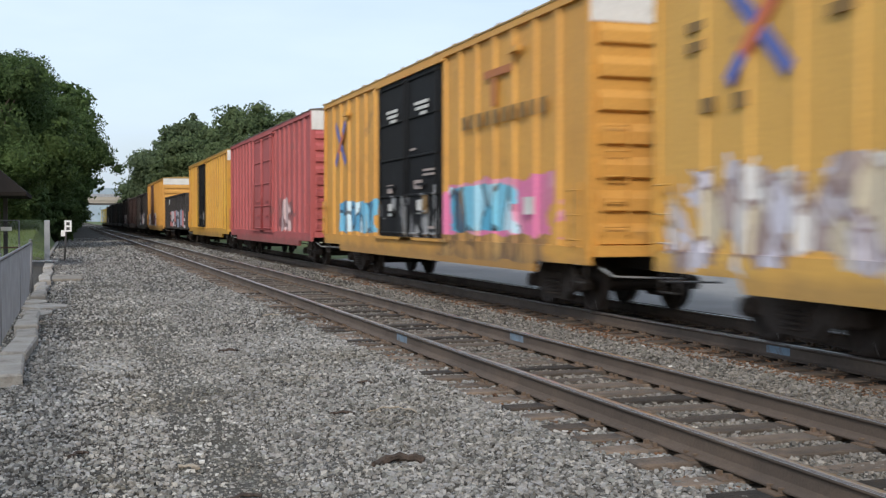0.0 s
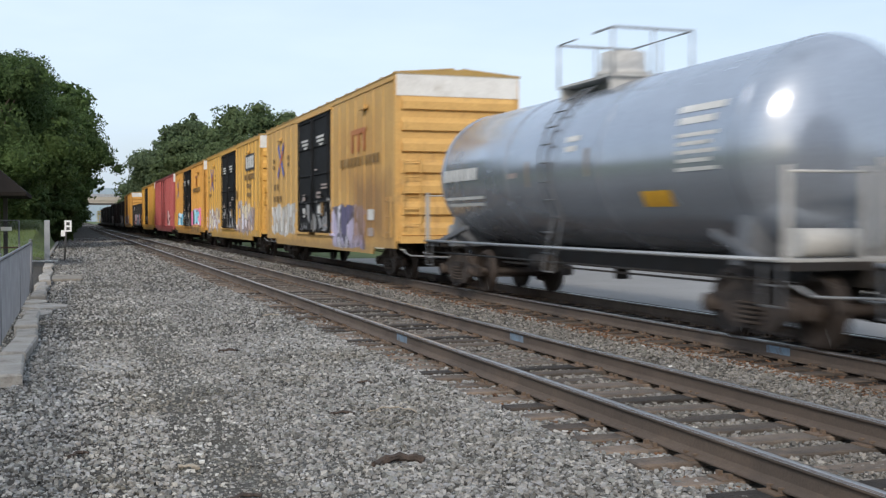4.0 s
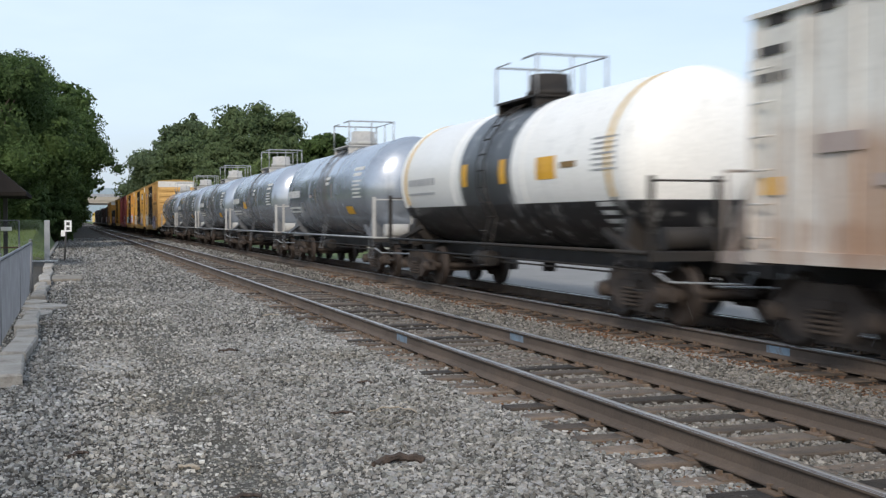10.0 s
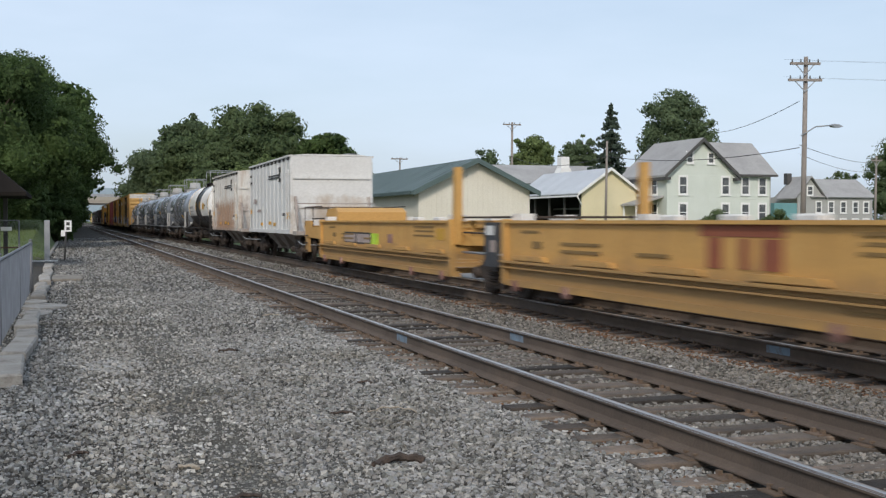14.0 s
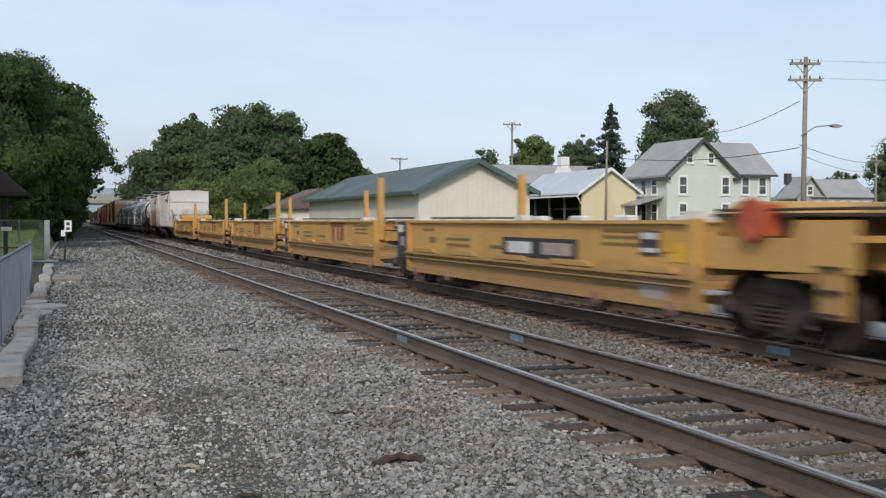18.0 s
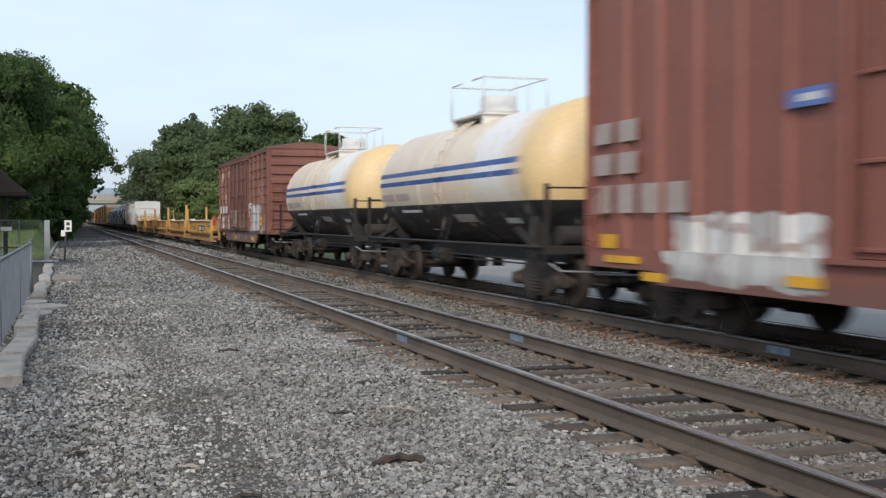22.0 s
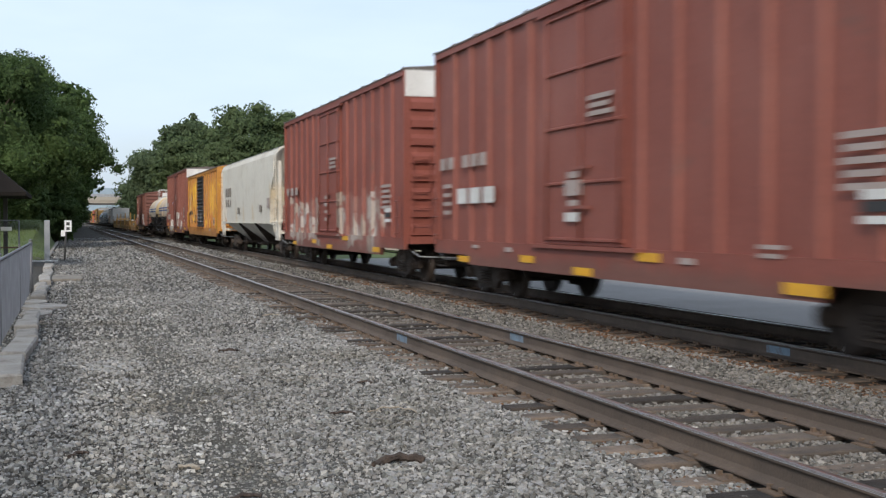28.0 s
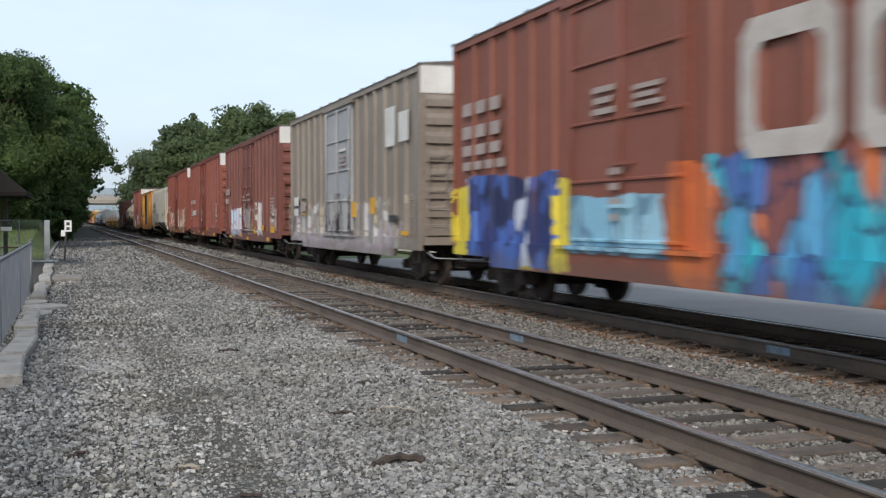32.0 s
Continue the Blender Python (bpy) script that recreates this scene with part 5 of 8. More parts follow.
gondola("black gondola with graffiti along its side", 95.3, 77.9, 3.4, M_gon, letters("w", 4.6, 2.95, 2, 0.4, 0.5))
Y_0 = car_paint("yellow_paint", (0.62, 0.35, 0.05), YEL2, 12)
boxcar("yellow boxcar with a black door", 75.4, 56.6, 5.0, Y_0, M_roof_yellow, [(0.6, 3.7)], M_black_door, white_end=0.5)
M_red = car_paint("faded_red_paint", (0.46, 0.11, 0.11), (0.39, 0.095, 0.09), 14, [graffiti(-6.5, -3.5, 1.1, 2.3, [(0.6, 0.5, 0.5), (0.35, 0.12, 0.12), (0.2, 0.08, 0.08)], 1.2, seed=5, cover=0.8)])
boxcar("faded red boxcar with double doors and a white-topped end", 55.1, 36.0, 5.05, M_red, M_roof_dark, [(-2.2, -0.02), (0.02, 2.2)], M_red, white_end=0.6)

CYAN = [(0.10, 0.42, 0.62), (0.55, 0.75, 0.85), (0.20, 0.55, 0.72), (0.03, 0.08, 0.14), (0.35, 0.62, 0.75)]
PINK = [(0.72, 0.20, 0.38), (0.78, 0.34, 0.48), (0.66, 0.30, 0.40)]
LILAC = [(0.62, 0.60, 0.68), (0.62, 0.54, 0.40), (0.34, 0.26, 0.24), (0.72, 0.70, 0.68), (0.44, 0.35, 0.33), (0.70, 0.42, 0.10), (0.52, 0.48, 0.52)]
WHITES = [(0.66, 0.65, 0.62), (0.60, 0.60, 0.58), (0.45, 0.42, 0.38), (0.68, 0.66, 0.64)]
PURPLE = [(0.42, 0.38, 0.58), (0.12, 0.11, 0.2), (0.50, 0.46, 0.62), (0.62, 0.60, 0.68)]
BROWNS = [(0.36, 0.20, 0.07), (0.46, 0.26, 0.09), (0.25, 0.15, 0.08), (0.52, 0.32, 0.12)]
Y_A = car_paint("yellow_paint", YEL, YEL2, 21, [graffiti(3.0, 7.4, 1.15, 2.05, [(0.16, 0.46, 0.66), (0.6, 0.78, 0.86), (0.08, 0.3, 0.5)], 1.9, 0.3, 3), graffiti(-7.9, -2.0, 0.75, 1.35, BROWNS, 1.5, 0.4, 5, cover=0.8),
                                          graffiti(-8.2, -2.0, 1.2, 2.3, PINK, 1.0, 0.35, 9, (0.6, 0.2, 0.3)), graffiti(-6.5, -2.5, 1.25, 2.2, CYAN, 1.7, 0.25, 6)], streaks=(0.40, 0.24, 0.08))
Y_B = car_paint("yellow_paint", (0.69, 0.40, 0.092), (0.63, 0.355, 0.087), 22, [graffiti(3.7, 8.7, 0.95, 2.2, LILAC, 3.6, 0.9, 8, (0.22, 0.14, 0.13)), graffiti(-8.2, -2.2, 0.9, 2.3, LILAC, 3.2, 0.8, 11, (0.18, 0.12, 0.12))])
Y_C = car_paint("faded_yellow_paint", (0.64, 0.385, 0.125), (0.57, 0.335, 0.11), 23, [graffiti(3.3, 8.4, 0.95, 2.1, WHITES, 2.3, 0.55, 13, (0.34, 0.26, 0.18)), graffiti(-6.4, -2.2, 0.7, 1.95, PURPLE, 1.6, 0.4, 15), stain_or_shade(-8.5, -2, 2, 4.5, (0.50, 0.27, 0.08), 0.6, 4), stain_or_shade(-9.2, -4.5, 0.7, 2.9, (0.26, 0.14, 0.06), 0.8, 6, (4, 4, 0.5))])
DOORS60 = [(-2.15, 0.25), (0.27, 2.65)]
door_bits = [("w", 1.45, 4.1, 1.0, 0.07), ("w", 1.4, 3.98, 0.9, 0.07), ("w", 1.3, 3.86, 0.5, 0.07), ("w", -0.95, 4.1, 1.0, 0.07), ("w", -1.0, 3.98, 0.9, 0.07), ("w", -1.1, 3.86, 0.5, 0.07), ("s", -0.3, 3.1, 0.4, 0.05), ("s", -1.5, 2.6, 0.8, 0.05),
             ("s", -1.5, 2.5, 0.8, 0.05), ("s", 1.6, 2.25, 0.4, 0.2), ("w", 1.6, 1.75, 0.35, 0.3), ("s", -0.7, 2.3, 0.6, 0.2), ("w", -0.8, 1.8, 0.35, 0.32), ("s", -1.7, 1.35, 0.4, 0.06), (M_faint, -1.2, 1.85, 0.3, 0.4)]
a_specs = [("r", -5.5, 4.2, 1.4, 0.14), ("r", -5.3, 3.85, 0.25, 0.5)] + letters("f", -3.7, 3.4, 10, 0.26, 0.43, 0.24) + [("w", -7.0, 1.75, 0.45, 0.3)]
b_specs = [("k", -6.78, 4.03, 2.6, 0.7)] + letters("w", -5.9, 4.03, 4, 0.5, 0.58, 0.44) + letters("f", -5.3, 3.4, 8, 0.24, 0.38, 0.24) + letters("f", -6.05, 3.02, 4, 0.18, 0.34, 0.24) + letters("f", -6.05, 2.62, 4, 0.18, 0.34, 0.24) + [("f", 8.3, 3.9, 0.4, 0.12), ("f", 8.3, 3.65, 0.4, 0.12), ("f", 5.5, 3.9, 0.4, 0.12), ("f", 5.5, 3.65, 0.4, 0.12), ("f", -2.6, 2.7, 0.3, 0.4), ("f", 8.0, 2.9, 0.3, 0.18), ("f", 7.3, 2.9, 0.3, 0.18)]
c_specs = [("r", -5.67, 3.9, 1.6, 0.14), ("r", -4.98, 3.6, 0.2, 0.5), ("r", -5.67, 3.6, 0.2, 0.5), ("r", -6.3, 3.6, 0.2, 0.5)] + letters("f", -3.7, 3.1, 11, 0.24, 0.4, 0.22) + [("w", -7.0, 1.65, 0.6, 0.28), ("s", -7.0, 1.2, 0.55, 0.22), ("f", 7.6, 3.75, 0.35, 0.14), ("f", 7.6, 3.5, 0.35, 0.14), ("f", 4.6, 3.75, 0.35, 0.14), ("f", 4.6, 3.5, 0.35, 0.14), ("f", 7.4, 2.75, 0.35, 0.22), ("f", 6.8, 2.75, 0.35, 0.22), ("f", 7.4, 2.3, 0.35, 0.22), ("f", 6.8, 2.3, 0.35, 0.22), ("f", 6.2, 2.3, 0.35, 0.22)]
for lab, yf_, yr_, pt, sp, cy in (("yellow boxcar with a black door and blue graffiti", 33.9, 15.4, Y_A, a_specs, 7.0), ("bright yellow boxcar with a black door and lilac graffiti", 13.35, -5.3, Y_B, b_specs, 6.95),
                                  ("yellow boxcar with a black door and white and purple graffiti", -7.2, -25.7, Y_C, c_specs, 6.1)):
    car_ = boxcar(lab, yf_, yr_, 5.0, pt, M_roof_yellow, DOORS60, black_door_paint(cy), white_end=0.5, ribs=7, specs=sp, post_out=0.025 if pt is Y_C else 0.045 if pt is Y_B else 0.07)
    crossed_bars(car_, cy, 3.7, 1.2, 1.15)
    marks(car_, door_bits, -1.64)
    for yy in (8.6, -8.9):
        part("vent_bracket", Geo().box(-1.7, -1.6, yy * 0.72 - 0.25, yy * 0.72 + 0.25, 4.42, 4.52), pt, car_)


def tank_paint(name, a, b, seed, layers=(), rough=0.36, metal=0.0):
    return surface(name, a, b, 0.5, 20, rough, metal, 0.03, dirt=tuple(0.6 * v for v in a), dirt_at=(0.6, 0.85), dirt_scale=0.8, layers=layers, seed=seed, spec=0.6, streaks=tuple(0.75 * v for v in a))


M_tank_frame = car_paint("grey_frame_paint", (0.15, 0.16, 0.175), (0.09, 0.09, 0.095), 30)
M_tank_trim = car_paint("grey_trim_paint", (0.46, 0.45, 0.43), (0.33, 0.32, 0.30), 31)
T0, TL = -26.9, 14.89
M_strap = surface("orange_brown_strap", (0.28, 0.22, 0.17), (0.24, 0.20, 0.16), 2, 20, 0.7)
for i in range(5):
    k = 0.03 * (i % 2)
    tp_ = tank_paint("grey_tank_paint", (0.44 + k, 0.48 + k, 0.54 + k), (0.37, 0.405, 0.455), 32 + i, [stain_or_shade(-0.9, -0.2, 1.4, 3.9, (0.30, 0.22, 0.15), 0.55, 2 + i, (1, 0.8, 0.3))] if i in (2, 4) else (), 0.23, 0.62)
    car_ = tank_car(("grey tank car with white stencils and a yellow label", "blue-grey tank car with white stencils and orange straps")[i % 2], T0 - TL * i, T0 - TL * (i + 1), 1.40, 2.40, tp_, M_tank_frame, M_tank_trim, ladder_mat=M_tank_frame,
                    specs=letters("w", 5.3, 2.42, 6, 0.24, 0.34, 0.26) + [("w", 4.4, 1.95, 2.4, 0.06), ("w", 4.4, 1.82, 2.2, 0.06), ("y", *((1.74, 2.2, 0.8, 0.3) if i == 3 else (-3.5, 1.8, 0.8, 0.22)))] + text_lines("w", -4.7, 2.95, 1.1, 2) + text_lines("w", -4.7, 2.6, 1.0, 5, 0.05, 0.06) +
                    text_lines("w", -0.9, 2.8, 0.5, 2) + text_lines("s", 1.6, 2.3, 0.4, 1))
    for yy, zz in ((-1.5, 2.4), (0.9, 2.3)):
        a0, a1 = math.asin((zz - 0.22 - 2.4) / 1.4), math.asin((zz + 0.22 - 2.4) / 1.4)
        pts = [(-1.407 * math.cos(a0 + (a1 - a0) * k / 4), yy + d, 2.4 + 1.407 * math.sin(a0 + (a1 - a0) * k / 4)) for k in range(5) for d in (-0.06, 0.06)]
        part("rust_pad", Geo().add(pts, [(2 * k + 2, 2 * k + 3, 2 * k + 1, 2 * k) for k in range(4)]), M_strap, car_)
M_white_tank = tank_paint("white_tank_paint", (0.88, 0.865, 0.83), (0.84, 0.82, 0.78), 40, [band(1, -1.4, 1.4, (0.05, 0.055, 0.06)), band(2, 0.0, 1.80, (0.018, 0.018, 0.02))])
car_ = tank_car("white and black tank car with a black waist band", T0 - TL * 5, T0 - TL * 6, 1.40, 2.40, M_white_tank, M_black_iron, M_black_iron,
                specs=[("y", -1.0, 2.4, 0.3, 0.45), ("y", 1.1, 2.4, 0.3, 0.45), ("y", -3.0, 2.38, 0.8, 0.38)] + letters("g", 4.9, 2.36, 6, 0.15, 0.34, 0.25) + [("g", 4.1, 2.10, 1.9, 0.05)] + text_lines("g", -5.2, 2.75, 0.9, 7, 0.03, 0.05) + text_lines("w", -5.0, 1.75, 0.6, 4, 0.07, 0.06) + [("f", -3.9, 2.4, 0.6, 0.1)])
for yy in (5.3, -5.3):
    part("strap", Geo().lathe([(1.37, yy - 0.09), (1.41, yy - 0.07), (1.41, yy + 0.07), (1.37, yy + 0.09)], "y", (0, 2.40), 40), surface("amber_band", (0.70, 0.46, 0.14), None, 2, 20, 0.6, layers=[band(2, 0.0, 1.85, (0.02, 0.02, 0.02))]), car_)

HOP = (0.74, 0.72, 0.67)
M_hop1 = car_paint("off_white_paint", HOP, (0.58, 0.55, 0.50), 50, [stain_or_shade(-6.2, -4.72, 0.9, 2.7, (0.16, 0.075, 0.045), 0.95, 2, (1.5, 0.3, 0.8)), stain_or_shade(-4.7, 4.7, 0.9, 2.6, (0.36, 0.20, 0.11), 0.85, 4, (5, 5, 0.25)), stain_or_shade(-4.7, 4.7, 0.9, 1.5, (0.30, 0.16, 0.09), 0.7, 9, (3, 3, 0.4))], streaks=(0.42, 0.29, 0.20), streak_at=(0.54, 0.70))
M_hop2 = car_paint("pale_grey_paint", (0.70, 0.70, 0.68), (0.61, 0.60, 0.58), 51, [stain_or_shade(-6.2, -4.72, 0.9, 2.4, (0.36, 0.25, 0.15), 0.8, 5, (1.5, 0.3, 0.8))], streaks=(0.42, 0.38, 0.34))
M_hop_frame = car_paint("hopper_frame", (0.46, 0.42, 0.38), (0.24, 0.18, 0.15), 52, dirt=(0.10, 0.055, 0.04))
hop_specs = [("k", 4.4, 3.4, 0.5, 0.1), ("k", 4.4, 3.1, 0.5, 0.1), ("k", -1.26, 3.22, 2.2, 0.05), ("k", -1.26, 3.13, 2.2, 0.05), ("k", -2.64, 3.4, 0.34, 0.2), ("k", -2.5, 3.2, 0.3, 0.14), ("k", -2.64, 3.02, 0.4, 0.16), ("y", -4.35, 1.67, 0.5, 0.24), ("y", 1.53, 1.36, 0.42, 0.12),
             ("y", -0.47, 1.4, 0.5, 0.12), ("y", -1.49, 1.36, 0.48, 0.12), ("y", 4.38, 1.88, 0.36, 0.2), ("w", -3.48, 1.6, 0.45, 0.12), ("k", -3.48, 1.72, 0.4, 0.1), ("s", 3.2, 2.3, 0.7, 0.2), ("s", 2.2, 1.9, 0.9, 0.12)]
small_hopper("off-white covered hopper streaked with rust", -118.0, -127.6, 3.85, M_hop1, M_hop_frame, hop_specs)
small_hopper("pale grey covered hopper with sloped outlets", -131.4, -141.0, 3.85, M_hop2, M_hop_frame, hop_specs)

M_well = car_paint("well_car_yellow", (0.60, 0.34, 0.10), (0.52, 0.29, 0.09), 60, dirt=(0.30, 0.19, 0.08), dirt_at=(0.6, 0.85), streaks=(0.40, 0.22, 0.06))
M_maroon = surface("maroon_panel", (0.30, 0.09, 0.04), (0.26, 0.08, 0.04), 1, 20, 0.7)
WELLS = [(-146.0, -158.9), (-161.8, -174.0), (-177.1, -189.3), (-192.3, -204.5), (-207.4, -220.2)]
M_dull_yellow = surface("dull_yellow_mark", (0.60, 0.34, 0.04), None, 2, 20, 0.7)
M_sign_grey = surface("grey_name_board", (0.035, 0.036, 0.038), (0.025, 0.025, 0.027), 2, 20, 0.7)
M_dkred = surface("dusty_red_roller", (0.34, 0.20, 0.17), (0.22, 0.11, 0.09), 3, 20, 0.8)
for i, (a, b) in enumerate(WELLS):
    sp = [("f", 4.9, 1.3, 0.8, 0.05), ("f", 4.6, 1.08, 0.4, 0.12), ("f", 2.9, 1.12, 1.4, 0.05), ("f", 2.9, 1.0, 1.4, 0.05), ("f", -4.4, 1.36, 1.5, 0.04), ("f", -4.4, 1.26, 1.4, 0.04), ("f", -4.4, 1.16, 1.5, 0.04), ("f", -4.2, 0.56, 1.6, 0.04), (M_dull_yellow, -5.6, 1.2, 0.45, 0.25), ("f", 0.6, 1.02, 0.9, 0.05)]
    if i in (1, 2, 3):
        sp += [(M_maroon, -1.5, 1.38, 1.75, 0.16), (M_maroon, -0.95, 1.1, 0.32, 0.38), (M_maroon, -1.6, 1.1, 0.2, 0.36), (M_maroon, -2.15, 1.1, 0.4, 0.36)]
    elif i == 0:
        sp += [(M_sign_grey, 1.8, 1.02, 3.0, 0.32), ("s", 2.6, 1.02, 1.25, 0.23), ("s", 1.1, 1.02, 1.45, 0.23), (M_lime, -0.1, 1.01, 0.7, 0.3), (M_dkred, -1.6, 1.05, 0.4, 0.22)]
    else:
        sp += [(M_sign_grey, -1.2, 1.03, 3.2, 0.34), ("w", -0.4, 1.03, 1.1, 0.2), ("s", -2.0, 1.03, 1.2, 0.2), ("s", -5.2, 0.56, 0.7, 0.26)]
    car_ = well_unit("yellow articulated well car unit, empty" + (" end unit with platform" if i in (0, 4) else ""), a, b, M_well, sp, first=(i == 0), last=(i == 4), post_front=i > 0, post_rear=i < 4)
    hw = (a - b) / 2
    for q in (0.55, 0.9):
        for e in (-1, 1):
            part("side_bearing", Geo().tube((-1.53, e * hw * q, 0.34), (-1.40, e * hw * q, 0.34), 0.10, 12).tube((-1.545, e * hw * q, 0.34), (-1.53, e * hw * q, 0.34), 0.05, 10), M_dkred, car_)

FADE = [(0.50, 0.38, 0.33), (0.20, 0.08, 0.056), (0.21, 0.082, 0.058), (0.44, 0.30, 0.25), (0.19, 0.076, 0.055)]
GREYS = [(0.50, 0.50, 0.49), (0.40, 0.39, 0.38), (0.46, 0.45, 0.44), (0.22, 0.10, 0.08)]
M_bb1 = car_paint("rust_brown_paint", (0.235, 0.096, 0.070), (0.165, 0.068, 0.051), 70, [graffiti(3.3, 7.4, 2.5, 4.0, FADE, 1.9, 0.7, 3, (0.2, 0.08, 0.06), 0.7), graffiti(-6.2, -2.5, 2.3, 3.9, FADE, 2.1, 0.8, 12, (0.2, 0.08, 0.06), 0.6),
                                                                            graffiti(-6.9, -2.7, 0.95, 2.25, GREYS, 1.7, 0.45, 7, (0.42, 0.40, 0.39), 0.85), graffiti(3.2, 7.4, 1.05, 1.75, GREYS, 2.2, 0.7, 4, (0.25, 0.12, 0.1), 0.7),
                                                                            stain_or_shade(-9, 9, 0.84, 1.10, (0.045, 0.033, 0.028), 0.85, 3, (1, 1, 1)), graffiti(-6.8, 5.0, 0.6, 0.9, GREYS, 1.3, 1.2, 9, (0.1, 0.06, 0.05), 0.3)], dirt=(0.085, 0.045, 0.038), streaks=(0.14, 0.06, 0.045))
M_bb1_door = car_paint("rust_brown_door", (0.195, 0.082, 0.06), (0.15, 0.066, 0.05), 69, [graffiti(-2.3, 3.1, 1.15, 2.0, [(0.36, 0.30, 0.28), (0.26, 0.13, 0.10), (0.21, 0.09, 0.07), (0.40, 0.34, 0.30)], 1.0, 0.5, 6, (0.2, 0.1, 0.08), 0.8)], dirt=(0.10, 0.05, 0.04))
boxcar("rust-brown boxcar covered in faded graffiti", -224.6, -239.8, 4.36, M_bb1, M_roof_dark, [(-2.28, 0.4), (0.42, 3.08)], M_bb1_door, ribs=9, posts=1.15, rise=0.25, sill=0.55, cut=2.3, end_z=0.95, drop=0.6, panel_ribs=0.36, specs=letters("w", 6.7, 2.04, 3, 0.36, 1.05, 0.6) + [("y", -6.15, 1.58, 0.6, 0.16), ("y", -6.15, 1.38, 0.6, 0.16), ("y", 7.0, 1.7, 0.5, 0.25), ("y", -3.8, 0.72, 0.7, 0.14), ("y", 1.2, 0.72, 0.6, 0.13), ("y", 5.6, 0.85, 0.5, 0.12)])
CREAM, CREAM2, AMBER = (0.73, 0.63, 0.50), (0.69, 0.55, 0.41), (0.70, 0.50, 0.25)
M_cream = tank_paint("cream_tank_paint", CREAM, CREAM2, 80, [stain_or_shade(-4.0, -1.7, 1.6, 4.4, (0.74, 0.74, 0.73), 0.9, 1, (1, 0.3, 0.3)), stain_or_shade(0.6, 3.6, 2.8, 4.2, (0.68, 0.55, 0.42), 0.6, 4, (1, 0.4, 0.4)), band(2, 2.55, 2.66, (0.02, 0.075, 0.28)), band(2, 2.33, 2.44, (0.02, 0.075, 0.28)),
                                                  band(1, -9, -4.62, AMBER), stain_or_shade(-4.9, -4.3, 2.0, 4.2, AMBER, 0.7, 6, (1, 0.6, 0.3)), band(2, 0.0, 1.86, (0.014, 0.014, 0.016))], 0.45)
for i in range(2):
    tank_car("cream and black tank car with two blue stripes", -240.95 - 13.4 * i, -240.95 - 13.4 * (i + 1), 1.36, 2.36, M_cream, M_black_iron, M_white_end, M_white_mark,
             specs=letters("s", 4.3, 2.06, 2, 0.16, 1.3, 1.1) + [("w", 2.6, 1.72, 1.6, 0.06), ("w", -3.6, 1.5, 0.7, 0.1), ("s", -1.0, 1.55, 1.2, 0.16)], dome_h=0.5, ladder_paint=M_black_iron, ladder_mat=M_cream)
M_bb2 = car_paint("brown_red_paint", (0.27, 0.098, 0.072), (0.225, 0.082, 0.062), 71, [graffiti(2.0, 5.4, 0.7, 1.6, [(0.6, 0.59, 0.56), (0.45, 0.43, 0.41), (0.66, 0.65, 0.63)], 1.8, 0.4, 2, (0.35, 0.25, 0.22)),
                                                                            graffiti(-4.5, -1.0, 0.95, 2.05, [(0.52, 0.50, 0.47), (0.42, 0.38, 0.35), (0.25, 0.1, 0.08)], 1.4, 0.7, 5, (0.24, 0.1, 0.08))])
REFL = [("y", 5.7, 0.74, 0.6, 0.12), ("y", 2.45, 0.84, 0.6, 0.12), ("y", 0.25, 0.72, 0.65, 0.12), ("y", -1.8, 1.0, 0.6, 0.12), ("y", -5.2, 0.76, 0.7, 0.13)]
DATA = text_lines("s", -6.2, 2.35, 0.85, 5, 0.07, 0.06) + [("w", -6.35, 1.75, 0.5, 0.1), ("k", -6.35, 1.63, 0.5, 0.1), ("w", -6.35, 1.5, 0.5, 0.08)]
DOOR50 = [(-1.12, 1.65)]
door50_bits = text_lines("s", -0.4, 3.32, 0.8, 3, 0.07, 0.05) + text_lines("s", 0.5, 2.2, 0.4, 4, 0.1, 0.12)
c_ = boxcar("brown-red boxcar with pale graffiti", -268.9, -284.4, 4.98, M_bb2, M_roof_dark, DOOR50, M_bb2, white_end=0.6, ribs=8, specs=letters("s", 7.2, 2.75, 2, 0.3, 0.75, 0.55) + letters("s", 7.2, 2.3, 2, 0.3, 0.75, 0.55) + letters("s", 7.2, 1.8, 4, 0.4, 0.7, 0.5) + DATA + REFL +
             [(M_blue_tag, 2.4, 2.8, 0.7, 0.2), ("w", 2.35, 2.8, 0.4, 0.08), ("y", 7.0, 1.2, 0.5, 0.2), ("y", 6.6, 0.95, 1.0, 0.1), ("y", -6.4, 1.25, 0.5, 0.2), ("y", -6.8, 0.95, 1.0, 0.12)])
marks(c_, door50_bits, -1.64)
M_yb_door = car_paint("tagged_black_door", (0.03, 0.029, 0.03), (0.05, 0.048, 0.046), 6, [graffiti(-1.0, 1.9, 1.2, 2.4, [(0.03, 0.03, 0.03), (0.36, 0.35, 0.34), (0.05, 0.05, 0.05), (0.24, 0.23, 0.22)], 2.6, 0.9, 3, (0.04, 0.04, 0.04), 0.8)])
M_rub = surface("rubbed_pale_patch", (0.52, 0.36, 0.20), (0.50, 0.26, 0.07), 3, 20, 0.8)
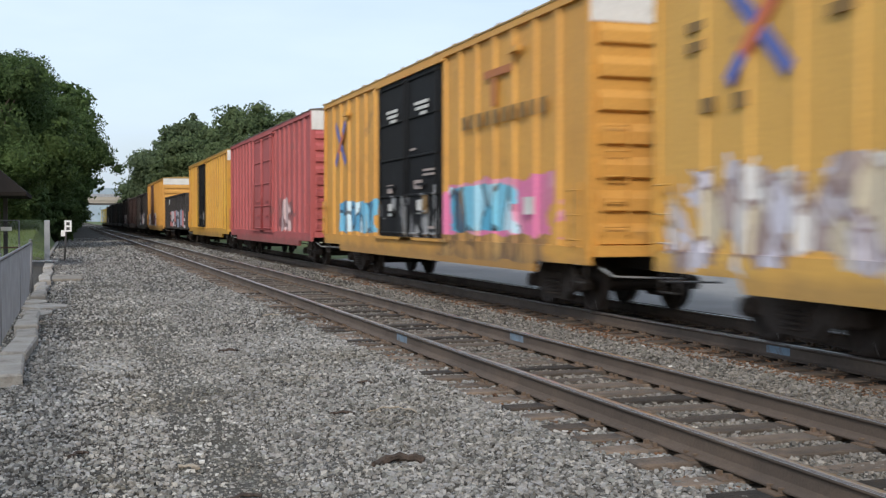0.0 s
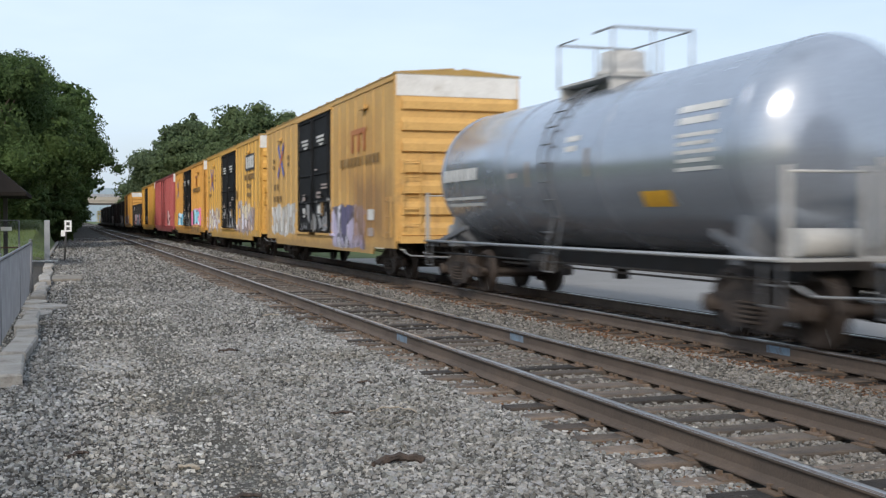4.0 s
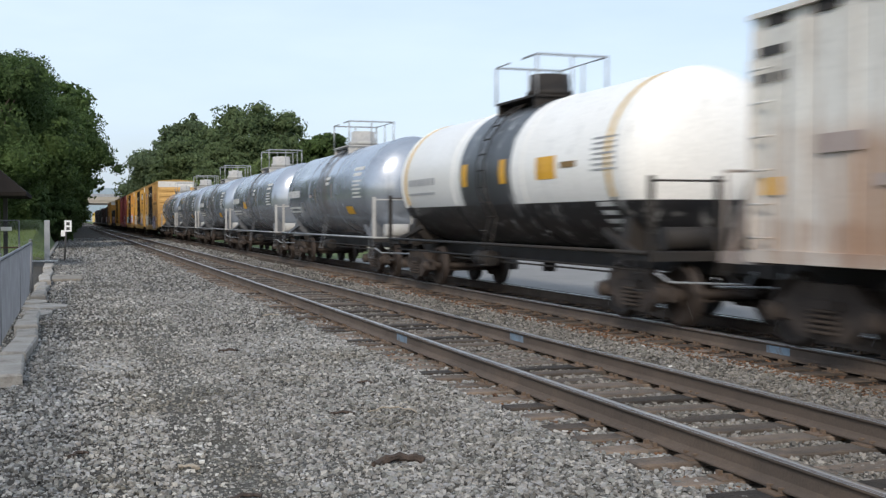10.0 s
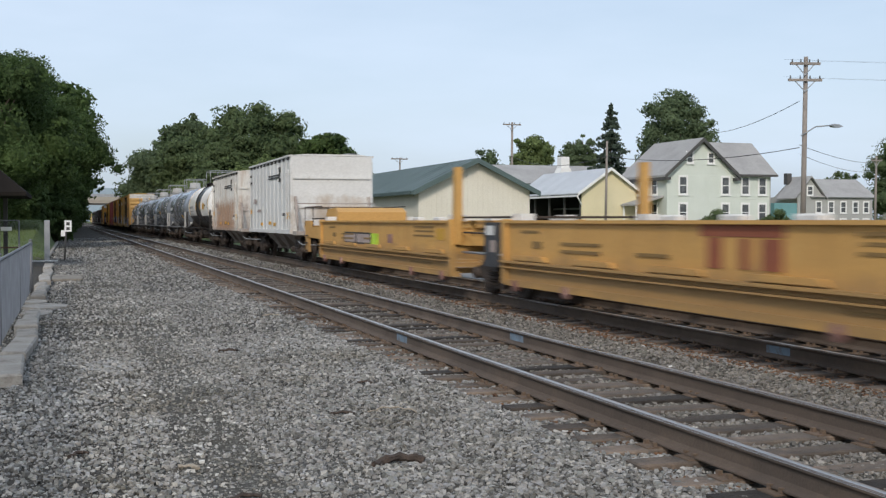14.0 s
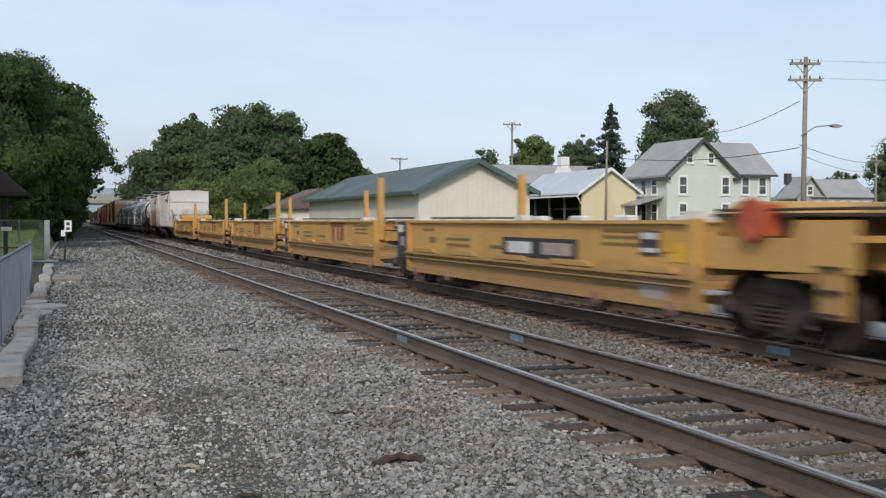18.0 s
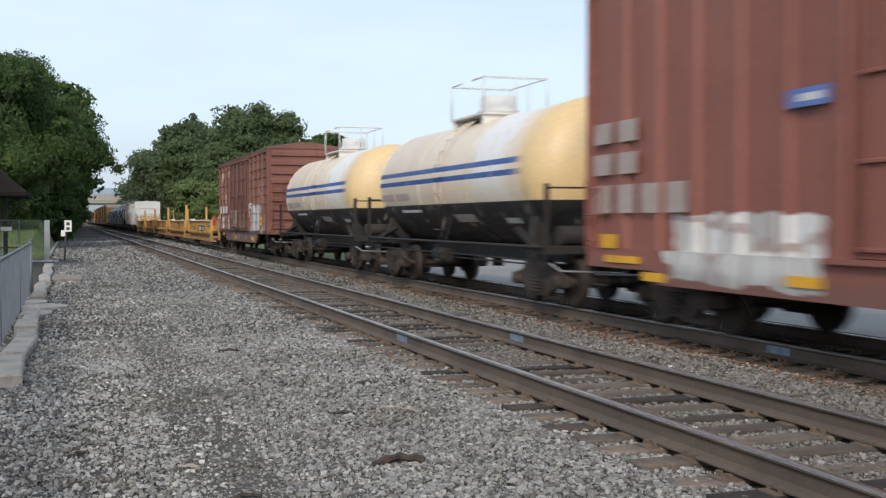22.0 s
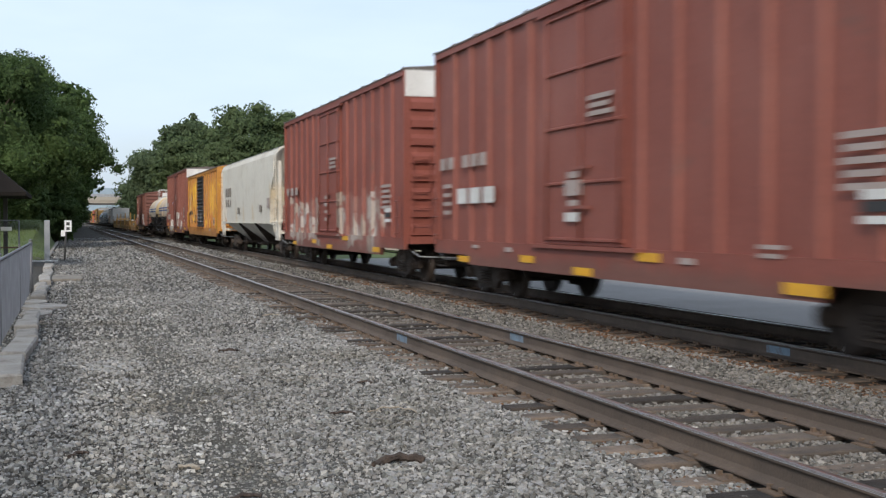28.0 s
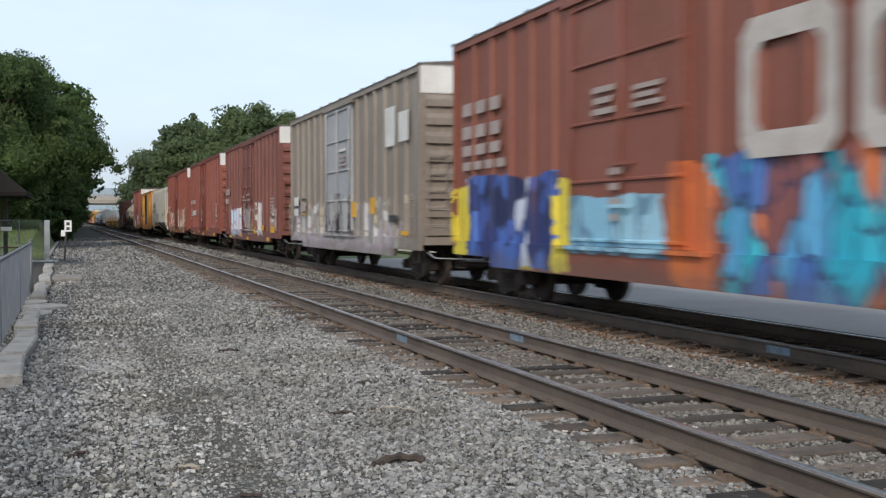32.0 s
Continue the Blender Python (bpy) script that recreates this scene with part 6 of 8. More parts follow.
M_yb = car_paint("rusty_yellow_paint", (0.58, 0.28, 0.050), (0.46, 0.20, 0.045), 72, [stain_or_shade(2.2, 5.2, 2.2, 4.0, (0.74, 0.44, 0.04), 0.9, 3), stain_or_shade(-6.0, -3.8, 1.9, 3.6, (0.72, 0.42, 0.06), 0.85, 8), stain_or_shade(-7.65, -7.0, 2.4, 3.8, (0.58, 0.52, 0.45), 0.8, 2, (2, 2, 2)), stain_or_shade(-2.65, -1.95, 2.5, 3.1, (0.62, 0.55, 0.45), 0.9, 7, (2, 2, 2)), stain_or_shade(5.9, 7.2, 1.2, 3.2, (0.60, 0.50, 0.36), 0.55, 11, (3, 3, 2)), stain_or_shade(-7.5, 7.5, 0.6, 1.9, (0.50, 0.20, 0.06), 0.7, 5), scuffs((0.76, 0.46, 0.05), 0.85, 2, (0.8, 0.8, 0.45), (0.54, 0.62)), scuffs((0.27, 0.09, 0.035), 0.85, 8, (1.0, 1.0, 0.5), (0.56, 0.64)), scuffs((0.60, 0.50, 0.38), 0.7, 12, (1.5, 1.5, 1.2), (0.64, 0.68))], streaks=(0.36, 0.14, 0.045), streak_at=(0.56, 0.74), dirt=(0.40, 0.165, 0.06), dirt_at=(0.48, 0.66))
boxcar("rusty yellow boxcar with a black corrugated door", -285.7, -301.3, 4.32, M_yb, M_roof_dark, [(-1.1, 2.0)], M_yb_door, cut=0.5, ribs=12, posts=1.0, rise=0.3, door_style="corrugated", specs=[(M_rub, 6.9, 3.1, 0.25, 0.4), (M_rub, 5.4, 3.0, 0.3, 0.3), (M_rub, 6.7, 2.35, 0.3, 0.45), ("k", 6.2, 1.98, 0.5, 0.26), ("k", 5.1, 2.0, 0.45, 0.26), ("s", 6.2, 2.02, 0.4, 0.08), ("s", 5.1, 2.04, 0.35, 0.08), ("k", 5.1, 1.5, 0.35, 0.2), (M_rub, 3.5, 1.75, 0.5, 0.3), ("k", 3.5, 1.45, 0.4, 0.12), (M_dull_yellow, -6.4, 1.86, 0.62, 0.36), ("s", -6.4, 1.45, 0.6, 0.42), ("k", -6.4, 1.42, 0.3, 0.2), ("y", -2.4, 1.34, 0.28, 0.42), ("y", -4.6, 1.36, 0.26, 0.46), ("s", -4.4, 0.98, 0.7, 0.1), (M_yellow_mark, -7.45, 1.7, 0.3, 1.3), (M_yellow_mark, 7.45, 1.5, 0.3, 1.1)])
# first layer, below z 0.95: painted shade of the inward-sloping hopper bottoms
M_gh = car_paint("cream_grey_paint", (0.74, 0.70, 0.615), (0.68, 0.64, 0.56), 73, [stain_or_shade(-9, 9, 0.0, 0.95, (0.17, 0.15, 0.13), 0.9, 9, (1, 1, 1)), stain_or_shade(-8.3, -6.4, 1.4, 3.0, (0.66, 0.52, 0.32), 0.8, 3), stain_or_shade(2.6, 3.2, 1.4, 2.2, (0.66, 0.54, 0.36), 0.8, 5), stain_or_shade(0.4, 0.9, 1.4, 2.2, (0.66, 0.54, 0.36), 0.7, 6), stain_or_shade(-2.4, -1.8, 1.4, 2.3, (0.66, 0.54, 0.36), 0.8, 7)], streaks=(0.60, 0.52, 0.40), streak_at=(0.54, 0.72), dirt=(0.52, 0.46, 0.38), dirt_at=(0.52, 0.76))
M_gh_ink = surface("grey_brown_mark", (0.24, 0.21, 0.18), (0.3, 0.26, 0.22), 2, 20, 0.8)
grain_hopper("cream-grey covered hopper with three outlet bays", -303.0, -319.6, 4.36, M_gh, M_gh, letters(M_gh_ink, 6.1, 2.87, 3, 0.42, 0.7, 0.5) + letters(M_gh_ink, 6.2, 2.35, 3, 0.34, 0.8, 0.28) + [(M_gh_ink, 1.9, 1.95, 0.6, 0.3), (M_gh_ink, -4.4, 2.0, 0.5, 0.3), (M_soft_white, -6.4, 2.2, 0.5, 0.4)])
BR1, BR2 = (0.26, 0.075, 0.052), (0.215, 0.062, 0.045)
PALE = [(0.44, 0.37, 0.32), (0.36, 0.28, 0.23), (0.28, 0.10, 0.075), (0.48, 0.42, 0.38), (0.30, 0.14, 0.11)]
M_bb3 = car_paint("red_brown_paint", BR1, BR2, 74, [graffiti(1.8, 6.9, 0.75, 2.15, PALE, 2.6, 0.8, 3, (0.25, 0.09, 0.07)), graffiti(-5.6, -1.1, 0.75, 2.25, PALE, 2.3, 0.8, 5, (0.25, 0.09, 0.07))])
M_bb4 = car_paint("red_brown_paint", (0.265, 0.085, 0.06), BR2, 75)
SKY = [(0.42, 0.52, 0.62), (0.5, 0.48, 0.55), (0.6, 0.58, 0.56), (0.36, 0.44, 0.56)]
M_bb5 = car_paint("dark_red_paint", (0.208, 0.076, 0.058), (0.17, 0.063, 0.05), 76, [graffiti(1.9, 6.0, 0.75, 2.1, SKY, 1.6, 0.5, 3, (0.3, 0.25, 0.3)), graffiti(-1.9, 1.4, 0.9, 2.15, [(0.46, 0.37, 0.20), (0.42, 0.38, 0.36), (0.35, 0.42, 0.5), (0.26, 0.09, 0.07), (0.46, 0.3, 0.28)], 2.4, 0.8, 6, (0.2, 0.07, 0.05)),
                                                                          graffiti(-3.7, -1.9, 0.85, 2.3, [(0.66, 0.64, 0.62), (0.60, 0.58, 0.55)], 0.8, 0.6, 8, (0.5, 0.46, 0.44)), graffiti(-6.8, -5.6, 1.0, 2.1, [(0.55, 0.5, 0.47), (0.4, 0.3, 0.27)], 1.4, 0.6, 9, (0.3, 0.2, 0.17), 0.8)])
c_ = boxcar("red-brown boxcar with pale graffiti and a white-topped end", -321.2, -336.6, 5.0, M_bb3, M_roof_dark, DOOR50, M_bb3, white_end=0.6, ribs=8, specs=letters("s", 7.0, 2.5, 3, 0.26, 0.8, 0.4) + DATA + REFL)
marks(c_, door50_bits, -1.64)
c_ = boxcar("clean red-brown boxcar with a plug door", -339.0, -354.1, 5.0, M_bb4, M_roof_dark, DOOR50, M_bb4, white_end=0.6, ribs=8, specs=letters("s", 7.0, 2.66, 2, 0.24, 0.5, 0.34) + letters("s", 5.6, 2.66, 3, 0.24, 0.5, 0.34) + letters("w", 5.8, 1.98, 3, 0.3, 0.75, 0.55) +
            text_lines("s", 6.7, 2.2, 0.5, 4, 0.08, 0.1) + [("s", 3.3, 0.98, 0.3, 0.08), ("s", -2.8, 0.98, 0.35, 0.08), ("s", 5.0, 1.0, 0.3, 0.06)] + text_lines("s", -4.6, 1.2, 0.5, 2, 0.05, 0.05) + DATA + REFL)
marks(c_, door50_bits + [("w", 0.55, 1.55, 0.5, 0.14), ("s", 0.5, 2.0, 0.6, 0.24)], -1.64)
c_ = boxcar("dark red boxcar with blue and yellow graffiti", -356.5, -371.7, 5.0, M_bb5, M_roof_dark, DOOR50, M_bb5, white_end=0.6, ribs=8, specs=letters("s", 7.2, 2.9, 3, 0.3, 0.5, 0.34) + letters("s", 7.2, 2.45, 2, 0.25, 0.6, 0.4) + DATA + REFL + [("y", -3.9, 1.2, 0.5, 0.2), ("y", -6.2, 1.15, 0.8, 0.25)])
marks(c_, [("s", 0.2, 2.4, 2.5, 0.05), ("s", -0.2, 2.62, 0.9, 0.07), ("s", 1.1, 2.55, 0.4, 0.1), ("s", 0.9, 2.2, 0.5, 0.08)], -1.64)
TAUPE = [(0.46, 0.44, 0.38), (0.36, 0.31, 0.27), (0.48, 0.40, 0.44), (0.24, 0.22, 0.20), (0.52, 0.50, 0.50), (0.40, 0.36, 0.26), (0.32, 0.33, 0.34)]
M_gb = car_paint("taupe_paint", (0.275, 0.23, 0.19), (0.22, 0.185, 0.155), 77, [graffiti(-5.8, 7.6, 0.6, 1.35, [(0.46, 0.38, 0.42), (0.50, 0.44, 0.48), (0.40, 0.34, 0.35)], 1.4, 0.6, 8, (0.34, 0.29, 0.29), 0.8), graffiti(-5.8, 7.6, 0.9, 2.0, TAUPE, 2.6, 0.8, 3, (0.2, 0.17, 0.15), 0.85)], streaks=(0.40, 0.37, 0.31))
M_gb_door = car_paint("grey_door_paint", (0.38, 0.38, 0.39), (0.32, 0.32, 0.33), 78, [graffiti(-1.4, 1.9, 1.1, 2.2, [(0.42, 0.41, 0.40), (0.3, 0.28, 0.27)], 1.6, 0.6, 5)])
c_ = boxcar("taupe boxcar with a grey door, stained and tagged", -374.1, -389.5, 4.95, M_gb, M_roof_dark, [(-1.31, 1.8)], M_gb_door, white_end=0.6, ribs=8,
            specs=[("w", -5.36, 3.77, 0.85, 0.95), ("w", -6.5, 3.7, 0.8, 0.7), ("y", -1.68, 1.8, 0.5, 0.42), ("y", -3.67, 1.88, 0.45, 0.42), ("k", -5.6, 1.55, 0.7, 0.16), ("y", -6.6, 1.2, 0.6, 0.1), ("w", 6.6, 2.15, 0.75, 0.28), ("w", 6.6, 1.78, 0.75, 0.22), ("k", 6.6, 1.96, 0.7, 0.06), ("s", 5.3, 1.95, 0.7, 0.3), ("w", 5.3, 2.0, 0.6, 0.1), ("k", 5.3, 2.2, 0.7, 0.06), ("y", 5.3, 1.72, 0.6, 0.05)])
marks(c_, door50_bits + [("w", -0.4, 3.5, 0.9, 0.08)], -1.64)
BLUES = [(0.02, 0.035, 0.15), (0.07, 0.15, 0.46), (0.60, 0.64, 0.74), (0.015, 0.022, 0.08), (0.05, 0.10, 0.36)]
TEAL = [(0.03, 0.42, 0.56), (0.07, 0.17, 0.46), (0.05, 0.48, 0.60), (0.10, 0.36, 0.60), (0.58, 0.17, 0.06), (0.04, 0.44, 0.56), (0.28, 0.10, 0.09)]
M_br = car_paint("brown_paint", (0.25, 0.08, 0.05), (0.21, 0.07, 0.046), 79, [graffiti(2.0, 7.9, 0.65, 2.2, [(0.72, 0.58, 0.06), (0.66, 0.52, 0.05)], 0.8, 0.3, 2, (0.5, 0.4, 0.05)), graffiti(2.6, 7.2, 0.6, 2.35, BLUES, 2.3, 0.25, 3, (0.02, 0.03, 0.10)),
                                                                     graffiti(-0.9, 2.3, 0.95, 1.9, [(0.25, 0.5, 0.65), (0.35, 0.6, 0.72)], 1.0, 0.25, 4, (0.1, 0.2, 0.3)), graffiti(-2.0, -0.9, 0.6, 2.3, [(0.66, 0.17, 0.04), (0.58, 0.15, 0.05)], 0.8, 0.2, 5, (0.5, 0.13, 0.05)),
                                                                     graffiti(-8, -1.8, 0.55, 2.3, TEAL, 2.7, 0.35, 6, (0.02, 0.03, 0.1))])
c_ = boxcar("brown boxcar with large white letters and blue and orange graffiti", -391.9, -407.4, 5.0, M_br, M_roof_dark, [(-1.38, 2.1)], M_br, white_end=0.6, ribs=8, specs=letters("s", 6.9, 3.65, 3, 0.24, 0.75, 0.5) + letters("s", 6.9, 3.2, 3, 0.24, 0.75, 0.5) + letters("s", 6.9, 2.85, 3, 0.2, 0.75, 0.5) + letters("s", 6.9, 2.55, 4, 0.16, 0.6, 0.4))
marks(c_, door50_bits + text_lines("s", 0.9, 3.4, 0.7, 3), -1.64)
M_chalk = surface("rubbed_white_lettering", (0.56, 0.52, 0.48), (0.44, 0.38, 0.34), 3, 20, 0.8, bump=0.05)
ring_letter(c_, -3.46, 3.0, 1.78, 1.6, 0.3, M_chalk)
ring_letter(c_, -5.5, 3.0, 1.78, 1.6, 0.3, M_chalk)


# ---- trees ----
M_bark = surface("bark", (0.085, 0.065, 0.05), (0.055, 0.045, 0.035), 3, 30, 0.95, bump=0.8)


def leaf_material(name, a, b, seed=0.0):
    m = surface(name, a, b, 0.22, 5, 0.75, bump=0.0, island=0.26, spec=0.25, seed=seed)
    nt = m.node_tree
    lit = nt.nodes.new("ShaderNodeBsdfTranslucent")
    both = nt.nodes.new("ShaderNodeMixShader")
    both.inputs[0].default_value = 0.38
    b = nt.nodes["Principled BSDF"]
    col = b.inputs["Base Color"].links[0].from_socket
    link(nt, col, lit.inputs["Color"])
    link(nt, b.outputs[0], both.inputs[1])
    link(nt, lit.outputs[0], both.inputs[2])
    link(nt, both.outputs[0], nt.nodes["Material Output"].inputs["Surface"])
    return m


M_leaf_dark = leaf_material("dark_leaves", (0.088, 0.136, 0.040), (0.042, 0.074, 0.027), 1)
M_leaf_mid = leaf_material("green_leaves", (0.128, 0.172, 0.073), (0.080, 0.118, 0.055), 2)
# far trees: flatter, bluer green, with distance haze painted in
M_leaf_far = leaf_material("distant_hazed_leaves", (0.125, 0.168, 0.086), (0.094, 0.136, 0.074), 3)
M_leaf_light = leaf_material("light_leaves", (0.180, 0.232, 0.085), (0.125, 0.172, 0.064), 4)
# lighter, greyer green for trees behind the roofs: haze painted into the leaves
M_leaf_hazy = leaf_material("haze_painted_leaves", (0.130, 0.175, 0.088), (0.088, 0.128, 0.066), 6)
M_needle = leaf_material("dark_needles", (0.088, 0.118, 0.085), (0.062, 0.088, 0.064), 5)


def leaf_cloud(name, lobes, count, size, mat, seed, cores=True, rough=0.5):
    """A crown of many small folded leaves on the shells of lobes (x, y, z, rx, ry, rz), with denser foliage inside."""
    rng = np.random.default_rng(seed)
    lob = np.array(lobes, float)
    w = lob[:, 3] * lob[:, 5]
    which = rng.choice(len(lob), count, p=w / w.sum())
    d = rng.normal(size=(count, 3))
    d /= np.linalg.norm(d, axis=1)[:, None]
    rad = 1.16 - 0.42 * rng.uniform(size=count) ** 1.6
    bump = 1 + 0.16 * np.sin(d[:, 0] * 7 + which) * np.sin(d[:, 2] * 6 + 2 * which) + 0.10 * np.sin(d[:, 1] * 13 + which * 3)
    p = lob[which, :3] + d * lob[which, 3:] * (rad * bump)[:, None]
    n = d + rng.normal(0, rough, (count, 3))
    n /= np.linalg.norm(n, axis=1)[:, None]
    a = np.cross(n, rng.normal(size=(count, 3)))
    a /= np.linalg.norm(a, axis=1)[:, None]
    b = np.cross(n, a)
    s = 0.62 * size * rng.uniform(0.55, 1.35, count)[:, None]
    v = [np.stack([p - a * s, p + b * s * 0.55 - n * s * 0.2, p + a * s, p - b * s * 0.55 - n * s * 0.2], 1).reshape(-1, 3)]
    k = 4 * np.arange(count)[:, None]
    t = [k + np.array([[0, 1, 2]]), k + np.array([[0, 2, 3]])]
    if cores:
        base = 4 * count
        th, ph = np.meshgrid(np.linspace(0.12, math.pi - 0.12, 5), np.arange(8) * 2 * math.pi / 8, indexing="ij")
        ball = np.stack([np.sin(th) * np.cos(ph), np.sin(th) * np.sin(ph), np.cos(th)], 2).reshape(-1, 3)
        faces = np.array([f for r in range(4) for c in range(8) for f in ((r * 8 + c, (r + 1) * 8 + c, (r + 1) * 8 + (c + 1) % 8), (r * 8 + c, (r + 1) * 8 + (c + 1) % 8, r * 8 + (c + 1) % 8))])
        for q in lob:
            v.append(q[:3] + ball * q[3:] * (0.66 + 0.12 * rng.uniform(-1, 1, (40, 1))))
            t.append(faces + base)
            base += 40
    return bulk_mesh(name, np.concatenate(v), np.concatenate(t), mat)


def tree(label, x, y, height, radius, mat, seed, low=0.25, count=7000, size=0.3, lean=(0, 0), squash=1.0, extra=(), name="tree", lobes=16):
    rng = random.Random(seed)
    t = thing(name, label, "tree", (x, y, 0), "trees along the line")
    zc = height * (1 + low) / 2
    hz = max(height * (1 - low) / 2 - 0.07 * radius, 0.3 * height)
    # a big inner mass and many clumps over its surface
    lb = [(lean[0] * 0.6, lean[1], zc - 0.04 * height, radius * 0.70, radius * 0.72 * squash, hz * 0.74)]
    for k in range(lobes * 3):
        u = 1 - 2 * (k + 0.5) / (lobes * 3)
        a = 2.39996 * k + rng.uniform(-0.5, 0.5)
        q = math.sqrt(1 - u * u)
        f = rng.uniform(0.62, 1.0)
        r = radius * rng.choice((0.14, 0.18, 0.24, 0.30, 0.36)) * rng.uniform(0.85, 1.15)
        z = zc + hz * u * f
        lb.append((lean[0] * (0.55 + 0.35 * u) + radius * f * q * math.cos(a), lean[1] + radius * f * q * math.sin(a) * squash, z, r, r, r * rng.uniform(0.55, 0.8)))
    lb += [(e[0] - x, e[1] - y, e[2], e[3], e[3], e[3] * 0.8) for e in extra]
    g = Geo()
    top = Vector((lean[0] * 0.5, lean[1] * 0.5, height * 0.62))
    base_r = max(0.16, height * 0.022)
    mid = Vector((lean[0] * 0.15, 0, height * 0.28))
    g.tube((0, 0, -0.1), mid, base_r * 1.25, 9, 0, base_r * 0.9)
    g.tube(mid, top, base_r * 0.9, 9, 0, base_r * 0.35)
    for q in lb[1:: 5]:
        s = mid.lerp(top, rng.uniform(0.2, 0.95))
        g.tube(s, (q[0], q[1], q[2] - q[5] * 0.2), base_r * 0.35, 6, 0, base_r * 0.08)
    part("trunk", g, M_bark, t)
    part("crown", leaf_cloud("crown", lb, int(count * 1.9), size, mat, seed), None, t)
    return t


def conifer(label, x, y, height, radius, seed):
    t = thing("conifer", label, "tree", (x, y, 0), "trees behind the houses")
    part("trunk", Geo().tube((0, 0, 0), (0, 0, height * 0.97), 0.22, 8, 0, 0.03), M_bark, t)
    rng = np.random.default_rng(seed)
    lobes = []
    for k in range(30):
        f = k / 29
        z = height * (0.12 + 0.87 * f)
        r = radius * (1 - f) ** 0.85 * rng.uniform(0.72, 1.12) + 0.1
        for j in range(6):
            a = j * 1.047 + k * 1.7 + rng.uniform(-0.4, 0.4)
            rr = r * rng.uniform(0.6, 1.15)
            z = height * (0.12 + 0.87 * f) + rng.uniform(-0.25, 0.25)
            for q in (0.3, 0.62, 0.95):
                lobes.append((rr * q * math.cos(a), rr * q * math.sin(a), z - rr * q * 0.32, 0.10 + rr * 0.17, 0.10 + rr * 0.17, 0.10 + 0.05 * rr))
    part("crown", leaf_cloud("crown", lobes, 13000, 0.30, M_needle, seed, False, 1.0), None, t)


# tall trees beside the walkway
tree("tall dark-green broadleaf tree by the fence", -5.6, 74, 11.9, 5.3, M_leaf_dark, 11, 0.12, 24000, 0.19, (1.6, 0))
tree("tall dark-green broadleaf tree by the fence", -6.0, 92, 15.2, 4.7, M_leaf_dark, 12, 0.12, 21000, 0.20, (0.4, 0))
tree("broadleaf tree leaning over the walkway", -3.6, 103, 13.0, 4.0, M_leaf_dark, 13, 0.2, 18000, 0.20, (3.0, 0), extra=[(0.5, 99, 9.7, 1.8), (1.1, 99, 8.3, 1.7), (1.5, 98.5, 6.9, 1.5), (1.3, 98.5, 7.6, 1.7), (3.1, 97, 6.6, 0.6), (3.7, 97, 6.0, 0.55), (2.4, 98, 7.4, 1.0)])
tree("broadleaf tree in the row beside the line", -5.0, 128, 12.5, 4.5, M_leaf_dark, 14, 0.12, 4500, 0.42, (2.8, 0))
tree("broadleaf tree in the row beside the line", -6.0, 160, 13, 5.0, M_leaf_dark, 15, 0.1, 4000, 0.46, (3.0, 0))
# unseen trees behind the front row, added to keep light off the far cars
for k, by in enumerate((115, 140, 156, 170, 184, 197, 210, 223, 236, 250, 264, 278, 292, 308, 325, 345)):
    tree("unseen tall tree beside the line, added to shade the train", -5.2 if by < 150 else -2.9 - 0.6 * (k % 2), by, 16.0 if by < 130 else 18 if by < 150 else 20 + (k % 3), 5.2 if by < 150 else 6.4, M_leaf_dark, 130 + k, 0.08, 1900, 0.75, (0.6, 0), lobes=10)
for k, (bx, by, bh, br) in enumerate([(-7.5, 80, 5.5, 3.6), (-3.8, 88, 5.0, 2.6), (-2.2, 104, 5.2, 2.3), (-10.5, 78, 7, 4), (-2.4, 120, 5, 2.4), (-3.0, 145, 6, 3.2), (-0.9, 113, 4.6, 1.9), (-0.6, 137, 4.8, 2.2), (-1.2, 96, 3.6, 1.6), (-4, 185, 8, 4.5), (-5, 230, 9, 5), (-6, 300, 9, 6), (-1.6, 160, 6, 2.8), (-1.2, 190, 7, 3.2), (-0.8, 215, 7.5, 3.4), (-0.6, 245, 8, 3.6), (-0.4, 275, 8, 3.8), (0.0, 310, 8, 4.0)]):
    tree("dense dark shrub under the trees", bx, by, bh, br, M_leaf_dark, 30 + k, 0.0, 2600, 0.33, name="shrub", lobes=8)
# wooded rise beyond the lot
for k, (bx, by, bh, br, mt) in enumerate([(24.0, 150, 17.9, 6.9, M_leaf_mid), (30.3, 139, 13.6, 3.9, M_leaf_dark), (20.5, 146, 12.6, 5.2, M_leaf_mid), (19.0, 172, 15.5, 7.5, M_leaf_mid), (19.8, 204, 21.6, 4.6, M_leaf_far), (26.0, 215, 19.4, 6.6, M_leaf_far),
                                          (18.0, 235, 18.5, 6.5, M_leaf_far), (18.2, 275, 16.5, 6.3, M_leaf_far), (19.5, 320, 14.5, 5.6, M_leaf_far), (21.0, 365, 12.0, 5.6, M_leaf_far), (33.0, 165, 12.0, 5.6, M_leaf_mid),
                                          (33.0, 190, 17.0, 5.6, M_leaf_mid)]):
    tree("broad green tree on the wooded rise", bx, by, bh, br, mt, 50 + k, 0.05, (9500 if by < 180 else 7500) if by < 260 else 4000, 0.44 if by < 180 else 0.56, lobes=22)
tree("light-green rounded tree at the lot's edge", 17.6, 113, 7.3, 3.7, M_leaf_light, 71, 0.05, 14000, 0.24, lobes=20, extra=[(16.4, 112, 6.2, 1.3), (18.8, 113, 7.0, 1.4), (14.6, 114, 4.8, 1.2)])
tree("low green tree at the lot's edge", 13.3, 124, 6.2, 3.4, M_leaf_light, 72, 0.05, 5000, 0.28)
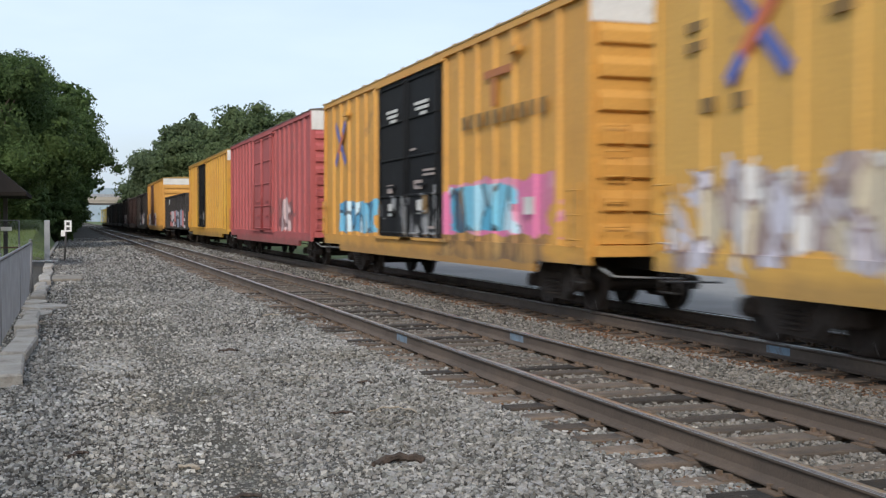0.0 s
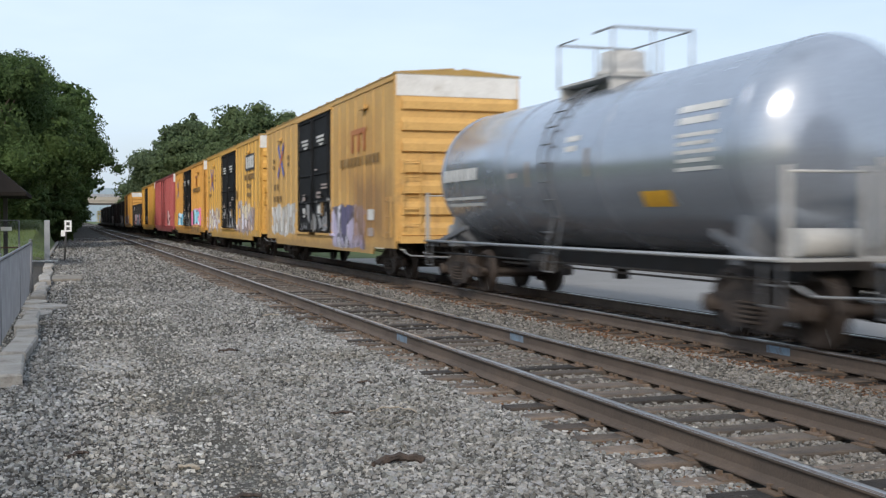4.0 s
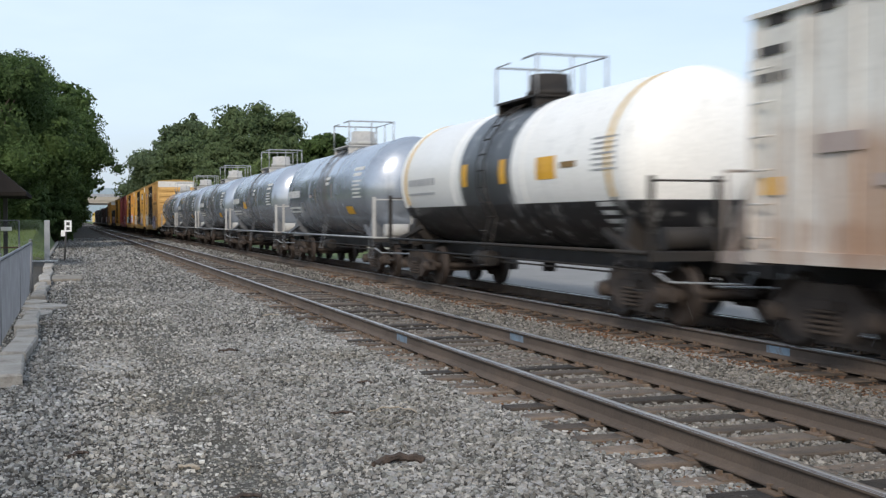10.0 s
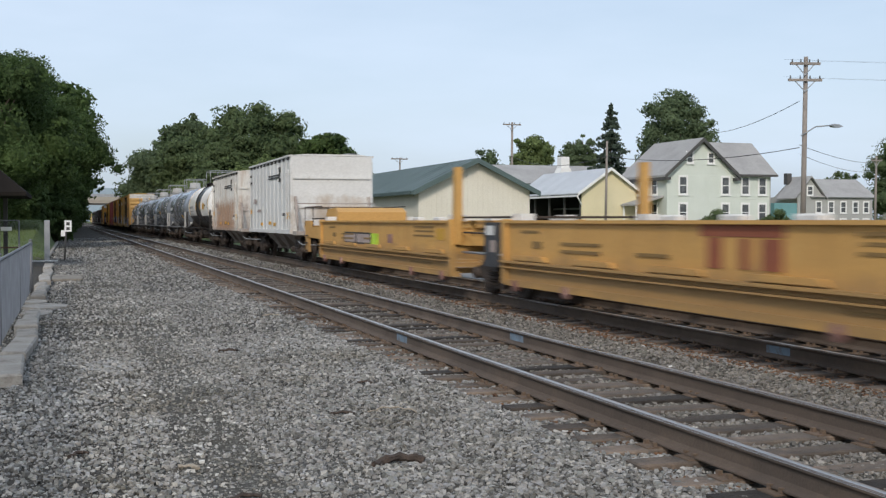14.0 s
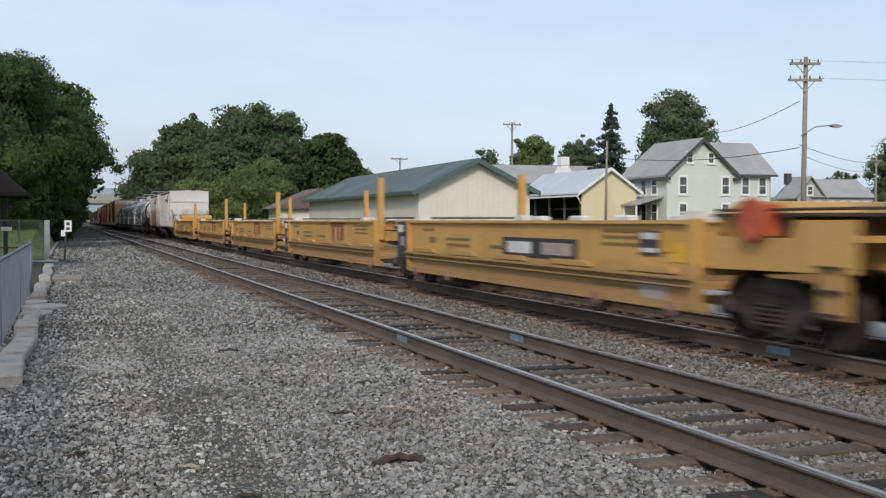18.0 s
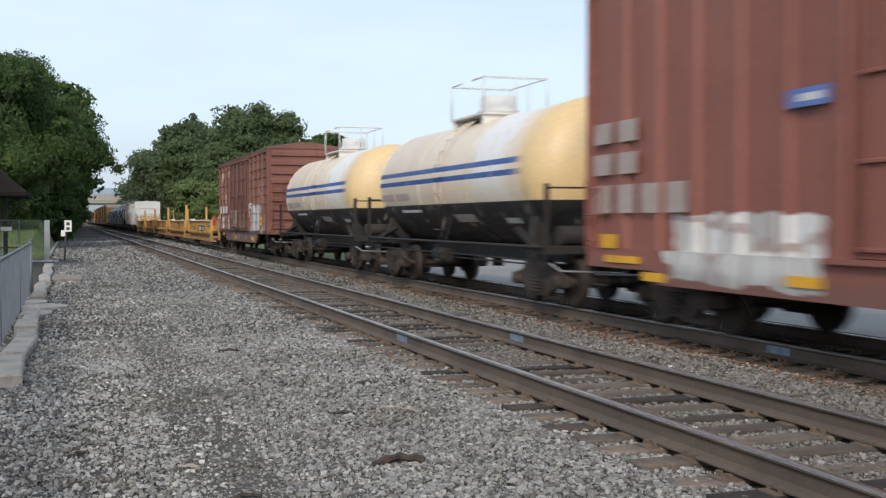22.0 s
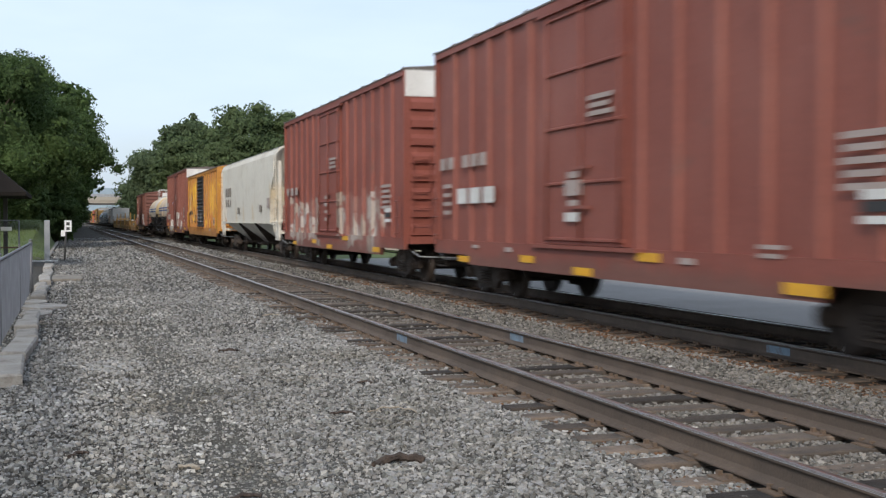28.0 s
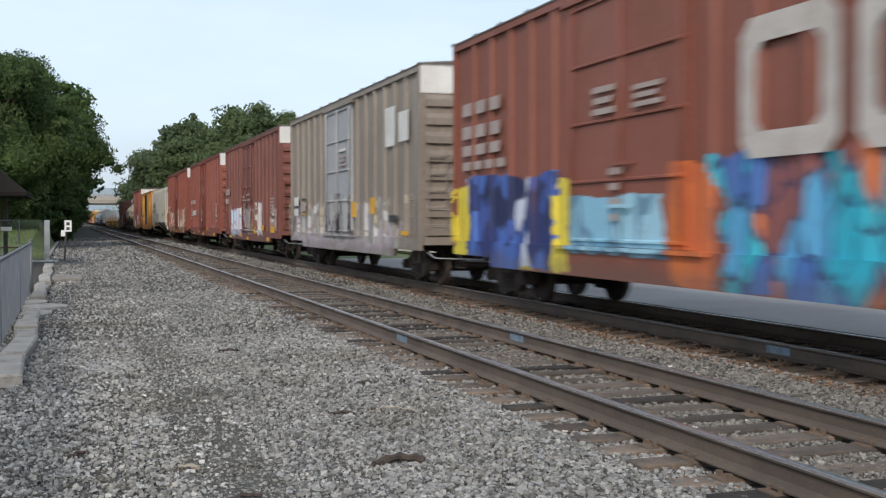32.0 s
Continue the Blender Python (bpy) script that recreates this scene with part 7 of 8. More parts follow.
# trees behind the houses
tree("large dark-green tree behind the house", 62.2, 108, 16.0, 4.3, M_leaf_hazy, 81, 0.2, 10000, 0.30)
tree("round green tree behind the roofs", 54.9, 131, 12.9, 2.9, M_leaf_light, 82, 0.2, 8000, 0.36)
tree("round green tree behind the roofs", 56.5, 120, 12.1, 2.2, M_leaf_hazy, 83, 0.2, 5000, 0.3)
tree("thin pale tree behind the roofs", 56.8, 152, 12.2, 2.6, M_leaf_far, 84, 0.3, 1500, 0.3)
tree("dark tree beside the street", 106.0, 123, 13.2, 6.0, M_leaf_mid, 85, 0.15, 7000, 0.28)
tree("small dark tree beside the street", 97.7, 125.6, 8.5, 2.4, M_leaf_mid, 86, 0.2, 3000, 0.3)
tree("small distant tree behind the depot", 37.0, 150, 8.6, 3.3, M_leaf_mid, 87, 0.5, 2500, 0.3)
conifer("tall dark spruce beside the house", 48.4, 96, 12.6, 3.0, 91)
conifer("tall dark spruce beside the house", 54.6, 100, 9.0, 2.0, 92)
for k, (bx, by) in enumerate([(47.6, 76.6), (53.0, 76.4), (83, 100)]):
    tree("low green shrub before the house", bx, by, 2.6, 1.3, M_leaf_mid, 95 + k, 0.0, 1500, 0.16, name="shrub", lobes=8)

# ---- buildings beyond the lot ----
M_siding_cream = surface("cream_siding", (0.72, 0.68, 0.58), (0.66, 0.62, 0.53), 0.5, 14, 0.75, bump=0.1)
M_siding_yellow = surface("pale_yellow_siding", (0.72, 0.64, 0.42), (0.67, 0.59, 0.38), 0.5, 14, 0.75, bump=0.1)
M_siding_green = surface("pale_green_siding", (0.65, 0.69, 0.625), (0.60, 0.64, 0.575), 0.6, 14, 0.75, bump=0.1)
M_siding_grey = surface("grey_green_siding", (0.42, 0.42, 0.40), (0.36, 0.36, 0.345), 0.6, 14, 0.75, bump=0.1)
M_roof_green = surface("green_metal_roof", (0.085, 0.125, 0.12), (0.07, 0.105, 0.10), 0.3, 12, 0.6, bump=0.05)
M_roof_grey = surface("grey_shingles", (0.38, 0.372, 0.36), (0.31, 0.304, 0.297), 0.5, 9, 0.9, bump=0.4)
M_roof_metal = surface("pale_metal_roof", (0.60, 0.61, 0.62), (0.54, 0.55, 0.56), 0.4, 12, 0.45, 0.2, 0.05)
M_trim_white = surface("white_trim", (0.82, 0.82, 0.80), (0.77, 0.77, 0.75), 1, 20, 0.6)
M_trim_dark = surface("dark_eaves", (0.06, 0.06, 0.06), (0.09, 0.085, 0.08), 1, 20, 0.7)
M_glass = surface("window_glass", (0.05, 0.055, 0.06), (0.14, 0.145, 0.15), 0.8, 3, 0.25, 0.0, 0.0, spec=0.5)
M_dark_inside = surface("painted_interior_shade", (0.02, 0.02, 0.02), (0.03, 0.028, 0.026), 1, 10, 0.9)
M_pole = surface("weathered_pole", (0.30, 0.262, 0.232), (0.22, 0.193, 0.172), 1.5, 25, 0.9, bump=0.6)
M_wire = surface("black_cable", (0.03, 0.03, 0.032), None, 3, 20, 0.6, bump=0.0)


def window(house, x, y, z, w=0.82, h=1.5):
    """A sash window in a wall that faces -y: frame, two panes, sill."""
    outer = [(x - w / 2 - 0.14, z - h / 2 - 0.13), (x + w / 2 + 0.14, z - h / 2 - 0.13), (x + w / 2 + 0.14, z + h / 2 + 0.17), (x - w / 2 - 0.14, z + h / 2 + 0.17)]
    inner = [(x - w / 2, z - h / 2), (x + w / 2, z - h / 2), (x + w / 2, z + h / 2), (x - w / 2, z + h / 2)]
    vs = [(a, yy, b) for yy in (y - 0.05, y + 0.02) for ring in (outer, inner) for a, b in ring]
    fs = []
    for i in range(4):
        j = (i + 1) % 4
        fs += [(i, j, 4 + j, 4 + i), (8 + j, 8 + i, 12 + i, 12 + j), (j, i, 8 + i, 8 + j), (4 + i, 4 + j, 12 + j, 12 + i)]
    win = part("window", Geo().add(vs, fs), M_trim_white, house, "white-framed sash window")
    part("meeting_rail", Geo().box(x - w / 2, x + w / 2, y - 0.035, y + 0.02, z - 0.03, z + 0.03), M_trim_white, win)
    part("pane", Geo().box(x - w / 2, x + w / 2, y - 0.012, y + 0.02, z + 0.03, z + h / 2), M_glass, win)
    part("pane", Geo().box(x - w / 2, x + w / 2, y - 0.012, y + 0.02, z - h / 2, z - 0.03), M_glass, win)
    part("sill", Geo().box(x - w / 2 - 0.17, x + w / 2 + 0.17, y - 0.1, y, z - h / 2 - 0.18, z - h / 2 - 0.11), M_trim_white, win)
    return win


def clapboards(name, house, mat, x0, x1, y0, y1, z0, z1, step=0.14, face="y"):
    """Lapped siding boards over a wall that faces -y or -x, as one sheet of narrow slanting steps."""
    n = int((z1 - z0) / step)
    if face == "y":
        pts = [(y0, z0)]
        for k in range(n):
            pts += [(y0 - 0.012, z0 + k * step), (y0, z0 + (k + 1) * step - 0.004)]
        pts += [(y0, z1), (y1, z1), (y1, z0)]
        return part(name, Geo().prism("x", pts, x0, x1), mat, house)
    pts = [(x0, z0)]
    for k in range(n):
        pts += [(x0 - 0.012, z0 + k * step), (x0, z0 + (k + 1) * step - 0.004)]
    pts += [(x0, z1), (x1, z1), (x1, z0)]
    return part(name, Geo().prism("y", pts, y0, y1), mat, house)


# long depot with a green metal roof: its gable faces the camera
depot = thing("depot", "long cream building with a green metal gable roof", "building", (18.0, 58.7, 0))
W_, L_, E_, P_ = 6.55, 29.6, 3.45, 5.05
part("wall", Geo().prism("y", [(0, 0), (W_, 0), (W_, E_), (W_ / 2, P_ - 0.05), (0, E_)], 0, L_), M_siding_cream, depot)
for k in range(int(W_ / 0.3)):
    x = 0.15 + 0.3 * k
    part("siding_rib", Geo().box(x - 0.02, x + 0.02, -0.018, 0.0, 0.05, E_ - 0.06 + (P_ - E_) * (1 - abs(x - W_ / 2) / (W_ / 2))), M_siding_cream, depot)
sl = (P_ - E_) / (W_ / 2)
for s in (-1, 1):
    a, b = (-0.45, W_ / 2) if s < 0 else (W_ / 2, W_ + 0.45)
    za, zb = (E_ - 0.45 * sl, P_) if s < 0 else (P_, E_ - 0.45 * sl)
    part("roof", Geo().prism("y", [(a, za), (b, zb), (b, zb + 0.14), (a, za + 0.14)], -0.5, L_ + 0.5), M_roof_green, depot)
    for k in range(31):
        yy = -0.48 + k * 1.0
        part("roof_seam", Geo().beam((a, yy, za + 0.145), (b, yy, zb + 0.145), 0.03, 0.024), M_roof_green, depot)
    part("barge_board", Geo().prism("y", [(a, za - 0.14), (b, zb - 0.14), (b, zb + 0.15), (a, za + 0.15)], -0.56, -0.5), M_roof_green, depot)
part("gutter", Geo().box(-0.56, -0.44, -0.5, L_ + 0.5, E_ - 0.45 * sl - 0.06, E_ - 0.45 * sl + 0.12), M_roof_green, depot)

# low house beyond the depot's far end
cabin = thing("outbuilding", "small low building with a brown hipped roof", "building", (17.2, 97, 0))
part("wall", Geo().box(0, 7, 0, 6, 0, 2.9), M_siding_cream, cabin)
part("roof", Geo().prism("y", [(-0.6, 2.8), (3.5, 4.6), (7.6, 2.8)], -0.6, 6.6), surface("brown_roof", (0.14, 0.10, 0.085), (0.18, 0.13, 0.11), 1, 15, 0.9), cabin)
part("door", Geo().box(2.0, 2.9, -0.06, 0.0, 0, 2.05), M_trim_white, cabin)

# open-fronted shed, pale yellow gable
shed = thing("open_shed", "pale yellow shed with an open bay and pale metal roof", "shed", (38.8, 82.0, 0))
SW, SL, SE, SP = 4.9, 13.0, 4.2, 5.9
part("gable_wall", Geo().prism("y", [(0, 0), (SW, 0), (SW, SE), (SW / 2, SP), (0, SE)], 0, 0.15), M_siding_yellow, shed)
# walls seen through the open bay are near-black, the interior's shade painted on
part("back_wall", Geo().box(SW - 0.15, SW, 0.15, SL, 0, SE), M_dark_inside, shed)
part("far_wall", Geo().prism("y", [(0, 0), (SW, 0), (SW, SE), (SW / 2, SP), (0, SE)], SL - 0.15, SL), M_dark_inside, shed)
for k in range(5):
    part("bay_post", Geo().box(0.0, 0.16, 0.3 + 3.1 * k, 0.46 + 3.1 * k, 0, SE), M_trim_dark, shed)
    for j in range(3):
        part("rack_beam", Geo().box(3.2, 3.3, 0.4 + 3.1 * k, 3.3 + 3.1 * k, 0.9 + 0.9 * j, 1.05 + 0.9 * j), M_galv, shed)
for s in (-1, 1):
    a, b = (-0.5, SW / 2) if s < 0 else (SW / 2, SW + 0.4)
    q = (SP - SE) / (SW / 2)
    za, zb = (SE - 0.5 * q, SP) if s < 0 else (SP, SE - 0.4 * q)
    part("roof", Geo().prism("y", [(a, za), (b, zb), (b, zb + 0.1), (a, za + 0.1)], -0.35, SL + 0.3), M_roof_metal, shed)
    part("barge_board", Geo().prism("y", [(a, za - 0.12), (b, zb - 0.12), (b, zb + 0.12), (a, za + 0.12)], -0.42, -0.35), M_trim_white, shed)
part("gutter", Geo().box(-0.6, -0.48, -0.35, SL, SE - 0.55, SE - 0.4), M_trim_white, shed)
part("downspout", Geo().tube((-0.54, -0.3, SE - 0.5), (-0.25, -0.2, SE - 0.95), 0.06, 8).tube((-0.25, -0.2, SE - 0.95), (-0.05, -0.08, SE - 1.2), 0.06, 8), M_trim_white, shed)
hall = thing("workshop", "wide grey-roofed building with a white chimney", "building", (46.0, 100.0, 0))
part("wall", Geo().box(-6.5, 16, 0, 9, 0, 5.4), M_siding_grey, hall)
part("roof", Geo().prism("x", [(-0.5, 5.3), (4.5, 7.3), (9.5, 5.3)], -7.0, 16.5), M_roof_grey, hall)
part("chimney", Geo().box(-0.45, 0.45, 1.0, 1.9, 5.6, 8.0).prism("y", [(-0.9, 5.4), (0.9, 5.4), (0.9, 6.0), (0.45, 6.9), (-0.45, 6.9), (-0.9, 6.0)], 0.8, 2.1), M_trim_white, hall)

# pale green house: a gabled block with its ridge along the line, and a lower wing
house = thing("house", "pale green two-storey house with grey gable roofs", "house", (44.75, 78.94, 0))
HE, HP, GW, HL = 5.55, 8.2, 3.04, 7.2
part("wall", Geo().box(0.02, 6.08, 0.02, HL, 0, HE), M_siding_green, house)
clapboards("front_siding", house, M_siding_green, 0.0, 9.49, 0.0, 0.1, 0.1, HE)
clapboards("side_siding", house, M_siding_green, 0.0, 0.1, 0.1, HL, 0.1, HE, face="x")
part("gable_wall", Geo().prism("y", [(0.0, HE), (2 * GW, HE), (GW, HP - 0.12)], 0.0, HL), M_siding_green, house)
for k in range(17):
    z = HE + 0.15 * k
    w = GW * (HP - 0.12 - z - 0.15) / (HP - 0.12 - HE)
    if w > 0.1:
        part("gable_board", Geo().prism("x", [(0.0, z), (-0.012, z), (0.0, z + 0.146)], GW - w, GW + w), M_siding_green, house)
for s in (-1, 1):
    e = GW + s * (GW + 0.4)
    ze = HE - 0.4 * (HP - HE) / GW
    part("gable_roof", Geo().prism("y", [(e, ze), (GW, HP), (GW, HP + 0.16), (e, ze + 0.16)], -0.4, HL + 0.4), M_roof_grey, house)
    part("barge_board", Geo().prism("y", [(e, ze - 0.16), (GW, HP - 0.16), (GW, HP + 0.14), (e, ze + 0.14)], -0.47, -0.4), M_trim_dark, house)
    part("eave_return", Geo().box(GW + s * (GW - 0.12), GW + s * (GW + 0.42), -0.4, -0.03, ze - 0.24, ze - 0.02), M_trim_dark, house)
part("side_eave", Geo().box(-0.46, -0.36, -0.4, HL + 0.4, HE - 0.62, HE - 0.38), M_trim_dark, house)
part("wing_wall", Geo().box(6.08, 9.47, 0.03, 6.6, 0, HE), M_siding_green, house)
part("wing_roof", Geo().prism("x", [(0.05, HE + 0.127), (3.35, 8.12), (7.1, HE - 0.22), (7.1, HE - 0.08), (3.35, 8.28), (0.05, HE + 0.267)], 3.1, 9.93), M_roof_grey, house)
part("wing_roof_edge", Geo().prism("x", [(-0.42, HE - 0.22), (0.05, HE + 0.127), (0.05, HE + 0.267), (-0.42, HE - 0.08)], 6.35, 9.93), M_roof_grey, house)
part("wing_gable", Geo().prism("x", [(0.03, HE), (3.35, 8.1), (6.6, HE)], 9.3, 9.47), M_siding_green, house)
part("wing_eave", Geo().box(6.35, 9.95, -0.46, -0.42, HE - 0.26, HE - 0.08), M_trim_dark, house)
part("corner_board", Geo().box(9.44, 9.52, -0.035, 0.05, 0.1, HE - 0.2), M_siding_grey, house)
for x in (1.42, 5.29, 7.14, 8.74):
    for z in (4.55, 2.4):
        window(house, x, -0.02, z, 0.58, 1.28)
for x in (2.03, 3.94):
    window(house, x, -0.02, 6.75, 0.42, 0.72)
for y in (1.96, 3.76, 5.86):
    for z in (4.55, 2.4):
        wd = window(house, 0, 0, 0, 0.75, 1.28)
        wd.rotation_euler[2] = -math.pi / 2
        wd.location = (-0.02, y, z)
part("porch_roof", Geo().prism("y", [(-2.5, 3.05), (0.0, 3.75), (0.0, 3.6), (-2.5, 2.92)], 0.5, 6.9), M_roof_grey, house)
for y in (0.7, 2.8, 4.8, 6.7):
    part("porch_post", Geo().box(-2.4, -2.28, y - 0.06, y + 0.06, 0, 2.95), M_trim_white, house)
part("porch_deck", Geo().box(-2.5, -0.05, 0.5, 6.9, 0, 0.35), M_trim_dark, house)
part("porch_rail", Geo().box(-2.38, -2.3, 0.7, 6.7, 1.15, 1.22), M_trim_dark, house)
tagged(part("yard_shed", Geo().box(55.4, 57.6, 80, 83, 0, 3.2), surface("teal_paint", (0.16, 0.34, 0.35), (0.14, 0.30, 0.31), 0.6, 20, 0.8)), "small teal outbuilding beside the house", "shed")
fence_back = thing("yard_fence", "low wire yard fence before the house", "fence", (43, 73, 0))
for k in range(9):
    part("post", Geo().tube((1.6 * k, 0, 0), (1.6 * k, 0, 1.45), 0.04, 6), M_galv, fence_back)
part("top_rail", Geo().tube((0, 0, 1.45), (12.8, 0, 1.45), 0.025, 6), M_galv, fence_back)

# grey house farther along the street
h2 = thing("house", "grey two-storey house with a shingled roof", "house", (79.3, 110.0, 0))
part("wall", Geo().box(0, 10.4, 0.1, 7, 0, 4.5), M_siding_grey, h2)
clapboards("front_siding", h2, M_siding_grey, 0, 10.4, 0.08, 0.2, 0.1, 4.5, 0.18)
part("gable_wall", Geo().prism("y", [(-0.2, 4.4), (3.6, 4.4), (1.7, 6.6)], 0.06, 3), M_siding_grey, h2)
for s in (-1, 1):
    part("gable_roof", Geo().prism("y", [(1.7 + s * 2.2, 4.2), (1.7, 6.75), (1.7, 6.9), (1.7 + s * 2.2, 4.35)], -0.3, 3.5), M_roof_grey, h2)
part("main_roof", Geo().prism("x", [(-0.3, 4.45), (3.5, 6.7), (7.3, 4.45)], 1.7, 10.8), M_roof_grey, h2)
part("chimney", Geo().box(0.7, 1.3, 3.0, 3.7, 6.0, 7.3), M_trim_dark, h2)
for x in (2.9, 4.6, 6.3, 8.0, 9.5):
    window(h2, x, 0.06, 3.3, 0.6, 1.15)
    window(h2, x, 0.06, 1.2, 0.7, 1.3)
window(h2, 1.7, 0.06, 5.2, 0.6, 0.9)
tagged(part("street_hedge", leaf_cloud("street_hedge", [(86.5 + k, 106, 0.7, 0.9, 0.8, 0.8) for k in range(8)], 5000, 0.14, M_leaf_mid, 7), None), "clipped green hedge by the street", "hedge")

# ---- poles, wires and the street lamp ----
def utility_pole(label, x, y, h, r, arms, turn=0.0, insul=True):
    p = thing("utility_pole", label, "utility pole", (x, y, 0), "utility poles")
    p.rotation_euler[2] = turn
    part("shaft", Geo().tube((0, 0, -0.2), (0.12, 0, h), r, 12, 0, r * 0.72), M_pole, p)
    for z, w in arms:
        arm = part("crossarm", Geo().box(-w / 2, w / 2, -r - 0.1, -r + 0.02, z - 0.07, z + 0.07), M_pole, p)
        for s in (-1, 1):
            part("brace", Geo().beam((s * w * 0.3, -r - 0.03, z - 0.05), (0.0, -r - 0.02, z - 0.62), 0.03, 0.05), M_galv, p)
        if insul:
            for k in range(4):
                xx = -w / 2 + 0.12 + (w - 0.24) * k / 3
                part("insulator", Geo().tube((xx, -r - 0.04, z + 0.07), (xx, -r - 0.04, z + 0.25), 0.045, 8, 0, 0.03), M_trim_dark, arm)
    return p


utility_pole("tall weathered wooden utility pole with two crossarms", 38.35, 52.75, 10.75, 0.16, [(10.35, 1.7), (9.45, 1.9)], radians(-14))
lamp = thing("street_lamp", "cobra-head street lamp on a long arm", "street lamp", (38.0, 52.6, 0))
part("arm", Geo().tube((0.1, 0, 6.4), (0.9, -0.2, 6.9), 0.035, 8).tube((0.9, -0.2, 6.9), (1.75, -0.45, 6.98), 0.035, 8), M_galv, lamp)
part("lamp_head", Geo().prism("y", [(1.65, 6.95), (1.8, 7.05), (2.15, 7.02), (2.4, 6.92), (2.2, 6.86), (1.75, 6.87)], -0.62, -0.35), M_galv, lamp)
utility_pole("distant utility pole behind the roofs", 48.3, 121, 13.1, 0.17, [(12.8, 2.2)])
utility_pole("distant utility pole behind the depot", 44.35, 154, 10.7, 0.15, [(10.5, 2.4)])
utility_pole("slim pole beside the shed", 38.4, 77, 7.75, 0.11, [])
utility_pole("slim pole at the edge of the trees", 32.8, 147, 9.8, 0.14, [])
utility_pole("utility pole beside the street", 72.0, 88, 7.8, 0.13, [(7.4, 1.2)])


def wire(p, q, sag, r=0.014):
    g = Geo()
    pts = []
    for k in range(13):
        f = k / 12
        pts.append(Vector(p).lerp(Vector(q), f) - Vector((0, 0, sag * 4 * f * (1 - f))))
    for a, b in zip(pts, pts[1:]):
        g.tube(a, b, r, 5)
    return tagged(part("overhead_wire", g, M_wire), "black overhead cable between poles", "cable")


wire((38.0, 52.6, 8.3), (63.0, 103.0, 10.9), 0.5, 0.02)
wire((38.0, 52.6, 5.75), (38.4, 77, 6.6), 0.5, 0.022)
wire((38.4, 77, 6.6), (48.3, 121, 9.2), 0.9, 0.022)
wire((38.0, 52.6, 5.9), (72, 88, 7.2), 0.3, 0.018)
wire((38.0, 52.6, 5.4), (72, 88, 6.4), 0.4, 0.014)
for dz, dx in ((10.55, -0.8), (10.55, 0.8), (9.6, -0.9), (9.6, 0.9)):
    wire((37.9 + dx, 52.75, dz), (75 + dx, 36, dz + 0.6), 0.7, 0.004)

# ---- the road bridge and the far end of the line ----
M_bridge = surface("bridge_concrete", (0.44, 0.40, 0.34), (0.36, 0.33, 0.28), 0.2, 8, 0.9)
bridge = thing("road_bridge", "beige concrete road bridge across the line", "bridge", (0, 373, 0))
part("deck", Geo().box(-60, 80, 0, 9, 7.3, 8.1), M_bridge, bridge)
part("parapet", Geo().box(-60, 80, -0.3, 0, 8.1, 9.3), M_bridge, bridge)
part("girder", Geo().box(-60, 80, 0.2, 0.6, 6.7, 7.3), M_trim_dark, bridge)
for x in (-4.5, 15.5):
    part("pier", Geo().box(x - 0.6, x + 0.6, 1, 8, 0, 6.8), M_bridge, bridge)
part("railing", Geo().box(-60, 80, -0.15, -0.1, 9.3, 10.2), M_galv, bridge)
for s, x in ((-1, -60), (1, 30)):
    tagged(part("embankment", Geo().prism("y", [(x, 0), (x + 44, 0), (x + (30 if s < 0 else 14), 7), (x if s < 0 else x + 44, 7)], 369, 390), M_grass), "grassy bridge embankment", "embankment", kind="structure")
g = Geo()
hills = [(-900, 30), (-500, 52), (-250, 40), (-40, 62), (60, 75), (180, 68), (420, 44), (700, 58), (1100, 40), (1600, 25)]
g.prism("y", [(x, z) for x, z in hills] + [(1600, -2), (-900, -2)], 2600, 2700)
# pale blue stands in for distance haze, painted into the hills' colour
tagged(part("backdrop_hills", g, surface("haze_painted_hills", (0.34, 0.42, 0.50), (0.32, 0.40, 0.47), 0.01, 0.05, 1.0, bump=0.0)), "blue hills on the horizon, haze painted into their colour", "hill", kind="structure")
far_wood = [(-30 - 40 * math.sin(k * 1.3) - 3 * k, 440 + 35 * k, 4.5, 14, 14, 8 + 2 * math.sin(k * 2.1)) for k in range(14)] + [(48 + 30 * math.sin(k * 1.7) + 3 * k, 440 + 35 * k, 4.5, 14, 14, 8 + 2 * math.sin(k)) for k in range(14)]
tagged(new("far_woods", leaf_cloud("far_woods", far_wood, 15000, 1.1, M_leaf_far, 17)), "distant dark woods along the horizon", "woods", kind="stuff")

# ---- walkway edge: lawn, fence, kerb, signs, shelter ----
lawn = Geo()
n = 12
for k in range(n):
    y0, y1 = 57 + 2.25 * k, 57 + 2.25 * (k + 1)
    z0, z1 = 1.8 * (k / n) ** 0.8, 1.8 * ((k + 1) / n) ** 0.8
    lawn.add([(-60, y0, z0), (-2.0, y0, z0), (-2.0, y1, z1), (-60, y1, z1), (-1.05, y0, 0.02), (-1.05, y1, 0.02)], [(0, 1, 2, 3), (1, 4, 5, 2)])
lawn.add([(-60, 84, 1.8), (-2.0, 84, 1.8), (-3.0, 400, 1.8), (-60, 400, 1.8)], [(0, 1, 2, 3)])
tagged(part("lawn", lawn, M_grass), "mown green lawn rising beside the walkway", "grass", kind="structure")
rng = np.random.default_rng(8)
cnt = 9000
px, py = rng.uniform(-9, -1.1, cnt), rng.uniform(50, 85, cnt)
pz = np.where(py > 57, 1.8 * np.clip((py - 57) / 27, 0, 1) ** 0.8, 0) * np.where(px < -2, 1, np.clip((-px - 1.15) / 0.85, 0, 1)) - 0.03
a = rng.uniform(0, 6.28, cnt)
hh = rng.uniform(0.05, 0.14, cnt)
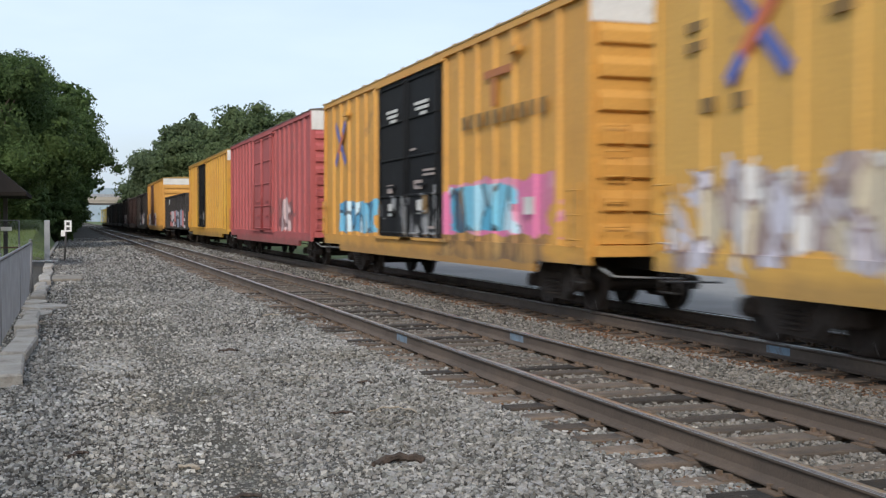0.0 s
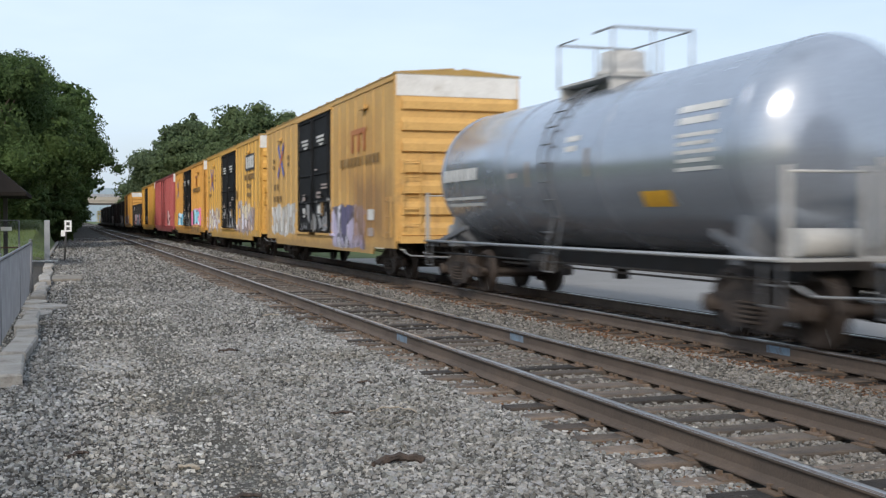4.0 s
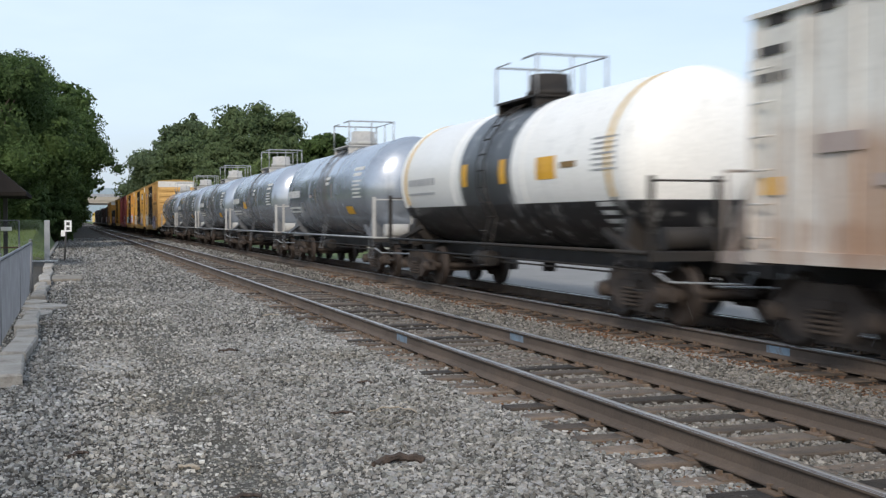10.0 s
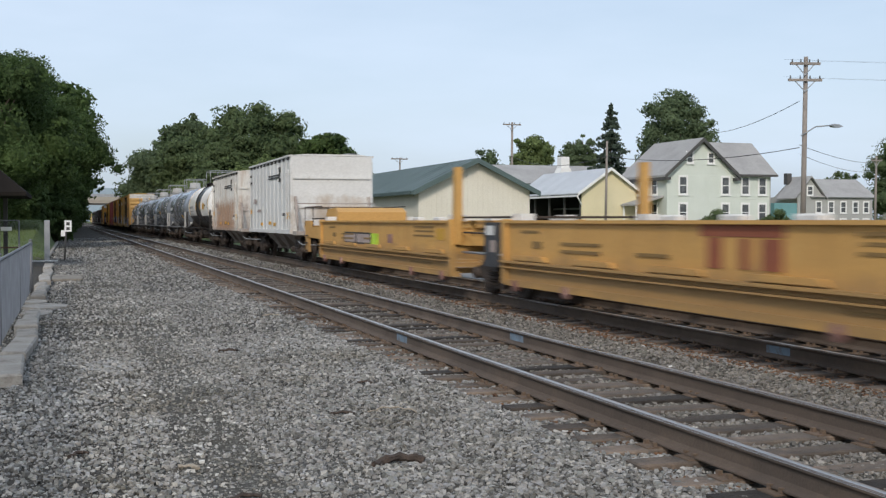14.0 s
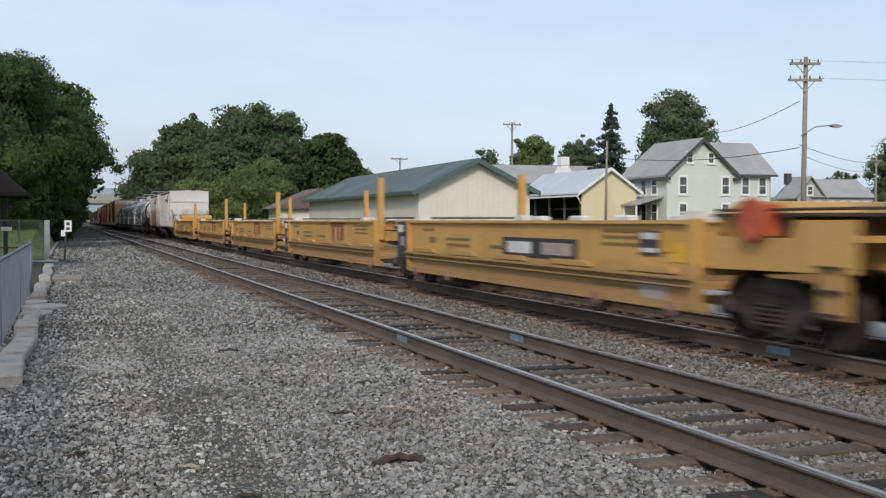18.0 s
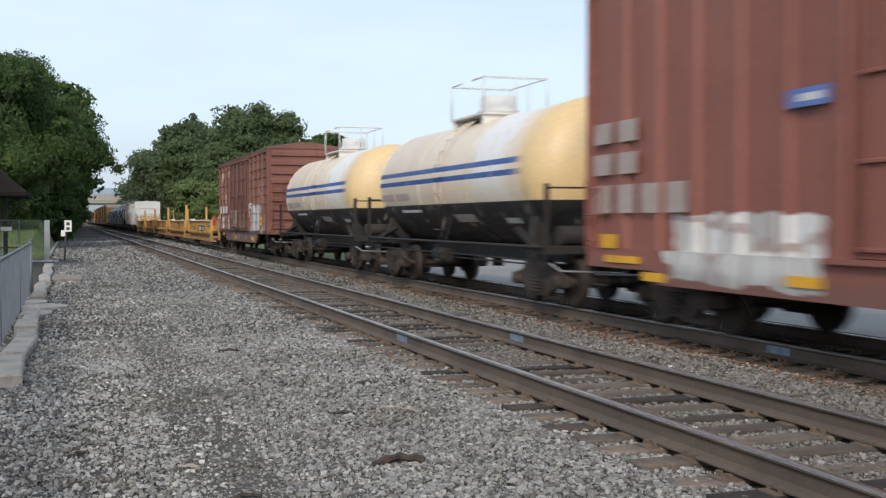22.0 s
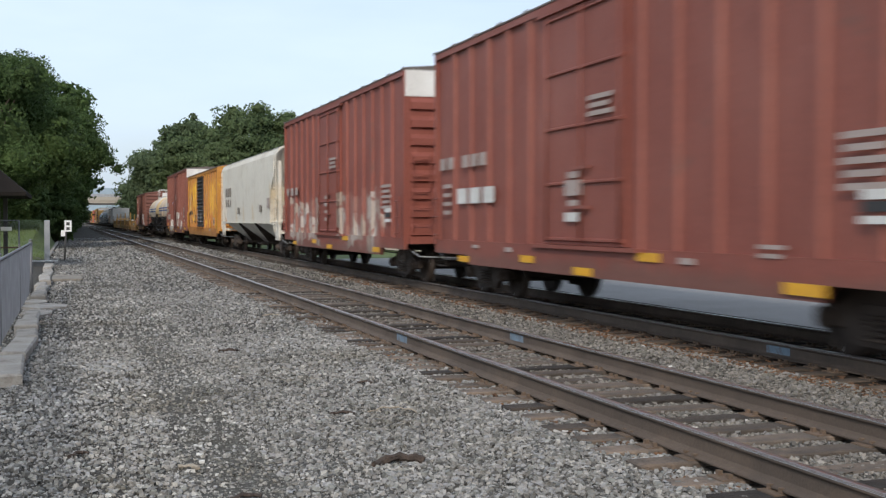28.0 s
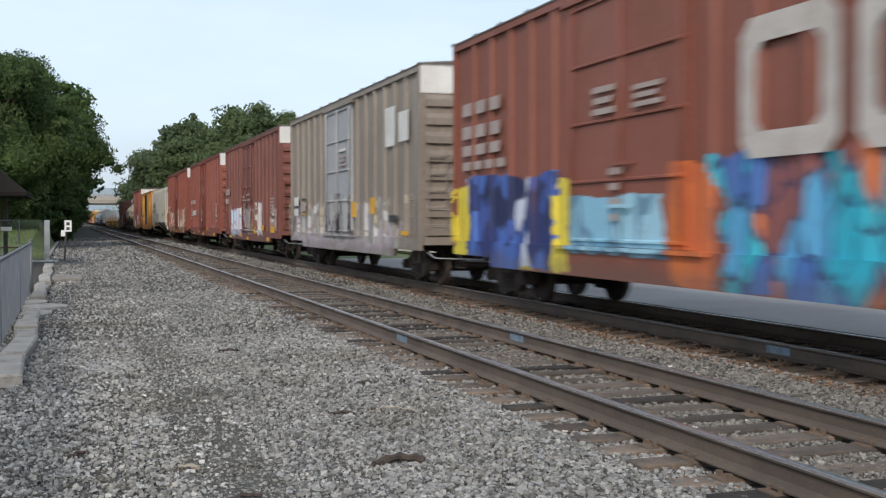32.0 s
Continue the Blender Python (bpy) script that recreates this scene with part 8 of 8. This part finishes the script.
v = np.stack([np.stack([px - 0.03 * np.cos(a), py - 0.03 * np.sin(a), pz], 1), np.stack([px + 0.03 * np.cos(a), py + 0.03 * np.sin(a), pz], 1), np.stack([px + 0.05 * np.sin(a), py, pz + hh], 1)], 1).reshape(-1, 3)
tagged(new("grass_blades", bulk_mesh("grass_blades", v, np.arange(3 * cnt).reshape(-1, 3), M_grass)), "tufts of mown grass on the lawn", "grass", kind="stuff")

M_chain = surface("fence_wire", (0.235, 0.24, 0.25), (0.19, 0.195, 0.205), 2, 40, 0.6, 0.3, 0.0)
fence = thing("chain_link_fence", "grey chain-link fence along the walkway", "fence", (-0.93, 0, 0))
F0, F1, FH = 4.0, 28.7, 1.2
for k in range(5):
    yy = F1 - 6.1 * k
    post_ = part("post", Geo().tube((0, yy, 0), (0, yy, FH + 0.06), 0.018 if k else 0.045, 10), M_chain, fence)
    part("post_cap", Geo().tube((0, yy, FH + 0.06), (0, yy, FH + 0.09), 0.028 if k else 0.056, 10, 0, 0.02), M_chain, post_)
part("top_rail", Geo().tube((0, F0, FH), (0, F1, FH), 0.024, 8), M_chain, fence)
part("bottom_wire", Geo().tube((0, F0, 0.06), (0, F1, 0.06), 0.008, 5), M_chain, fence)
g = Geo()
k = 0
yy = F0 - FH
while yy < F1:
    for s in (-1, 1):
        a, b = (yy, yy + FH) if s > 0 else (yy + FH, yy)
        if F0 <= min(a, b) and max(a, b) <= F1:
            g.tube((0.004 * s, a, 0.05), (0.004 * s, b, FH), 0.004, 4)
    yy += 0.065
part("chain_link", g, M_chain, fence, "woven wire mesh")
cross = thing("chain_link_fence", "chain-link fence across the lawn's edge", "fence", (0, 46.0, 0))
for x in (-1.9, -3.6, -5.4, -7.2):
    part("post", Geo().tube((x, 0, 0), (x, 0, 1.75), 0.03, 8), M_chain, cross)
part("top_rail", Geo().tube((-9, 0, 1.75), (-1.9, 0, 1.75), 0.02, 6), M_chain, cross)
part("mid_rail", Geo().box(-9, -1.75, -0.03, 0.03, 0.68, 0.74), surface("brown_rail", (0.12, 0.07, 0.05), None, 3, 20, 0.8), cross)
g = Geo()
for k in range(75):
    for s in (-1, 1):
        x0 = -9 + 0.1 * k
        if x0 + 1.7 <= -1.85:
            g.tube((x0 if s > 0 else x0 + 1.7, 0, 0.05), (x0 + 1.7 if s > 0 else x0, 0, 1.75), 0.005, 4)
part("chain_link", g, M_chain, cross, "woven wire mesh")
part("small_sign", Geo().box(-2.55, -2.15, -0.06, -0.04, 1.35, 1.5), M_trim_white, cross, "small blank white sign")

# old concrete kerb in broken blocks
rng = random.Random(12)
yy = 12.5
while yy < 45:
    if 21.0 < yy < 25.5:
        yy = 25.6
    ln = rng.uniform(1.2, 2.8)
    w = rng.uniform(0.13, 0.17)
    kb = Geo().cbox(-w, w, -ln / 2, ln / 2, -0.05, rng.uniform(0.09, 0.15), rng.uniform(0.02, 0.045))
    o = tagged(part("kerb_block", kb, M_concrete), "old broken concrete kerb block along the walkway", "kerb", "kerb blocks")
    o.location, o.rotation_euler = (-0.64 - 0.005 * (yy - 13) + rng.uniform(-0.04, 0.04), yy + ln / 2, 0), (rng.uniform(-0.015, 0.015), rng.uniform(-0.05, 0.05), rng.uniform(-0.04, 0.04))
    yy += ln + rng.uniform(0.02, 0.12)
for k, (sx, sy, sw, sl, tw) in enumerate([(-0.62, 22.2, 0.62, 1.5, 0.06), (-0.5, 23.7, 0.8, 1.3, -0.1), (-0.72, 24.9, 0.5, 1.1, 0.12)]):
    pts = [(sw / 2 * (1 + 0.18 * math.sin(k * 3 + j * 2.1)) * math.cos(j * 1.0472 + 0.5) * 1.1, sl / 2 * (1 + 0.15 * math.cos(k + j * 1.7)) * math.sin(j * 1.0472 + 0.5) * 1.1) for j in range(6)]
    o = tagged(part("broken_slab", Geo().prism("z", pts, -0.05, 0.035 + 0.012 * (k % 3)), M_concrete), "broken piece of old concrete slab in the gravel", "slab", "broken slab pieces")
    o.location, o.rotation_euler = (sx, sy, 0), (0.01 * (k % 3 - 1), 0.02 * (k % 2), tw)
tagged(part("lawn_kerb", Geo().cbox(-1.12, -0.94, 53.2, 96, -0.02, 0.1, 0.02), M_concrete), "pale concrete kerb along the lawn's edge", "kerb")
tagged(part("concrete_slab", Geo().cbox(-0.55, 0.3, 33.6, 36.2, -0.05, 0.085, 0.02), surface("brown_concrete", (0.25, 0.225, 0.185), (0.19, 0.17, 0.145), 1.2, 30, 0.95, bump=0.5, dirt=(0.12, 0.10, 0.085), dirt_at=(0.55, 0.75))), "flat concrete slab sunk in the gravel", "slab")
tagged(part("edge_bar", Geo().box(-1.7, -0.55, 50.0, 50.1, 0.02, 0.075), M_trim_white), "low white-painted bar across the path edge", "barrier")
panel = thing("marker_post", "wide flat grey marker post", "post", (-1.0, 52, 0))
part("panel", Geo().cbox(-0.115, 0.115, -0.05, 0.05, 0, 1.76, 0.02), M_galv, panel)
sign = thing("track_sign", "small white sign on a black post beside the track", "sign", (-0.28, 52.3, 0))
part("post", Geo().tube((0, 0, 0), (0.09, 0, 1.75), 0.04, 8), M_trim_dark, sign)
part("plate", Geo().box(0.0, 0.3, -0.07, -0.05, 1.25, 1.75), M_trim_white, sign, "white number plate with two dark bars")
part("figure", Geo().box(0.08, 0.22, -0.076, -0.07, 1.53, 1.67), M_trim_dark, sign)
part("figure", Geo().box(0.08, 0.22, -0.076, -0.07, 1.32, 1.45), M_trim_dark, sign)
part("lower_plate", Geo().box(-0.15, 0.03, -0.06, -0.04, 1.05, 1.32), M_trim_white, sign)

shelter = thing("platform_shelter", "dark-roofed platform shelter on posts", "shelter", (-5.2, 45.5, 0))
roof = Geo()
roof.add([(-4, -3, 2.75), (3.7, -3, 2.75), (3.7, 3, 2.75), (-4, 3, 2.75), (-1.2, 0, 5.2), (0.9, 0, 5.2), (-4, -3, 2.62), (3.7, -3, 2.62), (3.7, 3, 2.62), (-4, 3, 2.62)],
         [(0, 1, 5, 4), (1, 2, 5), (2, 3, 4, 5), (3, 0, 4), (6, 7, 1, 0), (7, 8, 2, 1), (8, 9, 3, 2), (9, 6, 0, 3), (9, 8, 7, 6)])
part("roof", roof, surface("dark_shingles", (0.013, 0.011, 0.010), (0.02, 0.017, 0.015), 1, 15, 0.95, bump=0.4, spec=0.08), shelter)
for x in (-3.4, 2.72):
    for y in (-2.5, 2.5):
        part("post", Geo().box(x - 0.08, x + 0.08, y - 0.08, y + 0.08, 0, 2.65), M_trim_dark, shelter)

# scraps of wood on the gravel
M_scrap = surface("weathered_wood", (0.08, 0.055, 0.042), (0.045, 0.035, 0.029), 14, 50, 0.95, bump=0.8)
M_stick = surface("pale_dry_wood", (0.36, 0.31, 0.24), (0.28, 0.24, 0.19), 8, 50, 0.9, bump=0.4)
for label, x, y, ln, w, h, tu in (("curved piece of dark weathered bark", 2.2, 7.6, 0.38, 0.085, 0.07, 1.45), ("dark splinter of wood", 2.28, 9.75, 0.2, 0.05, 0.03, 1.2), ("thin pale stick", 2.7, 9.6, 0.45, 0.02, 0.015, 0.9),
                                  ("dark chip of wood", 1.96, 14.9, 0.22, 0.09, 0.05, 1.5), ("dark splinter of wood", 1.0, 6.9, 0.25, 0.05, 0.03, 1.7), ("pale flat splinter of wood", 0.75, 7.9, 0.16, 0.05, 0.03, 0.6), ("dark chip of wood", 2.9, 11.4, 0.14, 0.05, 0.03, 0.8), ("pale dry stick", 3.35, 19.8, 0.3, 0.05, 0.03, 1.35), ("dark splinter of wood", 0.05, 8.6, 0.18, 0.04, 0.03, 2.0)):
    g = Geo()
    pts = [(ln * (k / 7 - 0.5), 0.22 * ln * math.cos(2.6 * (k / 7 - 0.5)) + 0.012 * math.sin(k * 2.3), 0.02 * ln * math.sin(k * 1.9 + ln * 7) + 0.1 * ln * math.sin(0.45 * k)) for k in range(8)]
    g.pipe(pts, w * 0.42, 7)
    g.v = [(p[0], p[1] * (1 + 0.2 * math.sin(p[0] * 31)), max(p[2], -0.02) * min(1.0, h / w) * (1 + 0.2 * math.sin(p[0] * 47))) for p in g.v]
    o = tagged(part("wood_scrap", g, M_stick if "pale" in label else M_scrap), label + " lying on the gravel", "wood scrap")
    o.location, o.rotation_euler[2] = (x, y, bed_height(x, y) + 0.02), tu - 1.3


# ---- everything that moves ----
def motions():
    for car, y, wheels in TRAIN:
        walk(car, [(t, pose(TRAIN_TRACK, y + SPEED * t, RAIL_TOP)) for t in (0, 8, 16, 24, 32)])
        for w, wy, wz, r in wheels:
            step = 1 / FPS
            turn = math.degrees(SPEED * step / r)
            walk(w, [(k * step, pose(0, wy, wz, -turn * k)) for k in range(int(SECONDS * FPS) + 1)])


motions()
